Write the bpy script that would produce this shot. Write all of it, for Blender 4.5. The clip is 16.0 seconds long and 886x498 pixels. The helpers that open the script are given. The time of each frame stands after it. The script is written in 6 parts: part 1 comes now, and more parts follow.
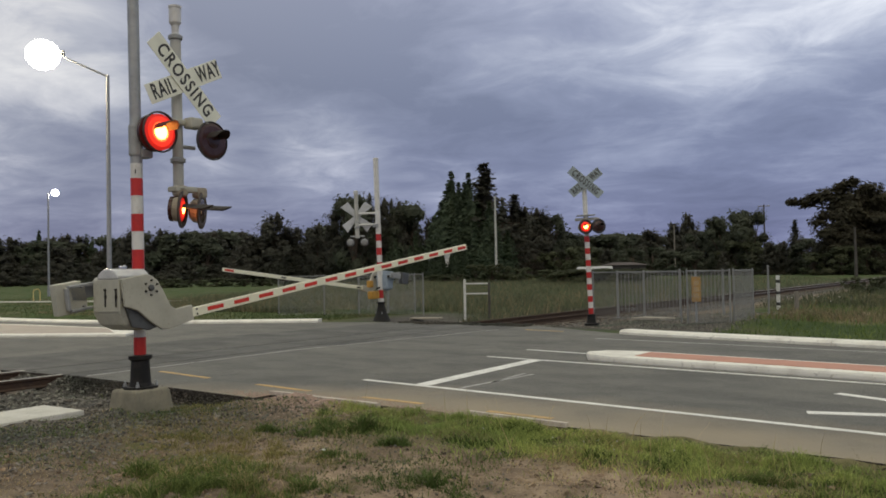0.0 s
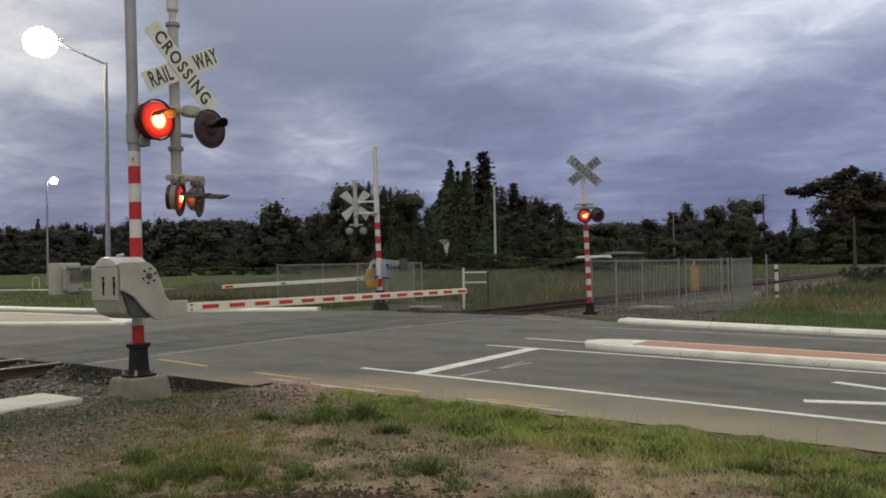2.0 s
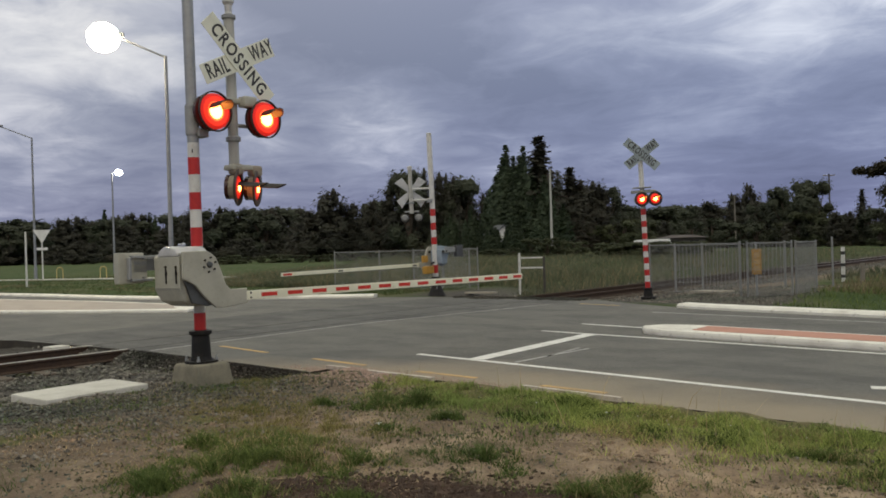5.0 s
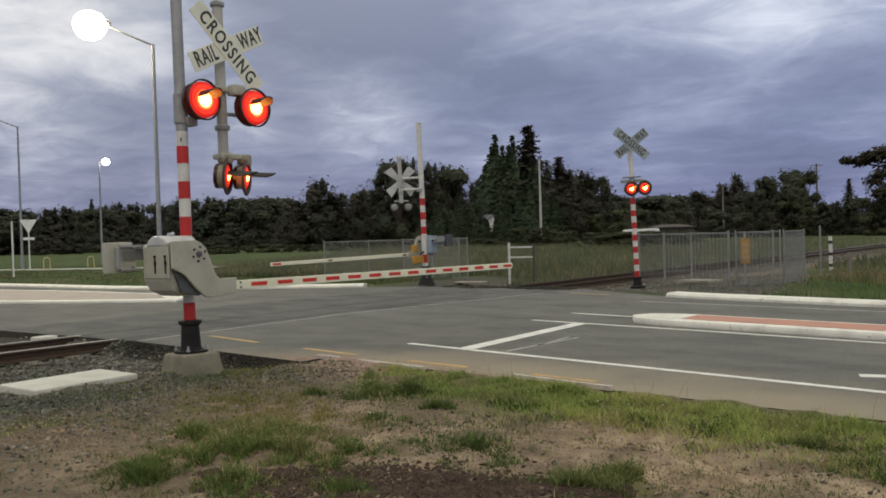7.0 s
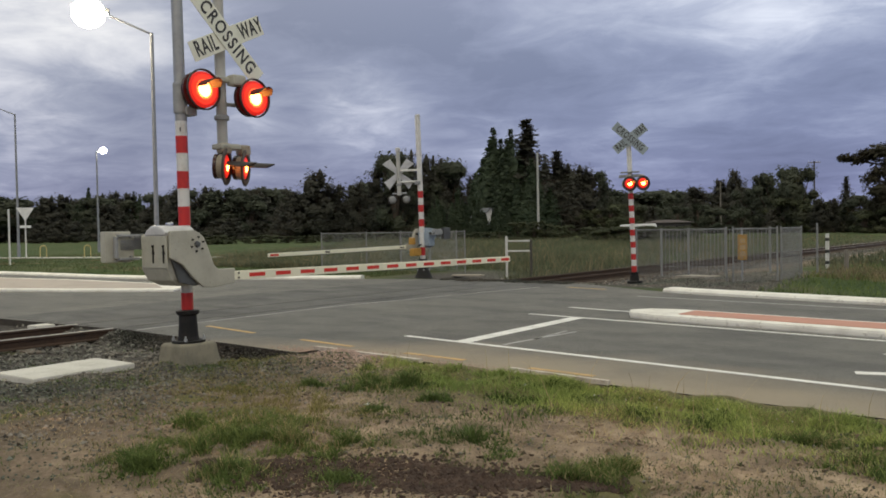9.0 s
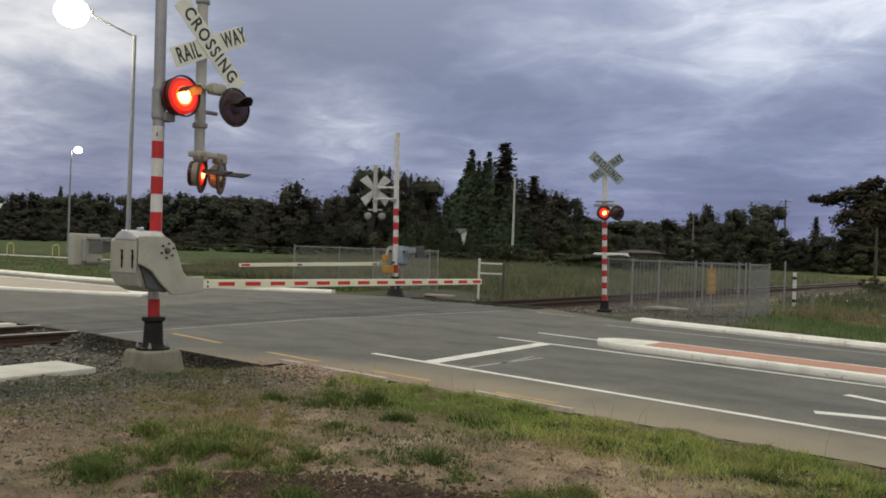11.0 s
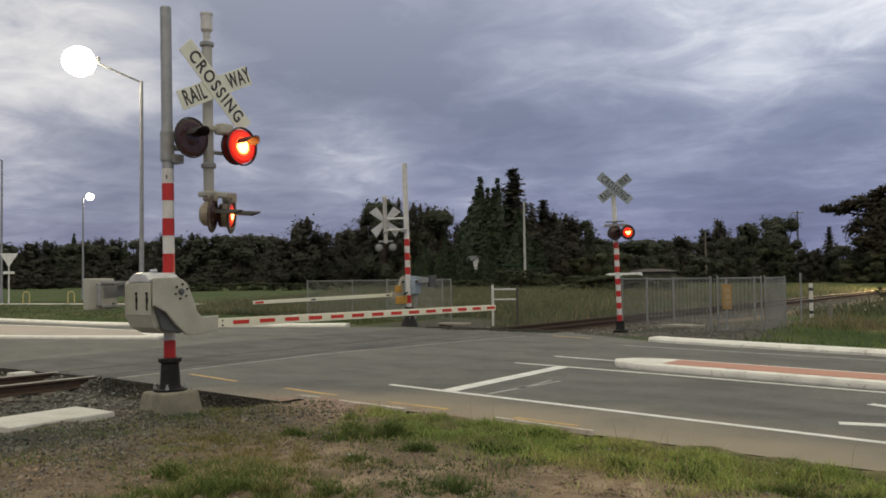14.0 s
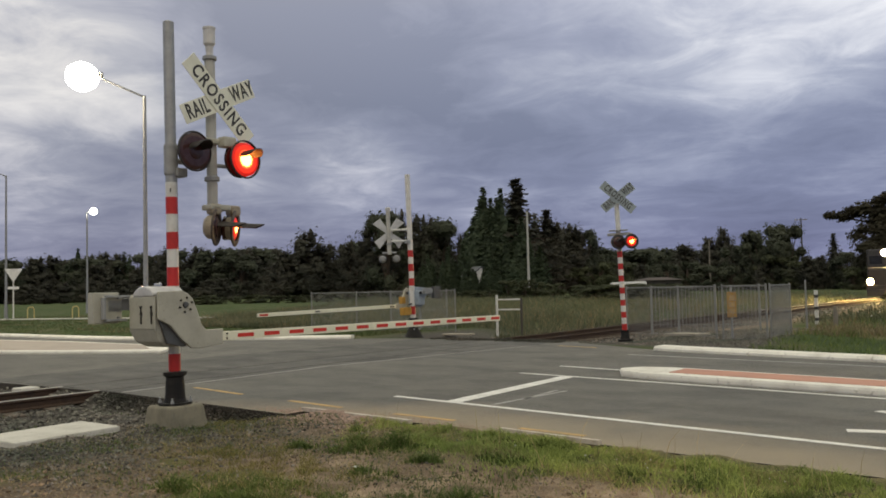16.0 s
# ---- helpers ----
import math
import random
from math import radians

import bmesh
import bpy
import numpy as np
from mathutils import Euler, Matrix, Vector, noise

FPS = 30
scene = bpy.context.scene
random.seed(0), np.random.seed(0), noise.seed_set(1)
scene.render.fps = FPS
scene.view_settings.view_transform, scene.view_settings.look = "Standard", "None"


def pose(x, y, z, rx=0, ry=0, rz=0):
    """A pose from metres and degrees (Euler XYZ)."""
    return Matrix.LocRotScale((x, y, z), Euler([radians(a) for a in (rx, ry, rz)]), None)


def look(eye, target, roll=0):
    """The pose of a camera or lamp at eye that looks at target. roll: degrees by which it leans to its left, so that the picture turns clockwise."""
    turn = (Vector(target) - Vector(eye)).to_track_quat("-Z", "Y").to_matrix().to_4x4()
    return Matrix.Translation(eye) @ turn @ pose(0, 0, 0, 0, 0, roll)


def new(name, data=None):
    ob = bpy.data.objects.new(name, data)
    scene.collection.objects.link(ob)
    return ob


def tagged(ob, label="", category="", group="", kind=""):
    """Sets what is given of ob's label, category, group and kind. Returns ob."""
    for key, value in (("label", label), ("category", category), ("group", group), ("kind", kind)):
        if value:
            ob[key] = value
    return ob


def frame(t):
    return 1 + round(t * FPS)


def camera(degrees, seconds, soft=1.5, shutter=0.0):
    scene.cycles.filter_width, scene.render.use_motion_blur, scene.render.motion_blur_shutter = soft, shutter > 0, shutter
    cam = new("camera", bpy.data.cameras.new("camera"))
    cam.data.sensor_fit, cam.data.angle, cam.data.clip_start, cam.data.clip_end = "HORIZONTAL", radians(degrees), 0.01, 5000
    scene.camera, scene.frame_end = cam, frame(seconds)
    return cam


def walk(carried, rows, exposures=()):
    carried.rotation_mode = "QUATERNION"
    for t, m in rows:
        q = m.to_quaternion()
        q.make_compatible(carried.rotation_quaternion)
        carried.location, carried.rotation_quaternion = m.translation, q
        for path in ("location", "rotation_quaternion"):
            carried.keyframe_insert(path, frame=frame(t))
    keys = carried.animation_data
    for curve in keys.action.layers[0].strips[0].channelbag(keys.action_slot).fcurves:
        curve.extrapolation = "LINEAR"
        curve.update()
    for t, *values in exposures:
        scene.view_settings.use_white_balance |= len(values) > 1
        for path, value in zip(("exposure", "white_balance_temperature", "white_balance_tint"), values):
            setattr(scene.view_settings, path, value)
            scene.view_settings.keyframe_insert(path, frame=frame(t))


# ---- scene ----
cam = camera(56.0, 16.0, soft=1.75)
EYE = 1.5
PATH = [
    (0.0, 91.54, 1.14, 36.16, -0.010, -0.011, -0.005), (0.5, 91.10, 1.16, 36.76, -0.003, -0.014, -0.014), (1.0, 91.81, 1.29, 36.71, -0.002, -0.007, -0.014),
    (1.5, 90.50, 1.20, 36.83, -0.001, -0.007, -0.021), (2.0, 90.77, 1.07, 36.11, 0.000, 0.000, -0.009), (2.5, 90.59, 1.62, 36.85, -0.003, 0.008, -0.011),
    (3.0, 91.39, 1.55, 36.99, 0.004, 0.003, -0.016), (3.5, 90.73, 1.41, 37.45, 0.002, 0.012, -0.008), (4.0, 91.13, 1.59, 38.15, 0.003, 0.016, 0.000),
    (4.5, 91.09, 1.77, 39.22, 0.012, 0.006, -0.018), (4.7, 90.09, 1.65, 39.90, 0.014, 0.013, -0.003), (6.8, 89.46, 1.63, 40.01, -0.008, -0.002, 0.001),
    (7.0, 89.15, 1.69, 39.22, -0.012, 0.014, -0.006), (7.5, 89.15, 1.14, 37.47, -0.031, 0.033, 0.007), (8.0, 90.03, 1.65, 37.20, -0.012, 0.014, 0.007),
    (8.5, 89.04, 1.56, 38.54, -0.010, 0.018, 0.005), (8.7, 88.79, 1.44, 38.84, -0.017, -0.001, -0.006), (10.8, 88.80, -2.66, 38.33, -0.032, 0.006, 0.020),
    (11.0, 89.97, -2.02, 37.26, 0.001, -0.001, 0.012), (11.5, 91.66, -0.56, 35.58, -0.011, -0.000, 0.014), (12.0, 91.78, -0.23, 35.80, -0.014, 0.013, 0.007),
    (12.5, 91.88, 1.20, 36.22, 0.000, 0.006, 0.004), (13.0, 91.96, 1.02, 36.74, 0.006, 0.004, 0.007), (13.5, 92.01, 0.72, 37.83, 0.011, -0.004, 0.005),
    (14.0, 91.93, 0.76, 38.13, 0.012, -0.004, 0.001), (14.5, 91.96, 0.22, 38.74, 0.009, -0.015, -0.003), (15.0, 92.06, 0.79, 39.20, 0.007, -0.009, 0.001),
    (15.5, 92.38, 1.73, 38.41, 0.014, -0.002, 0.009), (16.0, 92.68, 1.35, 38.39, 0.005, -0.004, -0.001),
]
walk(cam, [(t, pose(x, y, EYE + z, a, b, c)) for t, a, b, c, x, y, z in PATH],
     exposures=[(0.0, 0.05, 6400, 10), (4.5, 0.08, 6400, 10), (7.0, 0.16, 6400, 10), (7.5, 0.29, 6400, 10), (8.5, 0.25, 6400, 10),
                (11.0, 0.18, 6420, 10), (12.0, 0.0, 6440, 10), (12.5, 0.02, 6440, 10), (14.0, 0.08, 6620, 10), (16.0, 0.08, 6680, 10)])

# ---------------------------------------------------------------- light
SKY_SHIFT = 2.0


def make_world():
    world = bpy.data.worlds.new("dusk_sky")
    scene.world = world
    world.use_nodes = True
    nt = world.node_tree
    nt.nodes.clear()
    N, L = nt.nodes.new, nt.links.new
    out, bg = N("ShaderNodeOutputWorld"), N("ShaderNodeBackground")
    tc, sep = N("ShaderNodeTexCoord"), N("ShaderNodeSeparateXYZ")
    L(tc.outputs["Generated"], sep.inputs[0])

    def m(op, a, b=None, c=None):
        n = N("ShaderNodeMath")
        n.operation = op
        for i, v in enumerate((a, b, c)):
            if v is None:
                continue
            if isinstance(v, (int, float)):
                n.inputs[i].default_value = v
            else:
                L(v, n.inputs[i])
        return n.outputs[0]

    # long flat cloud banks, drawn out along the horizon
    def fbm(scale, detail, rough, dist=0.0, flat=3.0, shift=0.0):
        mp, n = N("ShaderNodeMapping"), N("ShaderNodeTexNoise")
        mp.inputs["Location"].default_value = (shift, 0.7 * shift, 0.3 * shift)
        mp.inputs["Rotation"].default_value = (radians(4), radians(-5), 0)
        mp.inputs["Scale"].default_value = (1, 1, flat)
        L(tc.outputs["Generated"], mp.inputs["Vector"])
        L(mp.outputs[0], n.inputs["Vector"])
        n.inputs["Scale"].default_value = scale
        n.inputs["Detail"].default_value = detail
        n.inputs["Roughness"].default_value = rough
        n.inputs["Distortion"].default_value = dist
        return n.outputs[0]

    # rolls of a flat cloud deck, which crowd together towards the horizon
    lift = m("ADD", m("MAXIMUM", sep.outputs[2], 0.0), 0.17)
    deck = N("ShaderNodeCombineXYZ")
    L(m("DIVIDE", sep.outputs[0], lift), deck.inputs[0]), L(m("DIVIDE", sep.outputs[1], lift), deck.inputs[1])

    def rolls(scale, detail, rough, turn, stretch, shift):
        mp, n = N("ShaderNodeMapping"), N("ShaderNodeTexNoise")
        mp.inputs["Location"].default_value = (shift, 0.4 * shift, 0)
        mp.inputs["Rotation"].default_value = (0, 0, radians(turn))
        mp.inputs["Scale"].default_value = (1, stretch, 1)
        L(deck.outputs[0], mp.inputs["Vector"]), L(mp.outputs[0], n.inputs["Vector"])
        n.inputs["Scale"].default_value, n.inputs["Detail"].default_value, n.inputs["Roughness"].default_value = scale, detail, rough
        n.inputs["Distortion"].default_value = 0.6
        return n.outputs[0]

    big, fine, wisps = fbm(2.4, 4, 0.48, 0.2, 2.6, SKY_SHIFT), rolls(0.80, 6, 0.53, -37, 1.25, 3.3), fbm(11, 7, 0.60, 0.5, 1.7, 4.1)
    puffs = rolls(3.0, 7, 0.62, -37, 1.15, 9.1)
    mix = m("ADD", m("ADD", m("MULTIPLY", big, 0.40), m("MULTIPLY", fine, 0.35)), m("ADD", m("MULTIPLY", puffs, 0.32), m("MULTIPLY", wisps, 0.06)))
    mix = m("SUBTRACT", mix, 0.065)

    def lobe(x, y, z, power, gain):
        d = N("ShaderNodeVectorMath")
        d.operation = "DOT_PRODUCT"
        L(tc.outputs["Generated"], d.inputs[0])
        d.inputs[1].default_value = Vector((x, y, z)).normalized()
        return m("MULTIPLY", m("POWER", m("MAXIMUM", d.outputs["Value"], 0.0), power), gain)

    # hand-placed brighter and darker parts of the sky; the west takes in lamp haze
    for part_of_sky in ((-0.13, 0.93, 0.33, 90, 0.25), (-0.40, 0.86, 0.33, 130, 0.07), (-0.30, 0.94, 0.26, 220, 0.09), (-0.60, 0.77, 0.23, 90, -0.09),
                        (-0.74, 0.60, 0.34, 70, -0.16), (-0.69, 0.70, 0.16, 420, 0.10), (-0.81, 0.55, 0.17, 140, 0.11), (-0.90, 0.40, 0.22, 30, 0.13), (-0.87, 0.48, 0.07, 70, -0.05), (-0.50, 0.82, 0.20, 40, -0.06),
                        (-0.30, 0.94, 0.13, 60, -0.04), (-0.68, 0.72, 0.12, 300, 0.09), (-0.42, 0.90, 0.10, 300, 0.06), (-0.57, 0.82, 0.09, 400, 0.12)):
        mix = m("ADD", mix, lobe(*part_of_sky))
    ramp = N("ShaderNodeValToRGB")
    L(mix, ramp.inputs[0])
    e = ramp.color_ramp.elements
    e[0].position, e[0].color = 0.38, (0.182, 0.206, 0.305, 1)
    e[1].position, e[1].color = 0.70, (0.68, 0.70, 0.77, 1)
    for p, c in ((0.48, (0.243, 0.270, 0.382, 1)), (0.57, (0.358, 0.388, 0.495, 1))):
        k = ramp.color_ramp.elements.new(p)
        k.color = c
    # the sheet thins towards the zenith and is deeper blue low down
    hi = N("ShaderNodeValToRGB")
    L(sep.outputs[2], hi.inputs[0])
    h = hi.color_ramp.elements
    h[0].position, h[0].color = 0.0, (0.57, 0.61, 0.83, 1)
    h[1].position, h[1].color = 0.95, (3.2, 2.95, 1.85, 1)
    for p, c in ((0.06, (0.70, 0.735, 0.93, 1)), (0.15, (0.87, 0.90, 1.01, 1)), (0.22, (1.10, 1.12, 1.15, 1)), (0.32, (1.52, 1.50, 1.42, 1)), (0.45, (2.2, 2.05, 1.45, 1))):
        k = hi.color_ramp.elements.new(p)
        k.color = c
    cloud = N("ShaderNodeMix")
    cloud.data_type, cloud.blend_type = "RGBA", "MULTIPLY"
    cloud.inputs["Factor"].default_value = 1.0
    L(ramp.outputs[0], cloud.inputs[6]), L(hi.outputs[0], cloud.inputs[7])
    # the street lamp's warm haze, put into the cloud colour towards the west
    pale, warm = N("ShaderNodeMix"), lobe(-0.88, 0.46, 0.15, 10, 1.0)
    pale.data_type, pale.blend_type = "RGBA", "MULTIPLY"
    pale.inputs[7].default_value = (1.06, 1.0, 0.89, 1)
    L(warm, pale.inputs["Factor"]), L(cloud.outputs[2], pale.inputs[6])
    sky = N("ShaderNodeTexSky")
    sky.sky_type, sky.sun_disc = "NISHITA", False
    sky.sun_elevation, sky.sun_rotation = radians(4), radians(150)
    dim = N("ShaderNodeMix")
    dim.data_type, dim.blend_type = "RGBA", "MULTIPLY"
    dim.inputs["Factor"].default_value = 1.0
    dim.inputs[7].default_value = (0.12, 0.12, 0.12, 1)
    L(sky.outputs[0], dim.inputs[6])
    both = N("ShaderNodeMix")
    both.data_type = "RGBA"
    both.inputs["Factor"].default_value = 0.93
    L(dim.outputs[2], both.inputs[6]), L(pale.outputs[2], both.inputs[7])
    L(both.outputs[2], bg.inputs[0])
    bg.inputs[1].default_value = 1.0
    L(bg.outputs[0], out.inputs[0])


make_world()
sun = new("sun", bpy.data.lights.new("sun", "SUN"))
sun.data.energy, sun.data.angle, sun.data.color = 0.7, radians(60), (1.0, 0.84, 0.56)
sun.matrix_world = look((20, -26, 40), (0, 0, 0))
scene.view_settings.exposure = 0.0


# ---------------------------------------------------------------- materials
def material(name, base, rough=0.7, metal=0.0, second=None, scale=6.0, amount=0.5, bump=0.0, bump_scale=60.0,
             third=None, third_scale=40.0, third_amount=0.35, spec=0.5, coords="Object"):
    """A surface with two colours mixed by large noise, a third by fine noise, and a fine relief."""
    mat = bpy.data.materials.new(name)
    mat.use_nodes = True
    nt = mat.node_tree
    N, L = nt.nodes.new, nt.links.new
    b = nt.nodes["Principled BSDF"]
    b.inputs["Roughness"].default_value = rough
    b.inputs["Metallic"].default_value = metal
    b.inputs["Specular IOR Level"].default_value = spec
    b.inputs["Base Color"].default_value = (*base, 1)
    tc = N("ShaderNodeTexCoord")

    def tex(s, d=5.0, r=0.6):
        n = N("ShaderNodeTexNoise")
        L(tc.outputs[coords], n.inputs["Vector"])
        n.inputs["Scale"].default_value, n.inputs["Detail"].default_value, n.inputs["Roughness"].default_value = s, d, r
        return n.outputs[0]

    def step(value, lo, hi):
        r = N("ShaderNodeMapRange")
        L(value, r.inputs[0])
        r.inputs[1].default_value, r.inputs[2].default_value = lo, hi
        return r.outputs[0]

    def blend(fac, a, c):
        n = N("ShaderNodeMix")
        n.data_type = "RGBA"
        L(fac, n.inputs["Factor"])
        if isinstance(a, tuple):
            n.inputs[6].default_value = (*a, 1)
        else:
            L(a, n.inputs[6])
        n.inputs[7].default_value = (*c, 1)
        return n.outputs[2]

    col = base
    if second:
        col = blend(step(tex(scale), 0.62 - 0.35 * amount, 0.72), col, second)
    if third:
        col = blend(step(tex(third_scale, 3, 0.7), 0.66 - 0.3 * third_amount, 0.75), col, third)
    if not isinstance(col, tuple):
        L(col, b.inputs["Base Color"])
    if bump:
        bp = N("ShaderNodeBump")
        bp.inputs["Strength"].default_value, bp.inputs["Distance"].default_value = bump, 0.01
        L(tex(bump_scale, 6, 0.65), bp.inputs["Height"])
        L(bp.outputs[0], b.inputs["Normal"])
    return mat


def glow(name, colour, strength):
    mat = bpy.data.materials.new(name)
    mat.use_nodes = True
    b = mat.node_tree.nodes["Principled BSDF"]
    b.inputs["Base Color"].default_value = (*[0.5 * c for c in colour], 1)
    b.inputs["Emission Color"].default_value = (*colour, 1)
    b.inputs["Emission Strength"].default_value = strength
    return mat


GALV = material("galvanised_steel", (0.36, 0.37, 0.38), 0.55, 0.5, (0.27, 0.28, 0.29), 5, 0.6, 0.15, 90, (0.2, 0.2, 0.2), 25, 0.2)
GALV_DULL = material("weathered_galvanised_steel", (0.33, 0.34, 0.35), 0.7, 0.2, (0.24, 0.25, 0.26), 7, 0.6, 0.15, 80)
WHITE_PAINT = material("white_pole_paint", (0.62, 0.62, 0.61), 0.45, 0, (0.47, 0.46, 0.43), 7, 0.4, 0.1, 60, (0.35, 0.33, 0.3), 30, 0.15)
RED_BAND = material("red_reflective_band", (0.47, 0.022, 0.020), 0.4, 0, (0.33, 0.018, 0.018), 8, 0.4, 0.08, 80)
CREAM_METAL = material("cream_painted_steel", (0.43, 0.42, 0.355), 0.5, 0, (0.35, 0.34, 0.285), 4, 0.5, 0.12, 50, (0.30, 0.28, 0.23), 22, 0.25)
CREAM_PALE = material("pale_grey_cast_alloy", (0.55, 0.55, 0.55), 0.5, 0.1, (0.42, 0.42, 0.43), 6, 0.5, 0.15, 60)
BLUE_GREY = material("blue_grey_painted_steel", (0.27, 0.33, 0.40), 0.5, 0, (0.2, 0.25, 0.3), 6, 0.5, 0.1, 60)
ORANGE_PAINT = material("orange_yellow_paint", (0.44, 0.235, 0.035), 0.55, 0, (0.31, 0.155, 0.027), 7, 0.4, 0.1, 60)
BLACK_IRON = material("black_cast_iron", (0.012, 0.0115, 0.012), 0.65, 0, (0.028, 0.025, 0.022), 9, 0.4, 0.3, 70, spec=0.25)
LAMP_BLACK = material("matt_black_lamp_paint", (0.022, 0.018, 0.018), 0.5, 0, (0.04, 0.034, 0.032), 9, 0.4, 0.1, 60)
BEIGE = material("beige_lamp_housing", (0.33, 0.285, 0.22), 0.55, 0, (0.22, 0.185, 0.14), 9, 0.4, 0.15, 60)
BOOM = material("boom_cream_reflective", (0.80, 0.785, 0.62), 0.5, 0, (0.69, 0.675, 0.52), 3, 0.5, 0.06, 60, (0.45, 0.42, 0.35), 25, 0.15)
BOOM_RED = material("boom_red_reflective", (0.62, 0.035, 0.02), 0.45, 0, (0.5, 0.03, 0.02), 6, 0.5)
SIGN_WHITE = material("sign_reflective_white", (0.77, 0.78, 0.67), 0.45, 0, (0.67, 0.68, 0.58), 4, 0.5, 0.05, 60)
SIGN_BACK = material("sign_back_white", (0.72, 0.72, 0.72), 0.5, 0, (0.58, 0.58, 0.58), 5, 0.5)
SIGN_BLACK = material("sign_black_lettering", (0.03, 0.03, 0.03), 0.5, 0, (0.045, 0.045, 0.045), 12, 0.4)
CONCRETE = material("plinth_concrete", (0.24, 0.22, 0.165), 0.9, 0, (0.15, 0.138, 0.105), 5, 0.6, 0.5, 40, (0.16, 0.15, 0.13), 30, 0.3)
CONCRETE_PALE = material("pale_slab_concrete", (0.60, 0.58, 0.53), 0.85, 0, (0.48, 0.46, 0.41), 4, 0.5, 0.4, 40, (0.32, 0.3, 0.26), 30, 0.2)
KERB = material("white_painted_kerb", (0.78, 0.76, 0.70), 0.75, 0, (0.60, 0.57, 0.52), 2.2, 0.5, 0.3, 30, (0.34, 0.31, 0.28), 12, 0.25)
ISLAND_RED = material("terracotta_island_top", (0.50, 0.255, 0.19), 0.85, 0, (0.42, 0.22, 0.17), 2, 0.5, 0.3, 60, (0.3, 0.2, 0.16), 20, 0.25)
ROAD_WHITE = material("road_marking_white", (0.76, 0.75, 0.72), 0.7, 0, (0.56, 0.55, 0.52), 3, 0.5, 0.3, 90, (0.25, 0.24, 0.23), 28, 0.3)
ROAD_WORN = material("worn_marking_white", (0.42, 0.41, 0.40), 0.8, 0, (0.26, 0.255, 0.25), 4, 0.6, 0.3, 90, (0.16, 0.155, 0.15), 28, 0.5)
ROAD_YELLOW = material("worn_yellow_marking", (0.55, 0.36, 0.14), 0.75, 0, (0.36, 0.26, 0.14), 3, 0.5, 0.3, 90, (0.18, 0.17, 0.15), 28, 0.35)
ASPHALT_DARK = material("dark_crossing_asphalt", (0.110, 0.107, 0.101), 0.85, 0, (0.150, 0.144, 0.132), 0.8, 0.6, 0.5, 120, (0.07, 0.07, 0.072), 50, 0.4)
RAIL_STEEL = material("polished_rail_head", (0.40, 0.37, 0.32), 0.42, 0.9, (0.32, 0.29, 0.25), 3, 0.5, 0.05, 40)
RAIL_RUST = material("rusty_rail_web", (0.058, 0.034, 0.022), 0.85, 0.1, (0.036, 0.024, 0.018), 6, 0.5, 0.4, 50, (0.10, 0.062, 0.038), 25, 0.3)
SLEEPER = material("weathered_sleeper", (0.12, 0.095, 0.075), 0.9, 0, (0.08, 0.065, 0.055), 6, 0.5, 0.5, 30)
ISLAND_DUSTY = material("dusty_pink_island_top", (0.40, 0.348, 0.308), 0.85, 0, (0.33, 0.285, 0.25), 2, 0.5, 0.3, 60)
RAIL_DULL = material("worn_rail_in_asphalt", (0.10, 0.095, 0.088), 0.6, 0.4, (0.07, 0.066, 0.06), 3, 0.5)
LAMP_WHITE = glow("street_lamp_glass", (1.0, 0.84, 0.52), 60.0)
LAMP_WHITE_FAR = glow("distant_street_lamp_glass", (1.0, 0.93, 0.75), 40.0)
LENS_RED = glow("lit_red_lens_and_glare", (1.0, 0.022, 0.010), 0.42)
LENS_WARM = glow("lit_lens_glare_ring", (1.0, 0.030, 0.010), 1.15)
LAMP_BROWN = material("dark_brown_lamp_paint", (0.055, 0.038, 0.033), 0.55, 0, (0.085, 0.062, 0.052), 9, 0.4, 0.1, 60)
LENS_MID = glow("lit_lens_centre", (1.0, 0.075, 0.018), 4.0)
LENS_CORE = glow("lit_lamp_filament", (1.0, 0.30, 0.055), 16.0)
HEADLIGHT = glow("headlight_glass", (1.0, 0.68, 0.25), 5500.0)
DITCH_LIGHT = glow("ditch_light_glass", (1.0, 0.68, 0.25), 2200.0)
SHADE_GLASS = material("dark_red_lens_cover", (0.045, 0.014, 0.012), 0.25, 0, (0.06, 0.03, 0.028), 14, 0.5)
GLASS_DARK = material("dark_window_glass", (0.02, 0.022, 0.025), 0.1, 0, (0.03, 0.03, 0.035), 4, 0.5)
CAR_WHITE = material("white_car_paint", (0.72, 0.73, 0.74), 0.3, 0, (0.65, 0.66, 0.67), 3, 0.4)
RUBBER = material("tyre_rubber", (0.02, 0.02, 0.02), 0.8, 0, (0.03, 0.03, 0.03), 8, 0.5)
BARK = material("tree_bark", (0.075, 0.055, 0.04), 0.9, 0, (0.05, 0.04, 0.03), 3, 0.5, 0.6, 12)
POLE_WOOD = material("weathered_timber_pole", (0.20, 0.18, 0.155), 0.85, 0, (0.14, 0.125, 0.11), 5, 0.5, 0.3, 30)
PALE_POLE = material("pale_concrete_pole", (0.42, 0.42, 0.40), 0.8, 0, (0.34, 0.34, 0.32), 3, 0.5, 0.2, 30)
LOCO_DARK = material("locomotive_dark_paint", (0.03, 0.03, 0.032), 0.5, 0, (0.045, 0.042, 0.04), 3, 0.5)


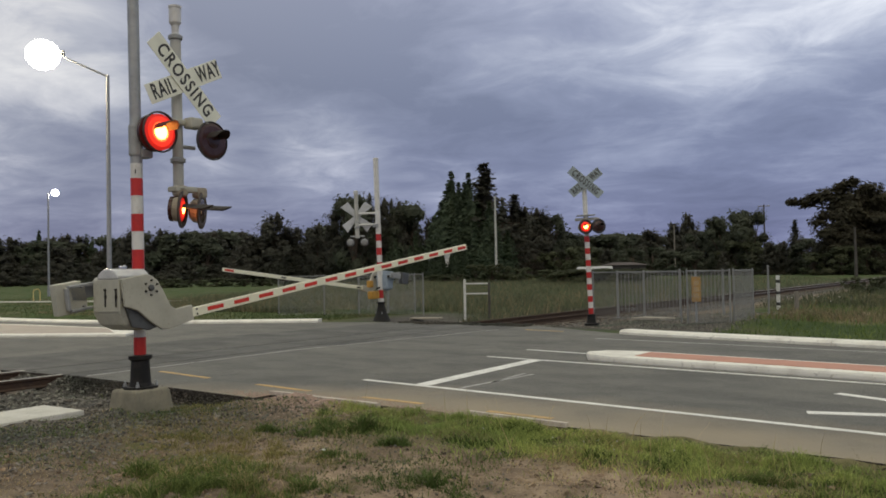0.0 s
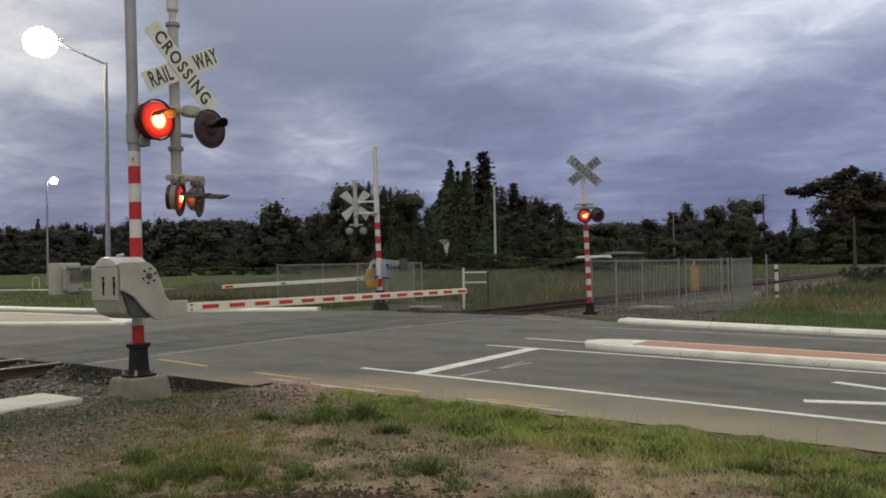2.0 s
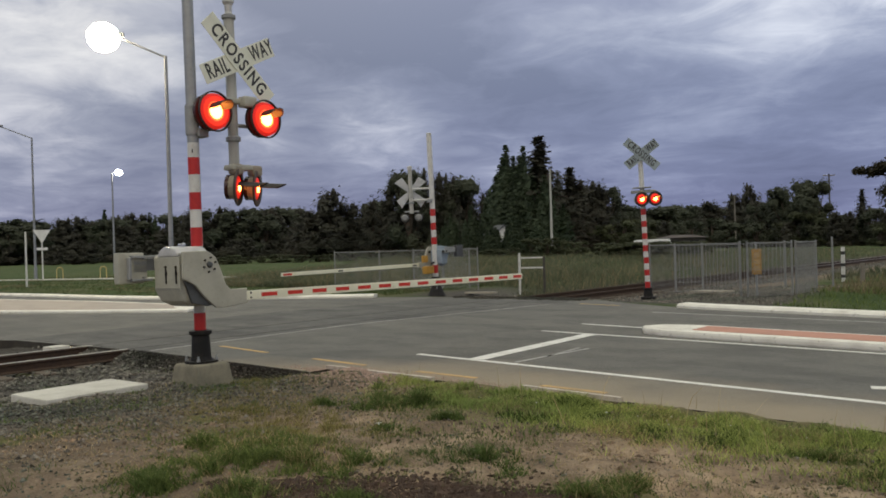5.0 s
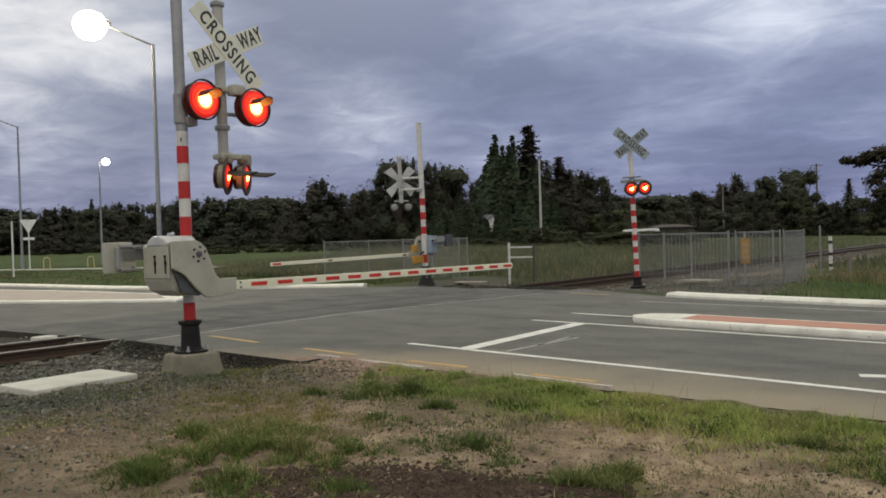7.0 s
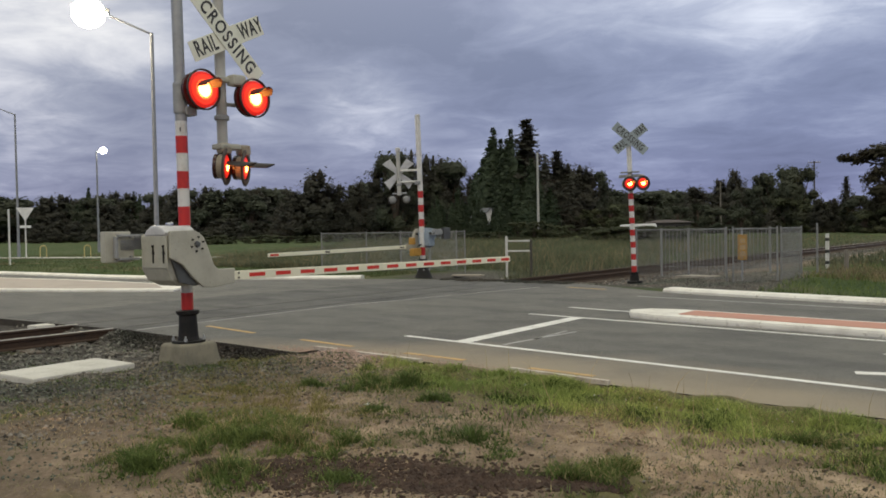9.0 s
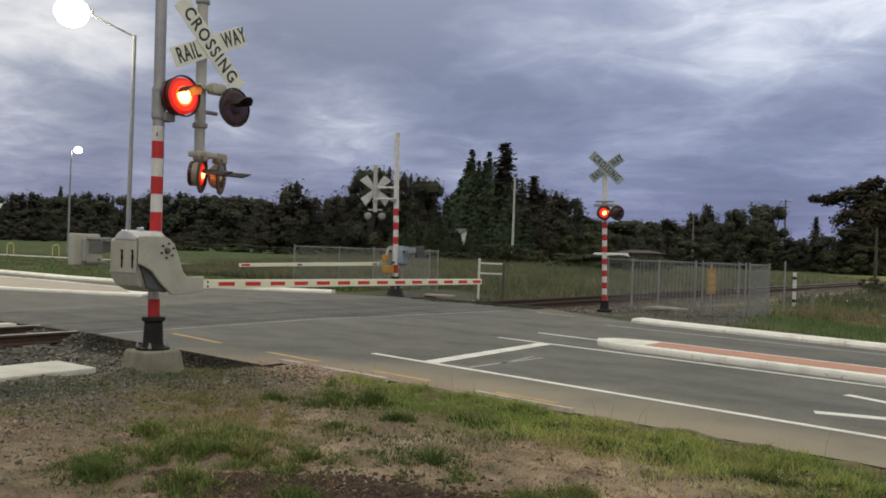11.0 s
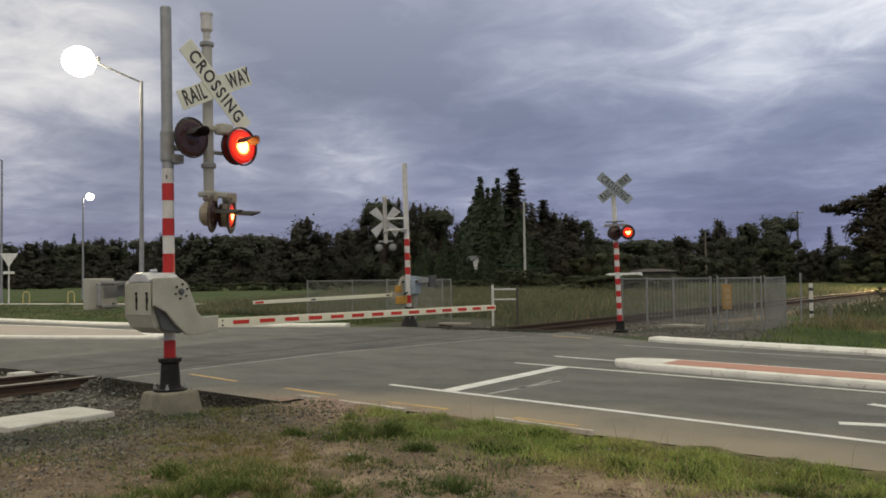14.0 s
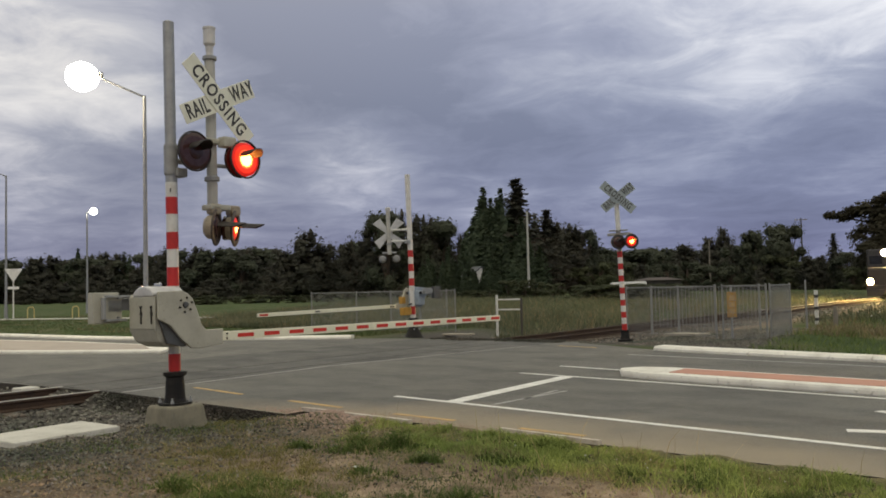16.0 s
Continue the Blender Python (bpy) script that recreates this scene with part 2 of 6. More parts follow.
def leaf_material(name, dark, light, thin=0.4):
    mat = bpy.data.materials.new(name)
    mat.use_nodes = True
    nt = mat.node_tree
    N, L = nt.nodes.new, nt.links.new
    b = nt.nodes["Principled BSDF"]
    b.inputs["Roughness"].default_value = 0.7
    b.inputs["Specular IOR Level"].default_value = 0.2
    g, mx, rg = N("ShaderNodeNewGeometry"), N("ShaderNodeMix"), N("ShaderNodeValToRGB")
    L(g.outputs["Random Per Island"], rg.inputs[0])
    e = rg.color_ramp.elements
    e[0].color, e[1].color = (*dark, 1), (*light, 1)
    oi = N("ShaderNodeObjectInfo")
    mx.data_type, mx.blend_type = "RGBA", "MULTIPLY"
    mx.inputs["Factor"].default_value = 0.45
    L(rg.outputs[0], mx.inputs[6])
    c = N("ShaderNodeValToRGB")
    L(oi.outputs["Random"], c.inputs[0])
    c.color_ramp.elements[0].color, c.color_ramp.elements[1].color = (0.5, 0.52, 0.5, 1), (1, 1, 1, 1)
    L(c.outputs[0], mx.inputs[7])
    # broad drifts of darker and paler growth
    tc, n, dr, mm = N("ShaderNodeTexCoord"), N("ShaderNodeTexNoise"), N("ShaderNodeValToRGB"), N("ShaderNodeMix")
    L(tc.outputs["Object"], n.inputs["Vector"])
    n.inputs["Scale"].default_value, n.inputs["Detail"].default_value = 0.45, 5
    L(n.outputs[0], dr.inputs[0])
    dr.color_ramp.elements[0].position, dr.color_ramp.elements[1].position = 0.36, 0.64
    dr.color_ramp.elements[0].color, dr.color_ramp.elements[1].color = (0.62, 0.72, 0.66, 1), (1.30, 1.18, 1.12, 1)
    mm.data_type, mm.blend_type = "RGBA", "MULTIPLY"
    mm.inputs["Factor"].default_value = 1.0
    L(mx.outputs[2], mm.inputs[6]), L(dr.outputs[0], mm.inputs[7])
    mx = mm
    L(mx.outputs[2], b.inputs["Base Color"])
    tr, both = N("ShaderNodeBsdfTranslucent"), N("ShaderNodeMixShader")
    both.inputs[0].default_value = thin
    L(mx.outputs[2], tr.inputs[0])
    L(b.outputs[0], both.inputs[1]), L(tr.outputs[0], both.inputs[2])
    L(both.outputs[0], nt.nodes["Material Output"].inputs[0])
    return mat


STONE = leaf_material("ballast_stone", (0.050, 0.046, 0.043), (0.30, 0.28, 0.255), 0.0)
PEBBLE = leaf_material("verge_pebble", (0.12, 0.105, 0.085), (0.31, 0.275, 0.23), 0.0)
CLOD = leaf_material("earth_clod", (0.060, 0.045, 0.034), (0.34, 0.26, 0.19), 0.0)
CONIFER_LEAF = leaf_material("dark_conifer_foliage", (0.096, 0.092, 0.080), (0.114, 0.109, 0.093))
BROAD_LEAF = leaf_material("dark_broadleaf_foliage", (0.085, 0.093, 0.070), (0.105, 0.115, 0.084))
POPLAR_LEAF = leaf_material("poplar_foliage", (0.078, 0.100, 0.067), (0.102, 0.132, 0.086))
# the brown cast stands for headlight glow on dark green needles
PINE_LEAF = leaf_material("old_pine_foliage", (0.062, 0.055, 0.041), (0.105, 0.094, 0.066))
SHRUB_LEAF = leaf_material("scrub_foliage", (0.078, 0.086, 0.052), (0.125, 0.134, 0.080))
GRASS_GREEN = leaf_material("green_verge_grass", (0.15, 0.205, 0.058), (0.52, 0.60, 0.20))
GRASS_TUFT = leaf_material("dark_tuft_grass", (0.062, 0.100, 0.031), (0.235, 0.305, 0.10))
WEED_LEAF = leaf_material("dark_weed_leaf", (0.046, 0.080, 0.024), (0.17, 0.235, 0.074))
GRASS_DRY = leaf_material("dry_straw_grass", (0.24, 0.195, 0.10), (0.56, 0.46, 0.27))
GRASS_OLIVE = leaf_material("yellowed_olive_growth", (0.13, 0.125, 0.045), (0.34, 0.31, 0.13))
GRASS_FIELD = leaf_material("long_field_grass", (0.082, 0.098, 0.064), (0.185, 0.196, 0.128))
SOIL_AND_SHADE = material("damp_soil_and_edge_shade", (0.035, 0.03, 0.025), 0.95, 0, (0.06, 0.05, 0.04), 4, 0.5, 0.6, 30)
FENCE_STEEL = material("dull_fence_steel", (0.25, 0.255, 0.26), 0.65, 0.3, (0.19, 0.195, 0.20), 6, 0.5)
# sign white turned grey for the dim light that this face gets
SIGN_SHADED = material("shaded_sign_face", (0.29, 0.345, 0.375), 0.55, 0, (0.23, 0.275, 0.30), 4, 0.5, 0.05, 60)
POLE_DARK = material("tarred_timber_pole", (0.075, 0.068, 0.062), 0.9, 0, (0.05, 0.046, 0.042), 5, 0.5, 0.3, 30)
EDGE_PALE = material("pale_worn_edging", (0.55, 0.49, 0.43), 0.85, 0, (0.36, 0.30, 0.25), 5, 0.6, 0.3, 60, (0.22, 0.18, 0.14), 20, 0.35)
PINK_GRIT = material("pinkish_grit", (0.44, 0.325, 0.27), 0.9, 0, (0.29, 0.205, 0.165), 9, 0.6)
GRASS_TURF = leaf_material("mown_turf_grass", (0.062, 0.090, 0.035), (0.135, 0.170, 0.068))
GRASS_STRAW = leaf_material("pale_straw_grass", (0.13, 0.11, 0.068), (0.34, 0.285, 0.18))
FENCE_POST = material("weathered_fence_post", (0.25, 0.255, 0.26), 0.7, 0.2, (0.19, 0.195, 0.2), 7, 0.6, 0.15, 80)
MULCH = material("dark_crumbled_soil", (0.050, 0.031, 0.023), 0.95, 0, (0.095, 0.060, 0.043), 7, 0.5, 0.4, 40)
ROOF_BROWN = material("brown_roof_tiles", (0.065, 0.046, 0.040), 0.8, 0, (0.045, 0.034, 0.03), 4, 0.5, 0.3, 20)
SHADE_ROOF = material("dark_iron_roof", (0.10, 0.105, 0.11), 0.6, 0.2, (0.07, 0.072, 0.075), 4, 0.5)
LAMP_POLE = material("grey_lamp_column", (0.28, 0.29, 0.32), 0.6, 0.3, (0.22, 0.228, 0.25), 4, 0.5, 0.1, 60)
CASTING_SHADE_GREY = material("oily_casting_and_shade_grey", (0.10, 0.105, 0.11), 0.5, 0.3, (0.06, 0.06, 0.062), 7, 0.5, 0.2, 50)
CHROME = material("bright_steel", (0.75, 0.74, 0.72), 0.25, 0.9, (0.6, 0.6, 0.6), 8, 0.5)
RUBBLE = leaf_material("dark_asphalt_crumbs", (0.025, 0.023, 0.021), (0.105, 0.095, 0.083), 0.0)
HOOP_YELLOW = material("faded_yellow_paint", (0.50, 0.40, 0.16), 0.6, 0, (0.42, 0.34, 0.16), 6, 0.5)
PATH_TAN = material("dusty_path_concrete", (0.36, 0.325, 0.265), 0.9, 0, (0.25, 0.225, 0.185), 4, 0.5, 0.3, 40)
CROSS_BACK = material("weathered_sign_back", (0.50, 0.515, 0.54), 0.55, 0, (0.38, 0.39, 0.41), 5, 0.5)
VERGE_STONE = leaf_material("verge_stone", (0.11, 0.10, 0.09), (0.27, 0.25, 0.225), 0.0)


# ---------------------------------------------------------------- mesh helpers
def mesh_object(name, bm, mat, smooth=False):
    me = bpy.data.meshes.new(name)
    bm.normal_update()
    bm.to_mesh(me)
    bm.free()
    for m in (mat if isinstance(mat, (list, tuple)) else [mat]):
        me.materials.append(m)
    if smooth:
        me.polygons.foreach_set("use_smooth", [True] * len(me.polygons))
    return new(name, me)


def part(name, bm, mat, parent=None, label="", smooth=False):
    ob = mesh_object(name, bm, mat, smooth)
    if parent is not None:
        ob.parent = parent
    return tagged(ob, label)


def thing(name, at, label, category, group="", kind="", turn=0.0):
    ob = new(name)
    ob.empty_display_size = 0.2
    ob.matrix_basis = pose(*at, 0, 0, turn)
    return tagged(ob, label, category, group, kind)


def bevel(bm, r, seg=2):
    if r > 0:
        bmesh.ops.bevel(bm, geom=bm.edges[:], offset=r, segments=seg, affect="EDGES", profile=0.6, clamp_overlap=True)
    return bm


def box(lo, hi, r=0.0, bm=None, m=None, seg=2):
    b = bmesh.new()
    bmesh.ops.create_cube(b, size=1.0)
    for v in b.verts:
        v.co = Vector([lo[i] + (v.co[i] + 0.5) * (hi[i] - lo[i]) for i in range(3)])
    bevel(b, r, seg)
    if m:
        b.transform(m)
    return joined(bm, b)


def joined(bm, b):
    if bm is None:
        return b
    me = bpy.data.meshes.new("tmp")
    b.to_mesh(me)
    b.free()
    bm.from_mesh(me)
    bpy.data.meshes.remove(me)
    return bm


def turned(profile, n=20, bm=None, m=None, cap=True):
    """A solid of revolution about z; profile: (radius, z) from the bottom."""
    b = bmesh.new()
    rings = [[b.verts.new((r * math.cos(2 * math.pi * k / n), r * math.sin(2 * math.pi * k / n), z)) for k in range(n)] for r, z in profile]
    for lo, hi in zip(rings, rings[1:]):
        for k in range(n):
            b.faces.new((lo[k], lo[(k + 1) % n], hi[(k + 1) % n], hi[k]))
    if cap:
        b.faces.new(rings[0][::-1])
        b.faces.new(rings[-1])
    if m:
        b.transform(m)
    return joined(bm, b)


def tube(a, c, r, n=10, r2=None, bm=None):
    a, c = Vector(a), Vector(c)
    q = (c - a).to_track_quat("Z", "Y").to_matrix().to_4x4()
    return turned([(r, 0), (r if r2 is None else r2, (c - a).length)], n, bm, Matrix.Translation(a) @ q)


def plate(points, depth, r=0.0, bm=None, m=None):
    """An outline in (u, v) raised by depth along z."""
    b = bmesh.new()
    lo = [b.verts.new((u, v, 0)) for u, v in points]
    hi = [b.verts.new((u, v, depth)) for u, v in points]
    n = len(points)
    b.faces.new(lo[::-1]), b.faces.new(hi)
    for k in range(n):
        b.faces.new((lo[k], lo[(k + 1) % n], hi[(k + 1) % n], hi[k]))
    bmesh.ops.recalc_face_normals(b, faces=b.faces[:])
    bevel(b, r)
    if m:
        b.transform(m)
    return joined(bm, b)


def sweep(path, profile, bm=None):
    """A profile of (offset to the left, z) swept along points of the plan."""
    b = bmesh.new()
    p = [Vector((x, y, 0)) for x, y in path]
    rings = []
    for i, q in enumerate(p):
        d = (p[min(i + 1, len(p) - 1)] - p[max(i - 1, 0)]).normalized()
        left = Vector((-d.y, d.x, 0))
        rings.append([b.verts.new(q + left * u + Vector((0, 0, z))) for u, z in profile])
    n = len(profile)
    for lo, hi in zip(rings, rings[1:]):
        for k in range(n):
            b.faces.new((lo[k], lo[(k + 1) % n], hi[(k + 1) % n], hi[k]))
    b.faces.new(rings[0]), b.faces.new(rings[-1][::-1])
    bmesh.ops.recalc_face_normals(b, faces=b.faces[:])
    return joined(bm, b)


def lettering(text, size, mat, parent, m, depth=0.003, spacing=1.0):
    cu = bpy.data.curves.new("lettering", "FONT")
    cu.body, cu.size, cu.align_x, cu.align_y, cu.extrude = text, size, "CENTER", "CENTER", depth
    cu.resolution_u = 3
    cu.offset = 0.0045
    cu.space_character = spacing
    tmp = new("lettering", cu)
    bpy.context.view_layer.update()
    me = bpy.data.meshes.new_from_object(tmp.evaluated_get(bpy.context.evaluated_depsgraph_get()))
    bpy.data.objects.remove(tmp)
    me.materials.clear()
    me.materials.append(mat)
    me.transform(m)
    ob = new("lettering", me)
    ob.parent = parent
    return tagged(ob, "black capital letters reading " + text)


AXIS_X = Matrix(((0, 0, 1, 0), (1, 0, 0, 0), (0, 1, 0, 0), (0, 0, 0, 1)))  # u, v, depth -> y, z, x


# ---------------------------------------------------------------- ground, road and track
RAILS = (-12.55, -13.69)


def smooth(a, b, x):
    t = min(1.0, max(0.0, (x - a) / (b - a)))
    return t * t * (3 - 2 * t)


def road_edge(x):
    """The near edge of the asphalt."""
    if x > -1.4:
        return 6.98 - 0.111 * (x + 1.4)
    if x > -7.9:
        return 6.98 - 0.037 * (x + 1.4)
    return 6.85 - 0.045 * (x + 7.95) if x > -12 else 7.03


def ground_height(x, y):
    n = noise.noise(Vector((x * 0.35, y * 0.35, 0.0)))
    fine = noise.noise(Vector((x * 1.7, y * 1.7, 3.0)))
    h = -0.03 + 0.012 * fine
    d = y - road_edge(x)
    near = 1 - smooth(-0.1, 0.25, d)
    h += near * (0.035 * n + 0.02 * fine)
    if near > 0 and -12 < x < 4:
        h += near * (0.022 * noise.noise(Vector((x * 4.3, y * 4.3, 17.0))) + 0.013 * noise.noise(Vector((x * 9.5, y * 9.5, 23.0))))
    h += 0.07 * math.exp(-((x + 9.1) ** 2 / 0.5 + (y - 4.4) ** 2 / 0.9))
    h += 0.040 * smooth(-0.6, -0.1, d) * near * smooth(-8.2, -7.4, x)
    track = smooth(-17.5, -16.0, x) * (1 - smooth(-11.2, -8.6, x))
    open_track = (1 - smooth(6.5, 7.0, y)) + smooth(19.6, 20.4, y)
    h -= 0.17 * track * open_track
    h -= 0.06 * smooth(-10.5, -9.0, x) * (1 - smooth(-8.4, -7.4, x)) * near
    h += 0.07 * math.exp(-((x + 7.35) ** 2 / 0.55 + (y - 6.70) ** 2 / 0.13)) + 0.03 * fine * near
    h -= 0.07 * smooth(-12.5, -11.5, x) * smooth(-7.9, -8.6, x) * smooth(6.2, 6.7, y) * smooth(7.4, 7.0, y)
    road = smooth(0.08, 0.3, d) * (1 - smooth(15.4, 17.5, y + 0.08 * max(-20, x)))
    h -= 0.14 * road
    bank = smooth(17.8, 21, y + 0.1 * x) * smooth(-9.0, -5.5, x)
    h += bank * (0.10 + 0.16 * noise.noise(Vector((x * 0.25, y * 0.25, 7.0))) + 0.05 * fine)
    left = smooth(-17, -20, x) * smooth(15.5, 19, y)
    h += left * 0.06
    return h


def ground_cover(x, y):
    """How much of the ground is bare dirt, gravel and green turf."""
    n = noise.noise(Vector((x * 0.8, y * 0.8, 11.0))) + 0.5 * noise.noise(Vector((x * 2.3, y * 2.3, 5.0)))
    strip = 6.95 - 0.055 * (x + 6.5)
    green = smooth(0.85, 0.25, abs(y - strip + 0.42 - 0.05 * (x + 6))) * smooth(-6.9, -5.6, x)
    spots = smooth(0.25, 0.6, n) * smooth(5.9, 5.4, y)
    dirt = smooth(-16, -9.5, x) * smooth(8, 7, y)
    dirt = max(dirt, smooth(24, 28, y) * smooth(90, 60, y) * smooth(-12.2, -11.4, x) * smooth(-7.6, -9.4, x + 0.8 * n))
    dirt = max(dirt, 0.75 * smooth(0.1, 0.5, n) * smooth(21, 24, y) * smooth(-8.5, -6.5, x) * smooth(60, 40, y))
    gravel = smooth(-6.6, -8.6, x + 0.5 * n) * smooth(9.0, 6.9, y) + smooth(-17.2, -15.6, x) * smooth(-9.8, -11.5, x)
    far_gravel = smooth(17.5, 18.6, y + 0.1 * x) * smooth(28, 22, y) * smooth(-19, -17.5, x) * smooth(-5.4, -6.6, x + 0.3 * n)
    return dirt, min(1.0, max(gravel, far_gravel)), min(1.0, green + 0.8 * spots)


def steps(stretches, limit):
    """Grid lines at even steps inside the given stretches, then ever wider out to the limit."""
    out = [stretches[0][0]]
    for lo, hi, step in stretches:
        n = max(1, round((hi - lo) / step))
        out += [lo + (hi - lo) * (k + 1) / n for k in range(n)]
    up, down, s, r = out[-1], out[0], stretches[-1][2], stretches[0][2]
    while up < limit or down > -limit:
        s, r = s * 1.3, r * 1.3
        up, down = up + s, down - r
        out.append(up)
        out.insert(0, down)
    return out


def ground_material():
    mat = bpy.data.materials.new("verge_earth_and_turf")
    mat.use_nodes = True
    nt = mat.node_tree
    N, L = nt.nodes.new, nt.links.new
    b = nt.nodes["Principled BSDF"]
    b.inputs["Roughness"].default_value = 0.95
    b.inputs["Specular IOR Level"].default_value = 0.15
    tc, at, sep = N("ShaderNodeTexCoord"), N("ShaderNodeAttribute"), N("ShaderNodeSeparateColor")
    at.attribute_name = "cover"
    L(at.outputs["Color"], sep.inputs[0])

    def tex(s, d=6, r=0.62):
        n = N("ShaderNodeTexNoise")
        L(tc.outputs["Object"], n.inputs["Vector"])
        n.inputs["Scale"].default_value, n.inputs["Detail"].default_value, n.inputs["Roughness"].default_value = s, d, r
        return n.outputs[0]

    def ramp(v, *stops):
        r = N("ShaderNodeValToRGB")
        L(v, r.inputs[0])
        e = r.color_ramp.elements
        e[0].position, e[0].color = stops[0][0], (*stops[0][1], 1)
        e[1].position, e[1].color = stops[-1][0], (*stops[-1][1], 1)
        for p, c in stops[1:-1]:
            e.new(p).color = (*c, 1)
        return r.outputs[0]

    def mix(f, a, c):
        n = N("ShaderNodeMix")
        n.data_type = "RGBA"
        L(f, n.inputs["Factor"]), L(a, n.inputs[6]), L(c, n.inputs[7])
        return n.outputs[2]

    turf = ramp(tex(0.35, 8, 0.7), (0.3, (0.040, 0.064, 0.022)), (0.48, (0.060, 0.088, 0.030)), (0.58, (0.092, 0.102, 0.046)), (0.7, (0.15, 0.135, 0.08)))
    dirt = ramp(tex(2.2, 9, 0.75), (0.28, (0.092, 0.068, 0.051)), (0.42, (0.250, 0.188, 0.141)), (0.53, (0.42, 0.325, 0.242)), (0.66, (0.62, 0.50, 0.38)))
    broad = ramp(tex(0.75, 5, 0.6), (0.36, (0.60, 0.56, 0.52)), (0.50, (1.12, 1.07, 1.02)), (0.62, (1.60, 1.50, 1.38)))
    tint = N("ShaderNodeMix")
    tint.data_type, tint.blend_type = "RGBA", "MULTIPLY"
    tint.inputs["Factor"].default_value = 1.0
    L(dirt, tint.inputs[6]), L(broad, tint.inputs[7])
    dirt = tint.outputs[2]
    place, grey = N("ShaderNodeSeparateXYZ"), N("ShaderNodeMapRange")
    L(tc.outputs["Object"], place.inputs[0]), L(place.outputs[0], grey.inputs[0])
    grey.inputs[1].default_value, grey.inputs[2].default_value, grey.inputs[3].default_value, grey.inputs[4].default_value = -4.0, -6.8, 0.0, 0.78
    dirt = mix(grey.outputs[0], dirt, ramp(tex(5.0, 9, 0.75), (0.32, (0.046, 0.039, 0.033)), (0.5, (0.144, 0.112, 0.086)), (0.68, (0.31, 0.25, 0.195))))
    stones = ramp(tex(42, 3, 0.7), (0.35, (0.04, 0.037, 0.034)), (0.52, (0.10, 0.092, 0.084)), (0.7, (0.19, 0.18, 0.16)))
    lush = ramp(tex(9), (0.3, (0.09, 0.10, 0.036)), (0.7, (0.19, 0.19, 0.07)))
    fine = tex(30, 7, 0.80)
    speck = ramp(fine, (0.3, (0.055, 0.045, 0.034)), (0.5, (0.17, 0.14, 0.105)), (0.72, (0.42, 0.36, 0.28)))
    half = N("ShaderNodeValue")
    half.outputs[0].default_value = 0.34
    col = mix(sep.outputs[0], turf, mix(half.outputs[0], dirt, speck))
    col = mix(sep.outputs[1], col, stones)
    col = mix(sep.outputs[2], col, lush)
    L(col, b.inputs["Base Color"])
    bp = N("ShaderNodeBump")
    bp.inputs["Strength"].default_value, bp.inputs["Distance"].default_value = 0.9, 0.034
    L(fine, bp.inputs["Height"])
    L(bp.outputs[0], b.inputs["Normal"])
    return mat


def build_ground():
    xs, ys = steps(((-30, -15, 0.5), (-15, -10, 0.14), (-10, 2, 0.055), (2, 14, 0.4)), 2600), steps(((-4, 2, 0.5), (2, 7.6, 0.055), (7.6, 17, 0.6), (17, 32, 0.4)), 2600)
    verts = [(x, y, ground_height(x, y)) for y in ys for x in xs]
    w = len(xs)
    faces = [(j * w + i, j * w + i + 1, (j + 1) * w + i + 1, (j + 1) * w + i) for j in range(len(ys) - 1) for i in range(w - 1)]
    me = bpy.data.meshes.new("ground")
    me.from_pydata(verts, [], faces)
    col = me.color_attributes.new("cover", "FLOAT_COLOR", "POINT")
    data = np.ones((len(verts), 4), dtype=np.float32)
    for k, v in enumerate(verts):
        data[k, :3] = ground_cover(v[0], v[1])
    col.data.foreach_set("color", data.ravel())
    me.materials.append(ground_material())
    me.polygons.foreach_set("use_smooth", [True] * len(me.polygons))
    tagged(new("ground", me), "rough dirt and grass verge running into open fields", "ground", kind="structure")


def streaks(mat, dark, amount, along=0.13, across=2.2, turn=-5):
    """Wheel polish and oil drawn out along the road, and blotches of older binder."""
    nt = mat.node_tree
    N, L = nt.nodes.new, nt.links.new
    b = nt.nodes["Principled BSDF"]
    col = b.inputs["Base Color"].links[0].from_socket
    tc = N("ShaderNodeTexCoord")
    for scale, detail, k, lo, hi, gain in (((along, across, 1), 5, 1.0, 0.46, 0.66, amount), ((1, 1, 1), 8, 1.7, 0.44, 0.68, 0.75 * amount), ((1, 1, 1), 4, 9.0, 0.5, 0.7, 0.5 * amount)):
        mp, n, r, mx = N("ShaderNodeMapping"), N("ShaderNodeTexNoise"), N("ShaderNodeMapRange"), N("ShaderNodeMix")
        mp.inputs["Rotation"].default_value = (0, 0, radians(-turn))
        mp.inputs["Scale"].default_value = scale
        L(tc.outputs["Object"], mp.inputs[0]), L(mp.outputs[0], n.inputs["Vector"])
        n.inputs["Scale"].default_value, n.inputs["Detail"].default_value, n.inputs["Roughness"].default_value = k, detail, 0.65
        L(n.outputs[0], r.inputs[0])
        r.inputs[1].default_value, r.inputs[2].default_value, r.inputs[3].default_value, r.inputs[4].default_value = lo, hi, 0.0, gain
        mx.data_type = "RGBA"
        L(r.outputs[0], mx.inputs["Factor"]), L(col, mx.inputs[6])
        mx.inputs[7].default_value = (*dark, 1)
        col = mx.outputs[2]
    L(col, b.inputs["Base Color"])


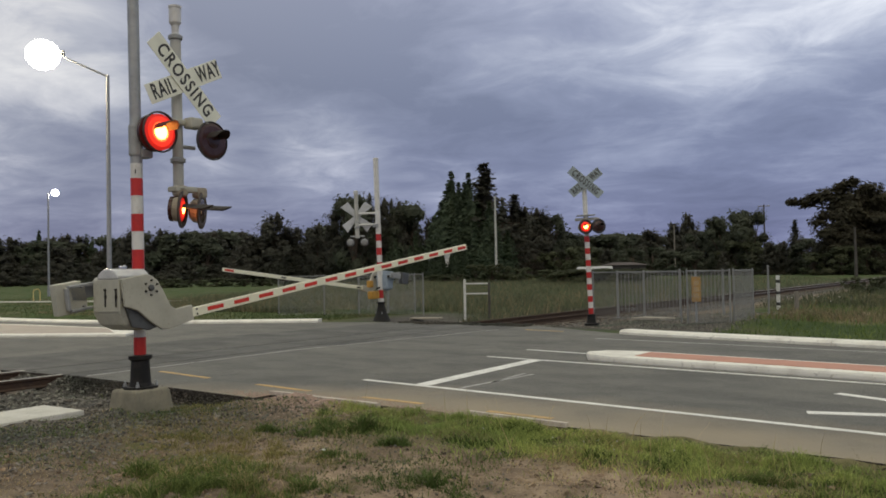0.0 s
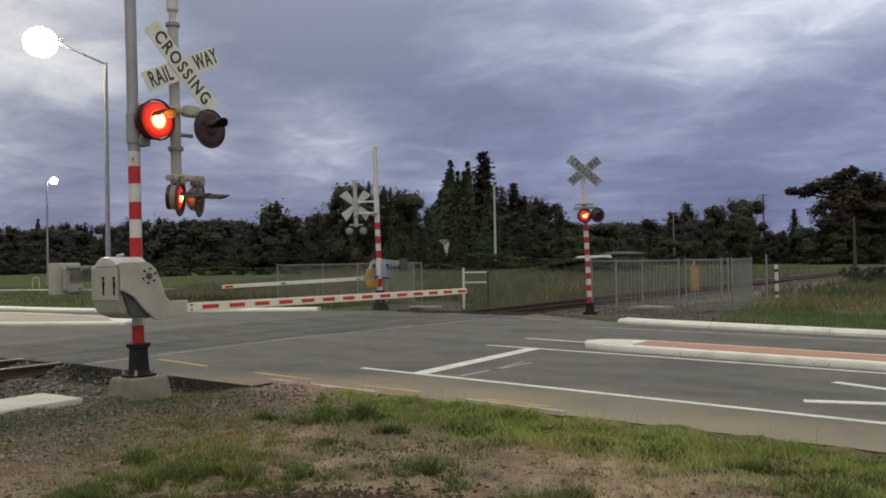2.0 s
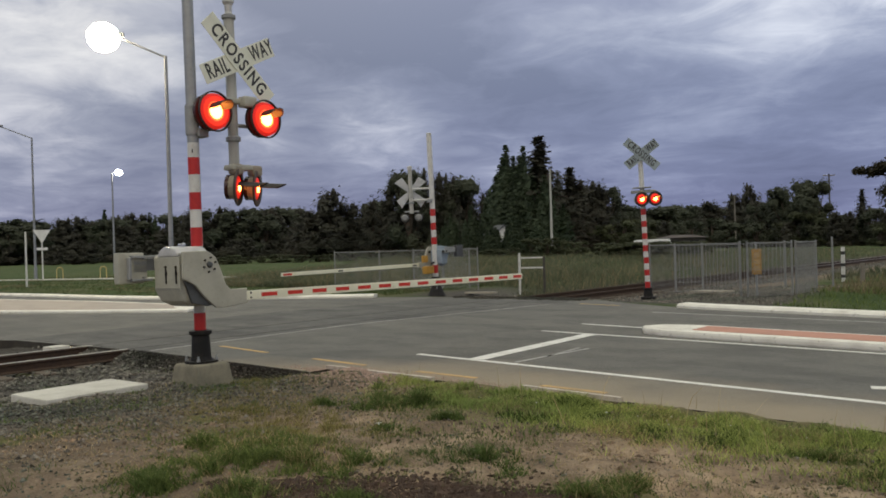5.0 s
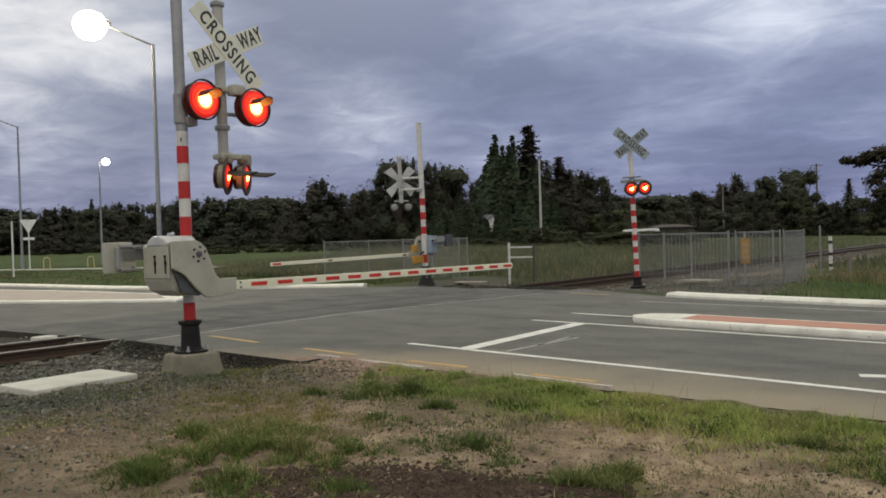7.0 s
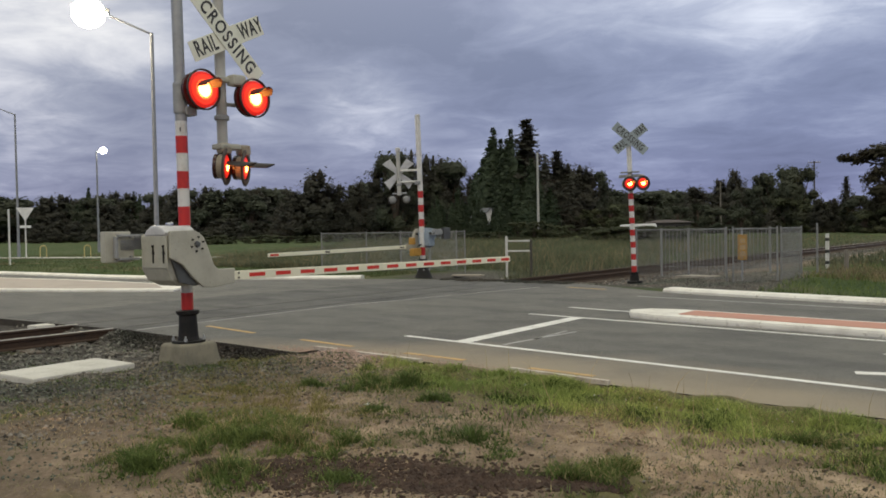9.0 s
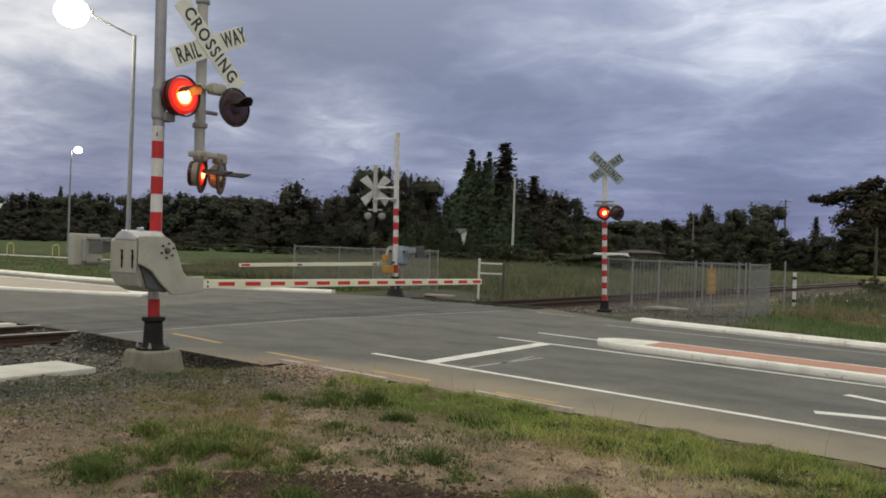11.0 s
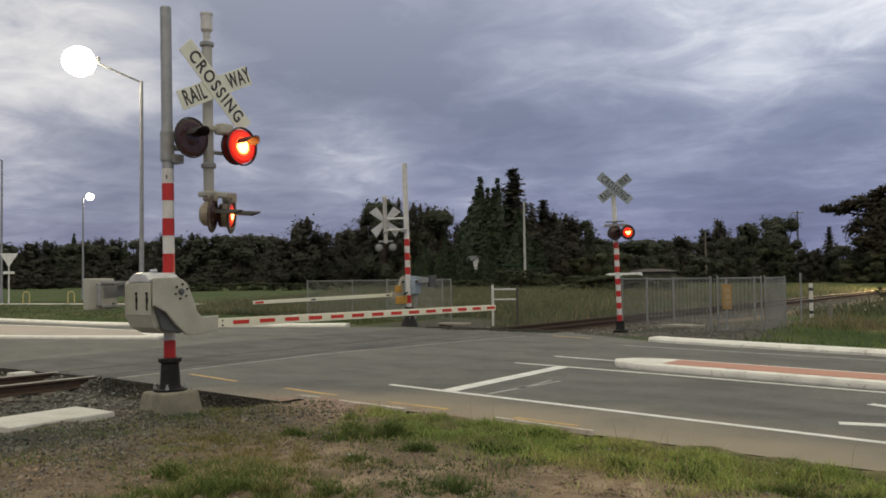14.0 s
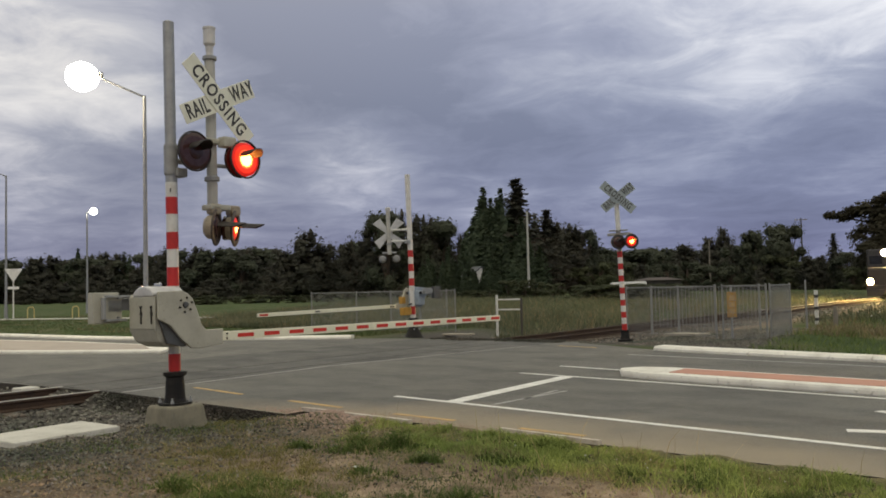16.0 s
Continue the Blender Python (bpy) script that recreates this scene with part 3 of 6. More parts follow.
def asphalt_material():
    mat = material("worn_road_asphalt", (0.166, 0.161, 0.147), 0.85, 0, (0.208, 0.200, 0.178), 0.5, 0.6, 0.8, 90, (0.055, 0.053, 0.050), 45, 0.75)
    streaks(mat, (0.072, 0.070, 0.067), 0.62, 0.6, 1.2)
    nt = mat.node_tree
    N, L = nt.nodes.new, nt.links.new
    b = nt.nodes["Principled BSDF"]
    old = b.inputs["Base Color"].links[0].from_socket
    tc, sep, add, n, r, mx = (N("ShaderNodeTexCoord"), N("ShaderNodeSeparateXYZ"), N("ShaderNodeMath"), N("ShaderNodeTexNoise"),
                              N("ShaderNodeMapRange"), N("ShaderNodeMix"))
    L(tc.outputs["Object"], sep.inputs[0]), L(tc.outputs["Object"], n.inputs["Vector"])
    n.inputs["Scale"].default_value, n.inputs["Detail"].default_value = 1.1, 6
    # dust blown from the verge on to the shoulder
    add.operation = "MULTIPLY_ADD"
    along = N("ShaderNodeMath")
    along.operation = "MULTIPLY_ADD"
    east = N("ShaderNodeMath")
    east.operation = "MAXIMUM"
    L(sep.outputs[0], east.inputs[0])
    east.inputs[1].default_value = -5.0
    L(east.outputs[0], along.inputs[0])
    along.inputs[1].default_value = 0.085
    L(sep.outputs[1], along.inputs[2])
    west, clear = N("ShaderNodeMath"), N("ShaderNodeMath")
    west.operation, clear.operation = "MINIMUM", "MULTIPLY_ADD"
    L(sep.outputs[0], west.inputs[0])
    west.inputs[1].default_value = -6.5
    L(west.outputs[0], clear.inputs[0])
    clear.inputs[1].default_value = -0.45
    L(along.outputs[0], clear.inputs[2])
    L(n.outputs[0], add.inputs[0])
    add.inputs[1].default_value = 1.5
    L(clear.outputs[0], add.inputs[2])
    r.inputs[1].default_value, r.inputs[2].default_value, r.inputs[3].default_value, r.inputs[4].default_value = 10.675, 12.175, 0.88, 0.0
    L(add.outputs[0], r.inputs[0])
    mx.data_type = "RGBA"
    L(r.outputs[0], mx.inputs["Factor"]), L(old, mx.inputs[6])
    mx.inputs[7].default_value = (0.315, 0.262, 0.190, 1)
    L(mx.outputs[2], b.inputs["Base Color"])
    return mat


def build_road():
    outline = [(90, -3.2), (-1.4, 6.98), (-7.9, 7.22), (-7.95, 6.85), (-12.0, 7.03), (-16, 6.75), (-24, 3.5), (-60, -16), (-90, -30),
               (-110, 2), (-70, 12.0), (-34, 14.9), (-24.4, 15.5), (-18.4, 18.5), (-17.4, 19.0), (-16, 19.2), (-11, 19.3), (-8.2, 17.8),
               (-2.4, 16.35), (90, 5.3)]
    slab = plate(outline, 0.32, m=Matrix.Translation((0, 0, -0.32)))
    slab.normal_update()
    # side faces get one dark colour for soil and the edge's shadow gap
    for f in slab.faces:
        f.material_index = 0 if f.normal.z > 0.5 else 1
    road = mesh_object("road", slab, [asphalt_material(), SOIL_AND_SHADE])
    tagged(road, "worn grey asphalt road with dusty shoulder", "road", kind="structure")
    streaks(ASPHALT_DARK, (0.040, 0.039, 0.038), 0.65, 0.4, 1.3, 85)
    strip = [(-16.2, 6.9), (-12.05, 7.06), (-12.15, 9.5), (-12.2, 11.5), (-11.85, 14.5), (-11.35, 18.4), (-11.6, 19.2), (-16.0, 19.1), (-16.6, 12)]
    tagged(mesh_object("crossing_panel", plate(strip, 0.02, m=Matrix.Translation((0, 0, -0.015))), ASPHALT_DARK),
           "dark newer asphalt laid between and beside the rails", "crossing panel", kind="structure")

    def line(name, pts, width, mat, label):
        z = 0.004
        tagged(mesh_object(name, sweep(pts, [(-width / 2, 0), (width / 2, 0), (width / 2, z), (-width / 2, z)]), mat), label, "road marking",
               kind="structure")

    line("edge_line", [(-7.84, 8.78), (-4.5, 8.45), (-1.66, 8.16), (40, 4.0), (90, -1.0)], 0.10, ROAD_WHITE, "white painted lane edge line")
    line("median_line", [(-7.97, 12.16), (-5, 11.86), (-1.7, 11.46), (40, 6.9), (90, 1.4)], 0.08, ROAD_WHITE, "white line beside the traffic island")
    line("stop_line", [(-6.78, 8.74), (-6.95, 12.0)], 0.24, ROAD_WHITE, "broad white stop line before the crossing")
    line("centre_dash", [(-7.98, 13.53), (-6.55, 13.3)], 0.08, ROAD_WHITE, "short white centre line")
    line("far_edge_line", [(-7.93, 16.3), (-3.14, 15.65), (40, 10.8), (90, 4.9)], 0.08, ROAD_WORN, "thin worn edge line")
    line("far_edge_dash", [(-10.69, 18.03), (-9.5, 17.79)], 0.08, ROAD_YELLOW, "worn edge dash")
    line("panel_line", [(-12.02, 7.1), (-12.1, 9.5), (-12.17, 11.5), (-11.8, 14.5), (-11.35, 17.8)], 0.06, ROAD_WORN, "thin worn line along the crossing panel")
    for a, c in (((-11.47, 8.03), (-10.03, 7.84)), ((-8.85, 7.71), (-7.72, 7.6)), ((-6.76, 7.54), (-5.82, 7.49)), ((-4.9, 7.44), (-4.1, 7.39))):
        line("yellow_dash", [a, c], 0.08, ROAD_YELLOW, "worn yellow kerbside dash")
    line("lane_arrow", [(-2.05, 8.95), (-0.6, 9.4)], 0.16, ROAD_WHITE, "white stroke of a lane marking")
    line("lane_arrow", [(-2.05, 10.42), (-1.2, 10.02)], 0.13, ROAD_WHITE, "white stroke of a lane marking")
    line("old_stop_line", [(-6.16, 8.75), (-6.04, 10.37)], 0.06, ROAD_WORN, "ghost of an old worn stop line")
    line("old_stop_line", [(-6.10, 9.4), (-6.2, 10.4)], 0.05, ROAD_WORN, "ghost of an old worn stop line")

    def kerb(name, pts, prof, mat, label, first, last, cat="kerb"):
        """A kerb of cast lengths between two x positions, with open joints; plain beyond them."""
        th = thing(name, (0, 0, 0), label, cat, kind="structure")
        p = [Vector(q) for q in pts]
        cuts, run = [0.0], 0.0
        for a, c in zip(p, p[1:]):
            cuts.append(cuts[-1] + (c - a).length)

        def at(s):
            for k in range(len(p) - 1):
                if s <= cuts[k + 1] or k == len(p) - 2:
                    return p[k].lerp(p[k + 1], (s - cuts[k]) / (cuts[k + 1] - cuts[k]))

        marks, s = [0.0], 0.0
        while s < cuts[-1]:
            x = at(s).x
            s = min(s + (2.4 if first < x < last else 12.0), cuts[-1])
            marks.append(s)
        for lo, hi in zip(marks, marks[1:]):
            inner = [c for c in cuts if lo + 0.05 < c < hi - 0.05]
            line_pts = [tuple(at(v)) for v in [lo + 0.006] + inner + [hi - 0.006]]
            if len(line_pts) == 2:
                line_pts.insert(1, tuple((Vector(line_pts[0]) + Vector(line_pts[1])) / 2))
            part("kerb_length", sweep(line_pts, prof), mat, th)

    full = [(0, -0.1), (0, 0.05), (0.05, 0.095), (0.30, 0.105), (0.42, 0.10), (0.42, -0.1)]
    kerb("kerb_far", [(-7.95, 17.55), (-7.2, 17.28), (-2.4, 16.2), (20, 13.5), (90, 5.2)], full, KERB, "white painted concrete kerb in cast lengths", -9, 12)
    kerb("kerb_left", [(-90, 10.6), (-34, 14.9), (-28, 15.05), (-24.4, 15.5), (-21.0, 17.0), (-18.3, 18.45)], full, KERB, "white painted concrete kerb beside turf", -40, -18)
    for pts, w in (([(-7.95, 7.16), (-7.5, 7.15), (-7.0, 7.10), (-6.5, 7.09), (-6.1, 7.06)], 0.07), ([(-4.95, 7.16), (-4.4, 7.10), (-3.75, 7.04)], 0.05)):
        tagged(mesh_object("worn_edge_strip", sweep(pts, [(-w / 2, 0), (w / 2, 0), (w / 2, 0.045), (-w / 2, 0.045)]), EDGE_PALE), "pale worn edging along the lip of the road", "road edging", kind="structure")

    def island(name, pts, red, label, top=ISLAND_RED):
        th = tagged(mesh_object(name, plate(pts, 0.12 if name == "island_east" else 0.10, 0.04, m=Matrix.Translation((0, 0, -0.015))), KERB), label, "traffic island", kind="structure")
        part("island_top", plate(red, 0.012, m=Matrix.Translation((0, 0, 0.100 if name == "island_east" else 0.080))), top, th, "coloured island surface")

    island("island_east", [(-6.38, 12.75), (-6.2, 12.42), (-5.7, 12.2), (-1.7, 11.62), (90, 1.6), (90, 2.7), (-1.7, 12.62), (-5.6, 13.2), (-6.15, 13.1)],
           [(-5.35, 12.36), (-1.7, 11.82), (90, 1.8), (90, 2.5), (-1.7, 12.45), (-5.35, 13.0)], "white edged traffic island with a terracotta top")
    island("island_west", [(-18.9, 12.25), (-21.5, 10.95), (-24.2, 9.85), (-40, 3.0), (-70, -9), (-70, 7.5), (-42, 11.6), (-26, 13.5), (-21.4, 13.55), (-19.6, 13.1)],
           [(-19.6, 12.35), (-21.75, 11.2), (-24.3, 10.15), (-40, 3.35), (-69, -8), (-69, 7.2), (-42, 11.3), (-26, 13.2), (-21.4, 13.3)], "white edged traffic island with a dusty pink top", ISLAND_DUSTY)


def build_track():
    foot = [(-0.065, -0.15), (0.065, -0.15), (0.065, -0.138), (0.012, -0.118), (0.010, -0.042), (0.034, -0.030), (0.034, 0.0), (-0.034, 0.0),
            (-0.034, -0.030), (-0.010, -0.042), (-0.012, -0.118), (-0.065, -0.138)]
    head = [(-0.03, 0.0), (0.03, 0.0), (0.026, 0.012), (-0.026, 0.012)]
    for x in RAILS:
        th = thing("rail", (x, 0, 0), "rusty steel rail with a polished running top", "rail", "rails of the track", "structure")
        part("rail_web", sweep([(0, -60), (0, 20), (0, 60), (0, 320)], foot), RAIL_RUST, th)
        part("rail_head", sweep([(0, -60), (0, -20), (0, 7.0)], head), RAIL_STEEL, th, "polished steel running surface")
        part("rail_head", sweep([(0, 7.0), (0, 13), (0, 19.4)], head), RAIL_DULL, th, "dull running surface between asphalt")
        # grass shade put into the colour: rust brown in place of polished steel
        part("rail_head", sweep([(0, 19.4), (0, 30), (0, 42)], head), RAIL_RUST, th, "running surface coloured brown for the shade of the grass")
        part("rail_head", sweep([(0, 42), (0, 60), (0, 320)], head), RAIL_STEEL, th, "polished steel running surface")
    data = None
    for k in range(-12, 330):
        y = k * 0.62
        if 6.6 < y < 19.6 or y > 130:
            continue
        if data is None:
            ob = mesh_object("sleeper", box((-1.05, -0.11, -0.1), (1.05, 0.11, 0.03), 0.015), SLEEPER)
            data = ob.data
        else:
            ob = new("sleeper", data)
        ob.matrix_basis = pose(-13.12 + random.uniform(-0.03, 0.03), y, -0.185, 0, 0, random.uniform(-1, 1))
        tagged(ob, "dark weathered timber sleeper in ballast", "sleeper", "sleepers under the rails", "structure")


def stones_mesh(name, count, place, size, mat, label, category):
    """Loose stones as one heap of small faceted lumps."""
    rng = random.Random(hash(len(name)) + count)
    base = [Vector(v) for v in ((1, 0, 0), (-1, 0, 0), (0, 1, 0), (0, -1, 0), (0, 0, 0.8), (0, 0, -0.8))]
    tri = ((0, 2, 4), (2, 1, 4), (1, 3, 4), (3, 0, 4), (2, 0, 5), (1, 2, 5), (3, 1, 5), (0, 3, 5))
    verts, faces = [], []
    while len(verts) < count * 6:
        p = place(rng)
        if p is None:
            continue
        s = size * rng.uniform(0.55, 1.3)
        turn = Euler((rng.uniform(0, 6.3), rng.uniform(0, 6.3), rng.uniform(0, 6.3))).to_matrix()
        k = len(verts)
        for v in base:
            q = turn @ Vector((v.x * rng.uniform(0.7, 1.2), v.y * rng.uniform(0.6, 1.1), v.z * rng.uniform(0.5, 1.0))) * s
            verts.append((p[0] + q.x, p[1] + q.y, p[2] + q.z * 0.75))
        faces += [(k + a, k + b, k + c) for a, b, c in tri]
    me = bpy.data.meshes.new(name)
    me.from_pydata(verts, [], faces)
    me.materials.append(mat)
    tagged(new(name, me), label, category, kind="stuff")


def build_ballast():
    def near(rng):
        x, y = rng.uniform(-15.6, -9.2), rng.uniform(-2, 7.05)
        if any(abs(x - r) < 0.06 for r in RAILS) or (-9.90 < x < -9.02 and 4.04 < y < 5.36):
            return None
        return x, y, ground_height(x, y) + rng.uniform(-0.01, 0.025)

    def beyond(rng):
        x, y = rng.uniform(-16, -10.5), 19.4 + 60 * rng.random() ** 1.8
        if any(abs(x - r) < 0.06 for r in RAILS):
            return None
        return x, y, ground_height(x, y) + rng.uniform(-0.01, 0.03)

    def apron(rng):
        x, y = rng.uniform(-9.8, -5.6), rng.uniform(1.5, 6.9)
        if -9.90 < x < -9.02 and 4.04 < y < 5.36:
            return None
        if rng.random() < smooth(-9.4, -5.6, x + 0.5 * noise.noise(Vector((x * 1.5, y * 1.5, 2)))):
            return None
        return x, y, ground_height(x, y) + 0.004

    def verge(rng):
        x, y = rng.uniform(-8.5, 1.5), rng.uniform(2.5, 6.9)
        return x, y, ground_height(x, y) + 0.002

    def clumped(rng):
        x, y = rng.uniform(-8.5, 1.5), rng.uniform(2.4, 6.8)
        n = noise.noise(Vector((x * 1.4, y * 1.4, 33.0))) + 0.6 * noise.noise(Vector((x * 4.0, y * 4.0, 34.0)))
        return (x, y, ground_height(x, y) + 0.002) if n > rng.uniform(-0.35, 0.45) else None

    def mound(rng):
        x, y = -7.2 + rng.gauss(0, 0.6), 6.85 + rng.gauss(0, 0.22)
        return (x, y, ground_height(x, y) + 0.003) if y < road_edge(x) + 0.05 else (x, y, 0.003)

    def spill(rng):
        x = rng.uniform(-8.0, -4.5)
        y = road_edge(x) + abs(rng.gauss(0, 0.16))
        return x, y, 0.003

    def path(rng):
        x, y = rng.uniform(-11.0, -6.0), rng.uniform(18.6, 27)
        return (x, y, ground_height(x, y) + 0.005) if y > 19.2 + 0.35 * max(0, -9 - x) else None

    def daisies(rng):
        x = -2.75 + rng.gauss(0, 0.5)
        return x, 6.35 + rng.gauss(0, 0.12), ground_height(x, 6.35) + rng.uniform(0.06, 0.12)

    def mulch(rng):
        s = rng.uniform(-1, 1)
        x, y = -3.50 + 1.25 * s, 3.84 + 0.60 * s + rng.gauss(0, 0.19) * (1.15 - s * s)
        return (x, y, ground_height(x, y)) if noise.noise(Vector((x * 2.2, y * 2.2, 71.0))) > rng.uniform(-0.9, -0.1) else None

    def rubble(rng):
        x = rng.uniform(-12.4, -7.7)
        d = rng.random() ** 1.5
        y = (6.85 - 0.045 * (x + 7.95)) - 0.30 * d
        g = ground_height(x, y)
        return x, y, g + (1 - d) * (0.0 - g) * rng.random()

    def far_lip(rng):
        x = rng.uniform(-15.6, -11.2)
        y = 19.25 + rng.gauss(0, 0.22) + 0.25 * noise.noise(Vector((x * 1.3, 0, 3.0)))
        return (x, y, rng.uniform(0.0, 0.035)) if noise.noise(Vector((x * 1.1, y * 1.1, 91.0))) > -0.25 else None

    stones_mesh("far_edge_rubble", 1500, far_lip, 0.030, RUBBLE, "dark broken asphalt and soil where the rails leave the road", "rubble")
    stones_mesh("edge_rubble", 2600, rubble, 0.020, RUBBLE, "dark broken asphalt crumbs and soil along the road edge", "rubble")
    stones_mesh("dark_mulch", 7000, mulch, 0.027, MULCH, "dark reddish-brown crumbled soil on the verge", "soil")
    stones_mesh("spilled_gravel", 7500, mound, 0.010, PINK_GRIT, "pale pinkish grit heaped on the road edge", "gravel")
    stones_mesh("spilled_grit", 1600, spill, 0.006, PINK_GRIT, "fine grit spilled over the asphalt edge", "gravel")
    stones_mesh("path_gravel", 6000, path, 0.026, STONE, "grey gravel round the footpath maze", "gravel")
    stones_mesh("daisies", 12, daisies, 0.009, SIGN_BACK, "small white daisies in the verge", "flowers")
    stones_mesh("ballast", 9000, near, 0.038, STONE, "grey crushed stone ballast round the rails", "ballast")
    stones_mesh("ballast", 7000, beyond, 0.042, STONE, "grey crushed stone ballast round the rails", "ballast")
    stones_mesh("gravel", 5200, apron, 0.026, STONE, "grey gravel scattered on bare earth", "gravel")
    def loose(rng):
        x, y = rng.uniform(-9.0, 1.5), rng.uniform(2.3, 6.7)
        keep = smooth(-4.0, -8.0, x) * 0.8 + 0.25
        return (x, y, ground_height(x, y) + 0.004) if rng.random() < keep and noise.noise(Vector((x * 1.2, y * 1.2, 81.0))) > -0.25 else None

    stones_mesh("loose_stones", 2600, loose, 0.018, VERGE_STONE, "loose grey stones trodden into the dirt", "stones")
    stones_mesh("clods", 1500, clumped, 0.030, CLOD, "brown earth clods on the dirt verge", "clods")
    stones_mesh("crumbs", 11000, clumped, 0.010, CLOD, "fine brown earth crumbs on the dirt verge", "soil")
    stones_mesh("pebbles", 6500, verge, 0.011, PEBBLE, "small pale pebbles on the dirt verge", "pebbles")


build_ground()
build_road()
build_track()
build_ballast()


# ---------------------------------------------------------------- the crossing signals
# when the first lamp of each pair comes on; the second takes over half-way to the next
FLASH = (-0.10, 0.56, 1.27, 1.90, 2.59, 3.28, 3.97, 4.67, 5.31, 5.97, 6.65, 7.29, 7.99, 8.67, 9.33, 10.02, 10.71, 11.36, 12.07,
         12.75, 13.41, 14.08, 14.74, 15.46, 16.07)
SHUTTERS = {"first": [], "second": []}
BOOMS = []


def signal_lamp(parent, at, turn, which, back=LAMP_BLACK, r=0.252, hood=0.27, lens=0.19, case_r=0.205, tip=0.0, deep=0.24, bulb=0.085, case_mat=BEIGE):
    """A red flashing lamp that looks along its own +x; an added dark cover slides over the light and back into the case
    to switch it.
    """
    lamp = part("signal_lamp", turned([(case_r - 0.05, -deep), (case_r - 0.01, 0.04 - deep), (case_r, -0.06), (case_r, -0.03)], 24, m=AXIS_X), case_mat, parent, "round lamp case")
    lamp.matrix_basis = pose(*at, 0, tip, turn)
    part("backing_disc", turned([(lens + 0.012, -0.03), (r, -0.012), (r, 0.0), (r - 0.015, 0.01), (lens + 0.012, 0.004)], 36, m=AXIS_X, cap=False),
         back, lamp, "round black backing disc", smooth=True)
    # lens and ring are wider than life: their dimmer glow stands for glare
    part("lens", turned([(lens, -0.028), (lens - 0.003, -0.008), (lens * 0.8, 0.002), (bulb, 0.006)], 28, m=AXIS_X), LENS_RED, lamp, "round red lens widened for its glare")
    ring = min(bulb * 1.95, lens - 0.01)
    part("lens_glare", turned([(ring, -0.002), (ring - 0.004, 0.0045), (bulb * 1.3, 0.006)], 28, m=AXIS_X), LENS_WARM, lamp, "glowing ring for the glare round the bulb")
    part("lens_centre", turned([(bulb * 1.35, -0.002), (bulb * 1.3, 0.006), (bulb, 0.0065)], 24, m=AXIS_X), LENS_MID, lamp, "brighter lens centre")
    part("bulb", turned([(bulb, 0.006), (bulb * 0.9, 0.014), (bulb * 0.5, 0.021), (0.012, 0.023)], 20, m=AXIS_X), LENS_CORE, lamp, "bright lamp bulb")
    # the visor: an open half tube above the bulb
    b = bmesh.new()
    n, ra = 12, bulb + 0.01
    rows = []
    for d in (0.0, 0.008):
        rows.append([[b.verts.new((x, (ra + d) * math.cos(a), (ra + d) * math.sin(a) + 0.0)) for x in (0.0, hood * (0.5 + 0.5 * max(0.0, math.sin(a)) ** 0.7))]
                     for a in [math.radians(12 + 156 * k / n) for k in range(n + 1)]])
    for k in range(n):
        i, o = rows[0], rows[1]
        b.faces.new((i[k][0], i[k + 1][0], i[k + 1][1], i[k][1]))
        b.faces.new((o[k][0], o[k][1], o[k + 1][1], o[k + 1][0]))
        b.faces.new((i[k][1], i[k + 1][1], o[k + 1][1], o[k][1]))
        b.faces.new((i[k][0], o[k][0], o[k + 1][0], i[k + 1][0]))
    for k in (0, n):
        b.faces.new((rows[0][k][0], rows[0][k][1], rows[1][k][1], rows[1][k][0]))
    bmesh.ops.recalc_face_normals(b, faces=b.faces[:])
    part("visor", b, LAMP_BLACK, lamp, "black sheet metal visor")
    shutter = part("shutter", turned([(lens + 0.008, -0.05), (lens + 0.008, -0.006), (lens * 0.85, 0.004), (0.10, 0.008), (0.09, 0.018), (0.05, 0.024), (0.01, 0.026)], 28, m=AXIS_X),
                   SHADE_GLASS, lamp, "dark red cover added to stand for the unlit lens")
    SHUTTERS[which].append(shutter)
    return lamp


def crossbuck(parent, at, turn, tilt=0.0, lengths=(1.32, 1.32), width=0.235, text=True, spreads=(36.5, 36.5), front=SIGN_WHITE, fit=1.0):
    sign = part("crossbuck", box((-0.012, -0.05, -0.05), (0.0, 0.05, 0.05), 0.0), SIGN_BACK, parent, "white crossed boards of a railway crossing sign")
    sign.matrix_basis = pose(*at, tilt, 0, 0) if not turn else Matrix.Translation(at) @ Matrix.Rotation(radians(turn), 4, "Z") @ Matrix.Rotation(radians(tilt), 4, "X")
    w = width / 2
    for k, a in ((0, -spreads[0]), (1, spreads[1])):
        h = lengths[k] / 2
        m = Matrix.Rotation(radians(a), 4, "X") @ Matrix.Translation((0.006 + 0.012 * (1 - k), 0, 0))
        outline = [(-h, -w), (h, -w), (h, w), (-h, w)] if text else [(-h, -w), (0, -0.4 * w), (h, -w), (h - 0.06, w), (0, 0.4 * w), (-h + 0.06, w)]
        part("sign_board", plate(outline, 0.008, 0.003, m=m @ AXIS_X), front, sign, "long white reflective board")
        if not text:
            continue
        face = m @ Matrix.Translation((0.009, 0, 0)) @ AXIS_X
        if k == 0:
            lettering("CROSSING", 0.25, SIGN_BLACK, sign, face @ Matrix.Diagonal((0.76 * fit, 1.0, 1, 1)), spacing=1.22)
        else:
            for word, u in (("RAIL", -0.355), ("WAY", 0.405)):
                lettering(word, 0.27, SIGN_BLACK, sign, face @ Matrix.Translation((u * fit, 0, 0)) @ Matrix.Diagonal((0.59 * fit, 1.0, 1, 1)), spacing=1.14)
    return sign


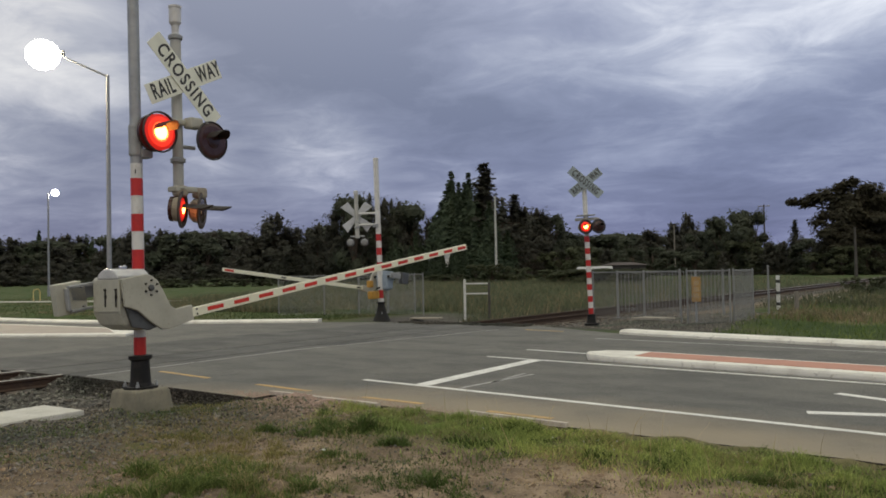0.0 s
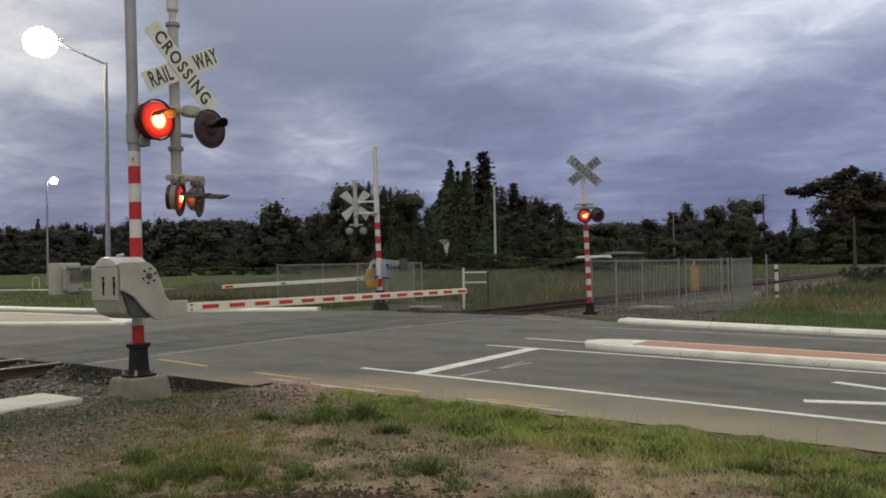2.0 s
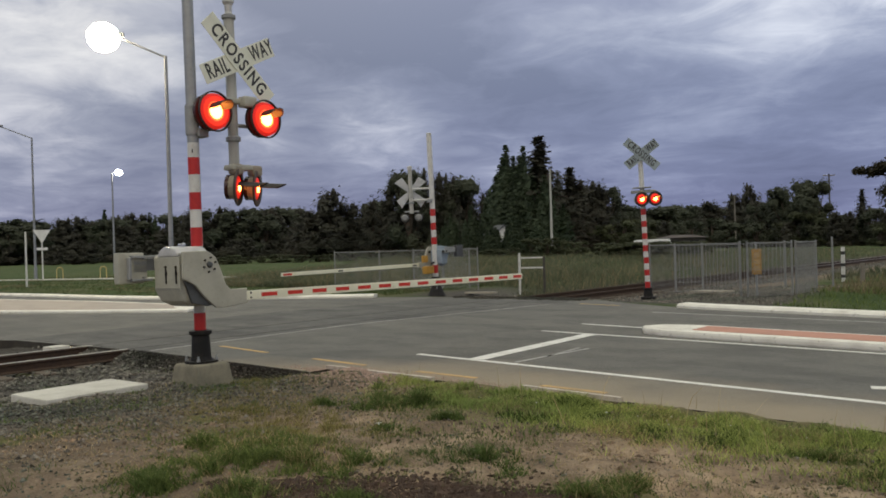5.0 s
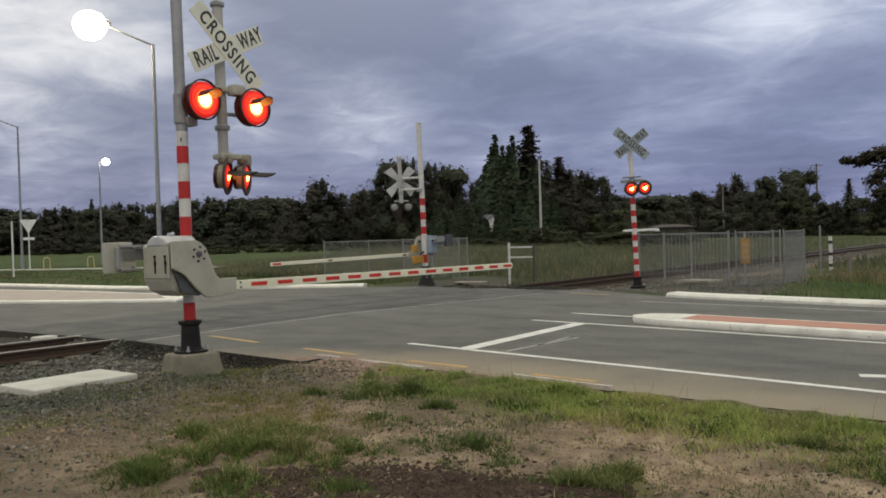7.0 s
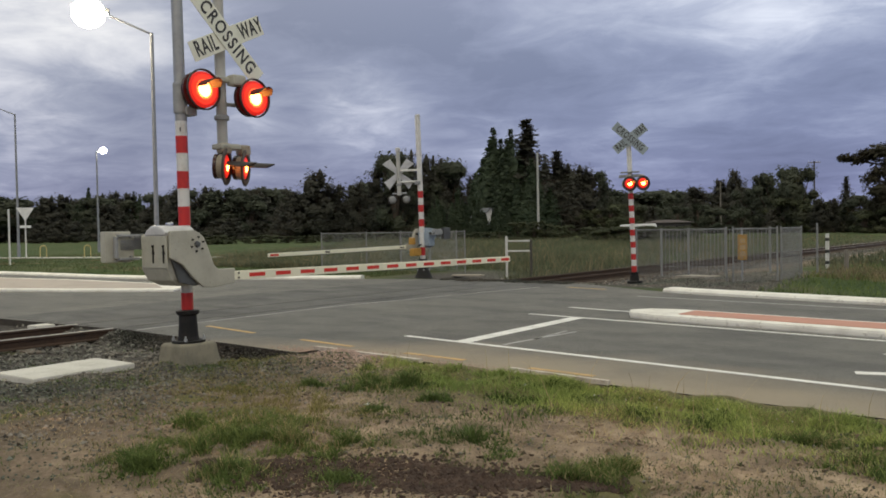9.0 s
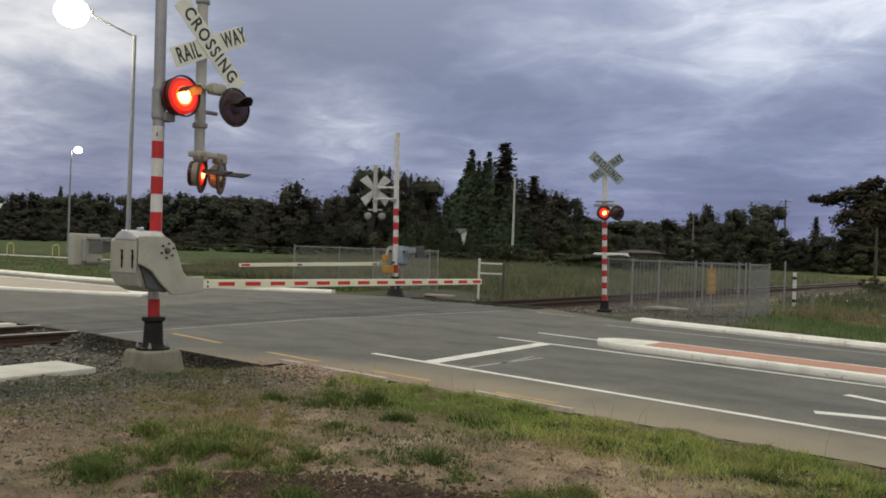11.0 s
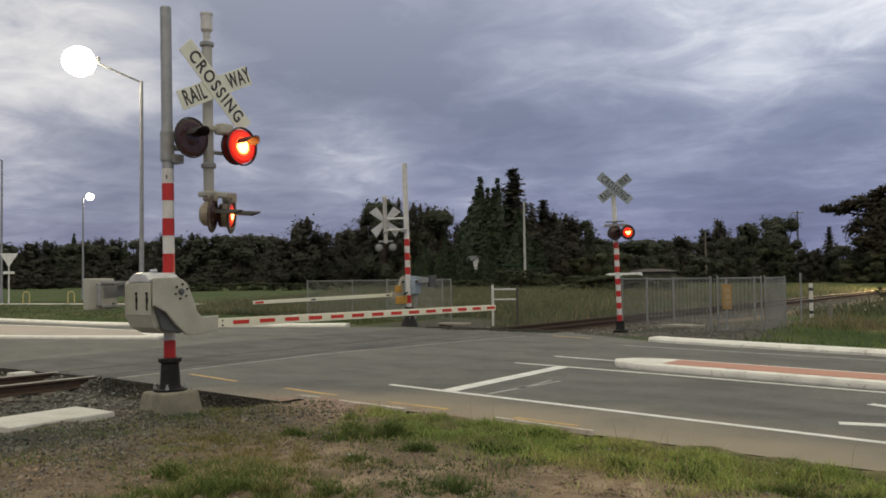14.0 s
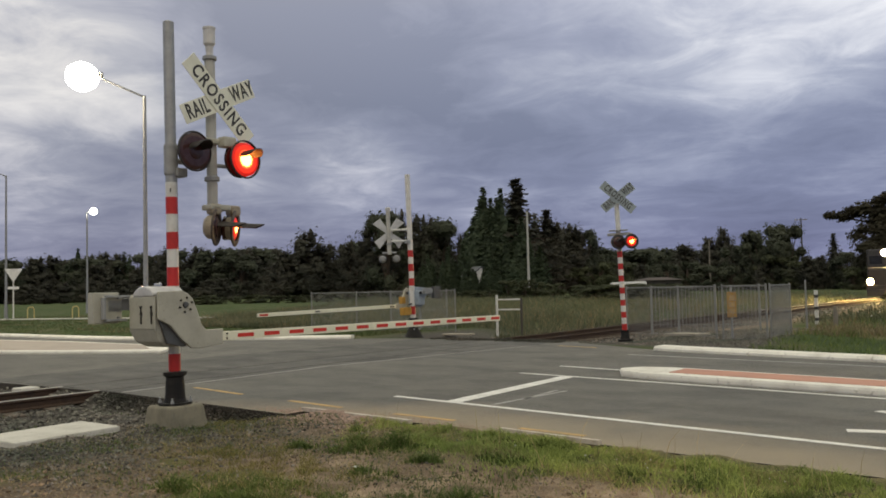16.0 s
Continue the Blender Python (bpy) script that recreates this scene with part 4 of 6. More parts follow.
def banded_pole(th, r, top, bands, white_top, bottom, grey=GALV):
    pole = part("pole", turned([(r, white_top), (r, top), (r - 0.006, top + 0.012)], 24), grey, th, "grey galvanised steel pole", smooth=False)
    part("painted_pole", turned([(r + 0.002, bottom), (r + 0.002, white_top)], 24), WHITE_PAINT, th, "white painted lower pole", smooth=False)
    for lo, hi in bands:
        part("red_band", turned([(r + 0.004, lo), (r + 0.004, hi)], 24), RED_BAND, th, "red reflective band", smooth=False)
    return pole


LEAN_AXIS = Vector((-0.6, 0.8, 0))


def gate_signal(at, turn, lean, boom_length, label, near):
    """A half-barrier signal. In its own space the boom runs along +y and the lamps face +x."""
    th = thing("crossing_gate", at, label, "crossing gate", "boom gates of the crossing", turn=turn)
    th.matrix_basis = Matrix.Translation(at) @ Matrix.Rotation(radians(lean), 4, LEAN_AXIS) @ Matrix.Rotation(radians(turn), 4, "Z")
    # base
    b = bmesh.new()
    lo, hi = 0.30, 0.235
    ring = [[b.verts.new((sx * s + ox, sy * s, z)) for sx, sy in ((-1, -1), (1, -1), (1, 1), (-1, 1))] for s, z, ox in ((lo, -0.2, 0.0), (hi, 0.25, 0.0), (hi - 0.02, 0.27, 0.0))]
    for a, c in zip(ring, ring[1:]):
        for k in range(4):
            b.faces.new((a[k], a[(k + 1) % 4], c[(k + 1) % 4], c[k]))
    b.faces.new(ring[0][::-1]), b.faces.new(ring[-1])
    bevel(b, 0.025)
    if near:
        part("plinth", b, CONCRETE, th, "chipped concrete plinth")
    else:
        b.free()
    foot = part("pole_foot", turned([(0.20 if near else 0.30, 0.27 if near else 0.06), (0.20 if near else 0.27, 0.295 if near else 0.10), (0.135 if near else 0.18, 0.30), (0.12 if near else 0.16, 0.34), (0.105, 0.60), (0.135, 0.62), (0.14, 0.66), (0.085, 0.67)], 24), BLACK_IRON, th,
                "black cast iron pole foot")
    for k in range(4):
        a = radians(45 + 90 * k)
        part("anchor_bolt", turned([(0.022, 0.295), (0.022, 0.325), (0.012, 0.326), (0.012, 0.36)], 6, m=Matrix.Translation((0.18 * math.cos(a), 0.18 * math.sin(a), 0))), GALV_DULL, foot)
    if near:
        banded_pole(th, 0.067, 4.96, ((2.58, 2.79), (2.15, 2.36), (1.70, 1.93), (0.66, 0.88)), 2.97, 0.64)
        bx, by, m0, m1, zb, tilt = 0.0, 0.60, 2.70, 4.62, 4.02, -8
    else:
        banded_pole(th, 0.082, 5.25, ((2.61, 2.83), (2.16, 2.39), (1.70, 1.93), (0.78, 1.04)), 3.1, 0.62, WHITE_PAINT)
        bx, by, m0, m1, zb, tilt = 0.52, 0.42, 2.72, 4.12, 3.42, 0
    off = Matrix.Translation((bx, by, 0))
    # clamp and arms to the lamp mast
    za, zc = (3.24, 3.40) if near else (3.14, 3.50)
    clamp = part("pole_clamp", turned([(0.076, 3.06), (0.083, 3.08), (0.083, zc + 0.02), (0.076, zc + 0.04)], 20), GALV_DULL if near else WHITE_PAINT, th, "clamp round the pole")
    for z in (za, zc):
        if z == za:
            part("clamp_flange", box((-0.06, 0.02, 3.04), (0.10, 0.17, 3.15), 0.015), GALV_DULL, clamp)
            if near:
                part("arm_end", tube((bx, by, z), (bx + 0.02, by + 0.24, z), 0.026, 10), GALV_DULL, clamp, "short arm end beyond the mast")
        part("support_arm", tube((0, 0, z), (bx, by, z), 0.035), GALV_DULL if near else WHITE_PAINT, th, "tubular support arm")
    mast = part("lamp_mast", turned([(0.066, m0), (0.066, m1)], 20, m=off), PALE_POLE, th, "pale lamp mast")
    part("mast_ring", turned([(0.085, 3.03), (0.095, 3.04), (0.095, 3.08), (0.072, 3.1)], 18, m=off), GALV_DULL, mast)
    if near:
        part("mast_ring", turned([(0.072, m1 - 0.02), (0.09, m1 - 0.01), (0.09, m1 + 0.03), (0.055, m1 + 0.05)], 18, m=off), GALV_DULL, mast)
        part("bell", turned([(0.05, 4.66), (0.045, 4.70), (0.05, 4.78), (0.075, 4.82), (0.075, 5.00), (0.082, 5.01), (0.082, 5.035), (0.03, 5.05)], 20, m=off), CREAM_PALE, mast,
             "pale warning bell on the mast top")
        crossbuck(th, (0.10, by + 0.045, zb + 0.045), 0, tilt, (1.31, 1.19), 0.25, spreads=(37.5, 33.5))
        arm = part("cross_arm", box((0.05, by - 0.42, 3.50), (0.13, by + 0.38, 3.57), 0.02), CREAM_METAL, th, "cream painted cross arm")
        part("junction_box", box((0.06, by + 0.04, 3.46), (0.22, by + 0.24, 3.60), 0.03), CREAM_METAL, arm, "cream junction box")
        for y, which in ((0.17, "first"), (0.94, "second")):
            signal_lamp(th, (0.26, y, 3.345 if which == "first" else 3.32), 3, which, lens=0.222, case_r=0.18, deep=0.13, bulb=0.094, case_mat=LAMP_BLACK)
            part("lamp_bracket", tube((0.09, y, 3.54), (0.10, y, 3.36), 0.025), CREAM_METAL, arm)
        part("pole_mark", box((0.060, -0.062, 2.84), (0.068, -0.050, 2.89), 0.0), SIGN_BLACK, th, "small black mark on the pole")
        part("cable_conduit", tube((-0.02, 0.085, 1.7), (-0.02, 0.085, 3.05), 0.014, 8), GALV_DULL, th, "thin grey cable conduit")
        part("lamp_cable", tube((0.04, 0.30, 3.50), (0.10, 0.17, 3.42), 0.010, 6), BLACK_IRON, th, "short black lamp cable")
        # the lower pair, turned towards the side road
        low = part("lower_cross_arm", box((-0.10, by - 0.10, 2.66), (0.10, by + 0.22, 2.73), 0.02), CREAM_METAL, th, "cream lower cross arm")
        for dx, dy, which in ((0.05, 0.02, "first"), (-0.02, 0.37, "second")):
            signal_lamp(th, (dx, by + dy, 2.44), 39, which, back=LAMP_BROWN, r=0.24, hood=0.38, lens=0.15, case_r=0.16, tip=4, deep=0.15, bulb=0.055)
            part("lamp_bracket", box((dx - 0.09, by + dy - 0.10, 2.60), (dx + 0.05, by + dy + 0.06, 2.74), 0.035), BEIGE, low, "beige lamp bracket")
    else:
        part("mast_cap", turned([(0.075, m1), (0.08, m1 + 0.02), (0.08, m1 + 0.1), (0.03, m1 + 0.12)], 16, m=off), CREAM_PALE, mast)
        crossbuck(th, (bx + 0.07, by - 0.08, zb), -49, 0, (1.16, 1.16), 0.29, text=False, spreads=(45, 45), front=CROSS_BACK)
        part("sign_brace", box((bx - 0.05, by - 0.06, zb - 0.22), (bx + 0.05, by + 0.06, zb - 0.14), 0.01), GALV_DULL, mast)
        arm = part("cross_arm", tube((bx - 0.17, by - 0.15, 2.78), (bx + 0.17, by + 0.15, 2.78), 0.03), GALV_DULL, th, "grey lamp cross arm")
        for s, which in ((1, "first"), (-1, "second")):
            signal_lamp(th, (bx + 0.05 + 0.16 * s, by - 0.05 + 0.15 * s, 2.58), -49, which, back=LAMP_BLACK, r=0.15, hood=0.22, lens=0.10, case_r=0.118, case_mat=FENCE_POST)

    # mechanism case
    if near:
        b = bmesh.new()
        prof = ((1.61, 0.96), (1.58, 1.0), (1.18, 1.0), (1.05, 0.90), (0.98, 0.70))
        ring = []
        for z, s in prof:
            cx, cy = -0.05 + (1 - s) * 0.10, -0.235 + (1 - s) * 0.35
            ring.append([b.verts.new((cx + 0.03 + sx * 0.27 * s, cy + sy * 0.185 * s, z)) for sx, sy in ((-1, -1), (1, -1), (1, 1), (-1, 1))])
        for a, c in zip(ring, ring[1:]):
            for k in range(4):
                b.faces.new((a[k], a[(k + 1) % 4], c[(k + 1) % 4], c[k]))
        b.faces.new(ring[0]), b.faces.new(ring[-1])
        bmesh.ops.recalc_face_normals(b, faces=b.faces[:])
        bevel(b, 0.035, 3)
        case = part("mechanism_case", b, CREAM_METAL, th, "closed cream painted gate mechanism case")
        lid = plate([(-0.19, 1.58), (0.25, 1.58), (0.26, 1.62), (0.19, 1.675), (0.06, 1.70), (-0.05, 1.695), (-0.14, 1.65)], 0.42, 0.03,
                    m=Matrix.Translation((0, -0.02, 0)) @ Matrix.Rotation(radians(90), 4, "X"))
        part("case_lid", lid, CREAM_PALE, case, "pale rounded cast lid")
        part("case_door", box((-0.25, -0.436, 1.20), (0.275, -0.416, 1.58), 0.008), CREAM_METAL, case, "cream case door")
        for x in (0.0, 0.215):
            latch = part("door_latch", box((x - 0.008, -0.450, 1.26), (x + 0.008, -0.437, 1.47), 0.003), BLACK_IRON, case, "black door latch")
            part("latch_knob", turned([(0.015, 0), (0.011, 0.02)], 10, m=Matrix.Translation((x, -0.437, 1.46)) @ Matrix.Rotation(radians(90), 4, "X")), BLACK_IRON, latch)
            part("latch_plate", box((x - 0.022, -0.446, 1.36), (x + 0.022, -0.437, 1.40), 0.003), BLACK_IRON, latch)
        # a dark plate added for the shading on the case under the bracket
        part("case_shade", plate([(-0.40, 1.36), (-0.02, 1.36), (0.05, 1.0), (-0.06, 0.97), (-0.28, 1.02)], 0.045, 0.012, m=Matrix.Translation((0.243, 0, 0)) @ AXIS_X), CASTING_SHADE_GREY, case, "dark plate added for the shaded case bottom")
        part("label_plate", box((0.250, -0.36, 1.50), (0.258, -0.24, 1.53), 0.0), SIGN_BLACK, case)
        part("lifting_eye", tube((-0.06, -0.2, 1.69), (0.03, -0.2, 1.735), 0.018), GALV, case)
        part("lid_clip", box((-0.16, -0.36, 1.675), (0.02, -0.24, 1.705), 0.010), CHROME, case, "bright steel lid clip")
        part("lid_clip", box((0.05, -0.30, 1.69), (0.10, -0.22, 1.735), 0.010), CHROME, case, "bright steel lid clip")
        part("drain_pipe", tube((-0.02, -0.05, 0.62), (-0.02, -0.05, 0.98), 0.012, 8), BLACK_IRON, case)
    else:
        case = part("mechanism_case", box((-0.28, -0.30, 1.06), (0.18, 0.0, 1.54), 0.05, seg=3), BLUE_GREY, th, "grey gate mechanism case with open covers")
        lean_to = Matrix(((-0.76, 0, -0.65, 0), (-0.65, 0, 0.76, 0), (0, 1, 0, 0), (0, 0, 0, 1)))
        part("open_cover", plate([(-0.06, 1.46), (-0.02, 1.60), (0.10, 1.66), (0.40, 1.62), (0.50, 1.50), (0.30, 1.02), (0.12, 1.00), (0.10, 1.12), (0.26, 1.38), (0.20, 1.46)], 0.20, 0.02,
                                 m=lean_to @ Matrix.Translation((0, 0, -0.22))), BLUE_GREY, case, "swung open blue-grey cast cover")
        part("guard_plate", plate([(0.42, 1.56), (0.62, 1.60), (0.68, 1.48), (0.50, 1.36)], 0.03, 0.006, m=lean_to @ Matrix.Translation((0, 0, -0.12))), GALV_DULL, case, "grey guard plate")
        part("crank_arm", tube((-0.05, 0.12, 1.12), (-0.20, 0.40, 1.10), 0.03, 8), BLACK_IRON, case, "dark crank arm")
        part("drive_unit", box((-0.14, 0.22, 0.78), (0.04, 0.60, 1.02), 0.03), ORANGE_PAINT, case, "orange drive unit")
        part("drive_unit", box((-0.10, 0.44, 1.14), (0.04, 0.62, 1.36), 0.03), ORANGE_PAINT, case, "orange drive unit")
    # the moving boom about its shaft
    piv = (0.29, -0.06, 1.47)
    plate_pts = [(-0.36, 0.16), (-0.04, 0.17), (0.03, 0.14), (0.10, 0.08), (0.17, -0.08), (0.23, -0.25), (0.30, -0.31), (0.54, -0.305), (0.54, -0.49), (0.20, -0.53),
                 (0.08, -0.52), (-0.06, -0.40), (-0.20, -0.24), (-0.36, -0.16)]
    boom = part("boom_bracket", plate(plate_pts, 0.045, 0.012, m=AXIS_X), CREAM_METAL, th, "cream painted boom bracket on the drive shaft")
    boom.matrix_basis = pose(*piv)
    part("shaft_hub", turned([(0.040, 0.045), (0.034, 0.065), (0.018, 0.07)], 16, m=AXIS_X), CASTING_SHADE_GREY, boom, "dark shaft end")
    for k in range(6):
        a = math.radians(60 * k + 20)
        part("hub_bolt", turned([(0.013, 0.045), (0.013, 0.062)], 6, m=AXIS_X @ Matrix.Translation((0.085 * math.cos(a), 0.085 * math.sin(a), 0))), BLACK_IRON, boom)
    y0, y1 = 0.52, boom_length
    b = bmesh.new()
    vs = []
    for y, h in ((y0, 0.056), (y1, 0.050)):
        vs.append([b.verts.new((x, y, -0.40 + z)) for x, z in ((0.0, -h), (0.045, -h), (0.045, h), (0.0, h))])
    for k in range(4):
        b.faces.new((vs[0][k], vs[0][(k + 1) % 4], vs[1][(k + 1) % 4], vs[1][k]))
    b.faces.new(vs[0][::-1]), b.faces.new(vs[1])
    bmesh.ops.recalc_face_normals(b, faces=b.faces[:])
    bevel(b, 0.006)
    arm = part("boom", b, BOOM, boom, "long cream boom with red reflective dashes")
    count = 14
    for k in range(count):
        y = y0 + 0.36 + (y1 - y0 - 0.52) * k / (count - 1)
        for x in (0.0455,):
            part("red_dash", box((x, y - 0.125, -0.424), (x + 0.003, y + 0.125, -0.376), 0.0), BOOM_RED, arm)
    for dz in (-0.03, 0.03):
        part("boom_bolt", turned([(0.012, 0.045), (0.012, 0.055)], 6, m=AXIS_X @ Matrix.Translation((y0 + 0.07, -0.40 + dz, 0))), BLACK_IRON, arm)
    # counterweight on the far end of the shaft
    part("counterweight_arm", box((-0.74, -0.46, -0.05), (-0.70, 0.08, 0.10), 0.012), GALV_DULL, boom, "grey counterweight arm")
    part("shaft", tube((-0.74, 0, 0), (0.0, 0, 0), 0.035, 12), BLACK_IRON, boom)
    cw = part("counterweight", box((-0.80, -0.76, -0.20), (-0.68, -0.43, 0.17), 0.014), CREAM_METAL if near else CASTING_SHADE_GREY, boom, "steel counterweight plates")
    for y0c, z0c, z1c in ((-0.66, -0.16, 0.12), (-0.60, -0.08, 0.08)):
        part("counterweight_plate", box((-0.68, y0c, z0c), (-0.645, -0.41, z1c), 0.012), CREAM_METAL if y0c < -0.65 and near else GALV_DULL, cw)
    for z in (-0.175, 0.105):
        part("clamp_bar", box((-0.68, -0.63, z), (-0.60, -0.06 if z > 0 else -0.36, z + 0.03), 0.006), GALV_DULL, cw, "grey steel clamp bar")
    part("clamp_strap", box((-0.68, -0.665, -0.15), (-0.615, -0.63, 0.11), 0.01), GALV_DULL, cw)
    for z in (-0.13, 0.10):
        part("clamp_bolt", tube((-0.66, -0.47, z), (-0.60, -0.47, z), 0.012, 6), GALV_DULL, cw)
    if not near:
        part("boom_tip_band", box((-0.004, y1 - 0.34, -0.43), (0.0, y1 - 0.05, -0.375), 0.0), BOOM_RED, arm)
        for y in (0.72, 3.9):
            part("boom_lamp", box((-0.012, y - 0.09, -0.425), (0.0, y + 0.09, -0.385), 0.0), SIGN_BLACK, arm)
    BOOMS.append((boom, piv))
    return th


def flash_signal(at, turn):
    th = thing("crossing_signal", at, "red and white banded crossing signal with twin flashing lamps", "crossing signal", turn=turn)
    th.matrix_basis = Matrix.Translation(at) @ Matrix.Rotation(radians(-1.8), 4, LEAN_AXIS) @ Matrix.Rotation(radians(turn), 4, "Z")
    part("pole_foot", turned([(0.20, -0.05), (0.20, 0.01), (0.13, 0.02), (0.105, 0.20), (0.12, 0.22), (0.12, 0.25), (0.07, 0.26)], 18), BLACK_IRON, th, "black cast iron pole foot")
    bands = [(0.26 + 0.326 * k, 0.42 + 0.326 * k) for k in range(7)]
    banded_pole(th, 0.065, 3.75, bands, 2.52, 0.24, WHITE_PAINT)
    arm = part("cross_arm", box((-0.04, -0.30, 2.80), (0.06, 0.30, 2.88), 0.02), GALV_DULL, th, "grey cross arm")
    part("top_plate", box((-0.12, -0.24, 2.93), (0.12, 0.24, 2.96), 0.006), GALV_DULL, arm)
    for y, which in ((-0.04, "first"), (0.31, "second")):
        signal_lamp(th, (0.20, y, 2.63), 14, which, r=0.20, lens=0.135, case_r=0.16, bulb=0.058)
        part("lamp_bracket", box((0.0, y - 0.05, 2.66), (0.1, y + 0.05, 2.86), 0.02), BEIGE, arm)
    crossbuck(th, (0.09, 0.03, 3.84), 0, 0, (1.10, 1.02), 0.25, spreads=(43, 36), front=SIGN_SHADED, fit=0.84)
    return th


gate_signal((-8.88, 5.94, -0.1), 0, -0.6, 6.57, "red and white banded crossing gate, flashing lamps, cream boom", True)
gate_signal((-17.27, 20.26, -0.1), 180, -1.2, 6.03, "banded crossing gate seen from behind, cream boom down", False)
flash_signal((-10.17, 20.7, 0.0), -56)


# ---------------------------------------------------------------- fences, posts and lamps
def chain_panel(th, a, c, z0, z1, pitch=0.075):
    """Chain-link between two posts: two sets of slanting wires and two straining wires."""
    a, c = Vector((*a, 0)), Vector((*c, 0))
    run, h = (c - a).length, z1 - z0
    u = (c - a).normalized()
    side = Vector((-u.y, u.x, 0)) * 0.0055
    verts, faces = [], []

    def wire(p, q):
        k = len(verts)
        up = Vector((0, 0, 0.0055))
        for s in (p, q):
            verts.extend([s - side, s + up, s + side])
        faces.extend([(k, k + 1, k + 4, k + 3), (k + 1, k + 2, k + 5, k + 4), (k + 2, k, k + 3, k + 5)])

    s = -h
    while s < run:
        for lean in (1, -1):
            lo, hi = (s, s + h) if lean == 1 else (s + h, s)
            p, q = Vector((lo, z0)), Vector((hi, z1))
            def cut(p, q):
                d = q - p
                t0, t1 = 0.0, 1.0
                for lim, sign in ((0, 1), (run, -1)):
                    if abs(d.x) > 1e-6:
                        t = (lim - p.x) / d.x
                        if d.x * sign > 0:
                            t0 = max(t0, t)
                        else:
                            t1 = min(t1, t)
                return (p + d * t0, p + d * t1) if t1 > t0 else None
            r = cut(p, q)
            if r:
                wire(a + u * r[0].x + Vector((0, 0, r[0].y)), a + u * r[1].x + Vector((0, 0, r[1].y)))
        s += pitch
    for z in (z0, (z0 + z1) / 2, z1):
        wire(a + Vector((0, 0, z)), c + Vector((0, 0, z)))
    me = bpy.data.meshes.new("wire_mesh")
    me.from_pydata(verts, [], faces)
    me.materials.append(FENCE_STEEL)
    ob = new("wire_mesh", me)
    ob.parent = th
    tagged(ob, "grey chain-link wire")


def chain_fence(name, pts, height, label, ground=0.0, rail=True):
    th = thing(name, (0, 0, 0), label, "fence", "fences by the crossing")
    for p in pts:
        part("post", turned([(0.023, ground - 0.15), (0.023, height + 0.03), (0.014, height + 0.05)], 12, m=Matrix.Translation((p[0], p[1], 0))), FENCE_POST, th, smooth=False)
    for a, c in zip(pts, pts[1:]):
        if rail:
            part("top_rail", tube((*a, height), (*c, height), 0.013, 8), FENCE_STEEL, th)
        chain_panel(th, a, c, ground + 0.05, height - 0.02)
    return th


def picket_fence(pts, height, ground=0.0):
    th = thing("picket_fence", (0, 0, 0), "grey galvanised picket fence of thin upright bars", "fence", "fences by the crossing")
    data = None
    for p in pts:
        part("post", box((p[0] - 0.035, p[1] - 0.035, ground - 0.15), (p[0] + 0.025, p[1] + 0.025, height + 0.05), 0.006), FENCE_POST, th)
    for a, c in zip(pts, pts[1:]):
        va, vc = Vector((*a, 0)), Vector((*c, 0))
        for z in (ground + 0.15, height - 0.03):
            part("rail", tube((*a, z), (*c, z), 0.009, 6), FENCE_STEEL, th)
        n = int((vc - va).length / 0.11)
        for k in range(1, n):
            q = va.lerp(vc, k / n)
            if data is None:
                ob = part("picket", box((-0.0065, -0.0065, ground + 0.05), (0.0065, 0.0065, height), 0.0), FENCE_STEEL, th)
                data = ob.data
            else:
                ob = new("picket", data)
                ob.parent = th
            ob.location = q
    return th


chain_fence("chain_fence", [(-11.0, 22.55), (-8.05, 21.75)], 1.38, "grey chain-link fence by the footpath crossing")
chain_fence("chain_fence", [(-7.75, 21.4), (-6.42, 20.7)], 1.38, "grey chain-link fence by the footpath crossing")
chain_fence("chain_fence", [(-6.38, 20.85), (-6.35, 22.4)], 1.38, "grey chain-link fence returning from the road")
picket_fence([(-11.6, 25.6), (-10.75, 25.75), (-9.6, 25.9), (-8.3, 26.1)], 1.36)
chain_fence("chain_fence", [(-22.7, 20.9), (-21.0, 21.5), (-19.9, 22.1), (-18.9, 22.5), (-17.7, 23.0)], 1.42, "grey chain-link fence beside the far gate")
chain_fence("chain_fence", [(-20.6, 22.9), (-19.6, 23.4), (-18.7, 23.8)], 1.42, "grey chain-link fence of the pedestrian maze")


def paper_scrap(x, y, size):
    rng = random.Random(4)
    th = thing("paper_scrap", (x, y, ground_height(x, y)), "crumpled white paper scrap on the dirt", "litter")
    b = bmesh.new()
    rows = [[b.verts.new((size * (i - 1.5) + rng.uniform(-0.3, 0.3) * size, size * (j - 1) * 0.8, 0.004 + size * rng.uniform(0.0, 0.9))) for j in range(3)] for i in range(4)]
    for i in range(3):
        for j in range(2):
            b.faces.new((rows[i][j], rows[i + 1][j], rows[i + 1][j + 1], rows[i][j + 1]))
    sheet = part("sheet", b, SIGN_BACK, th)
    sheet.modifiers.new("thickness", "SOLIDIFY").thickness = 0.0015


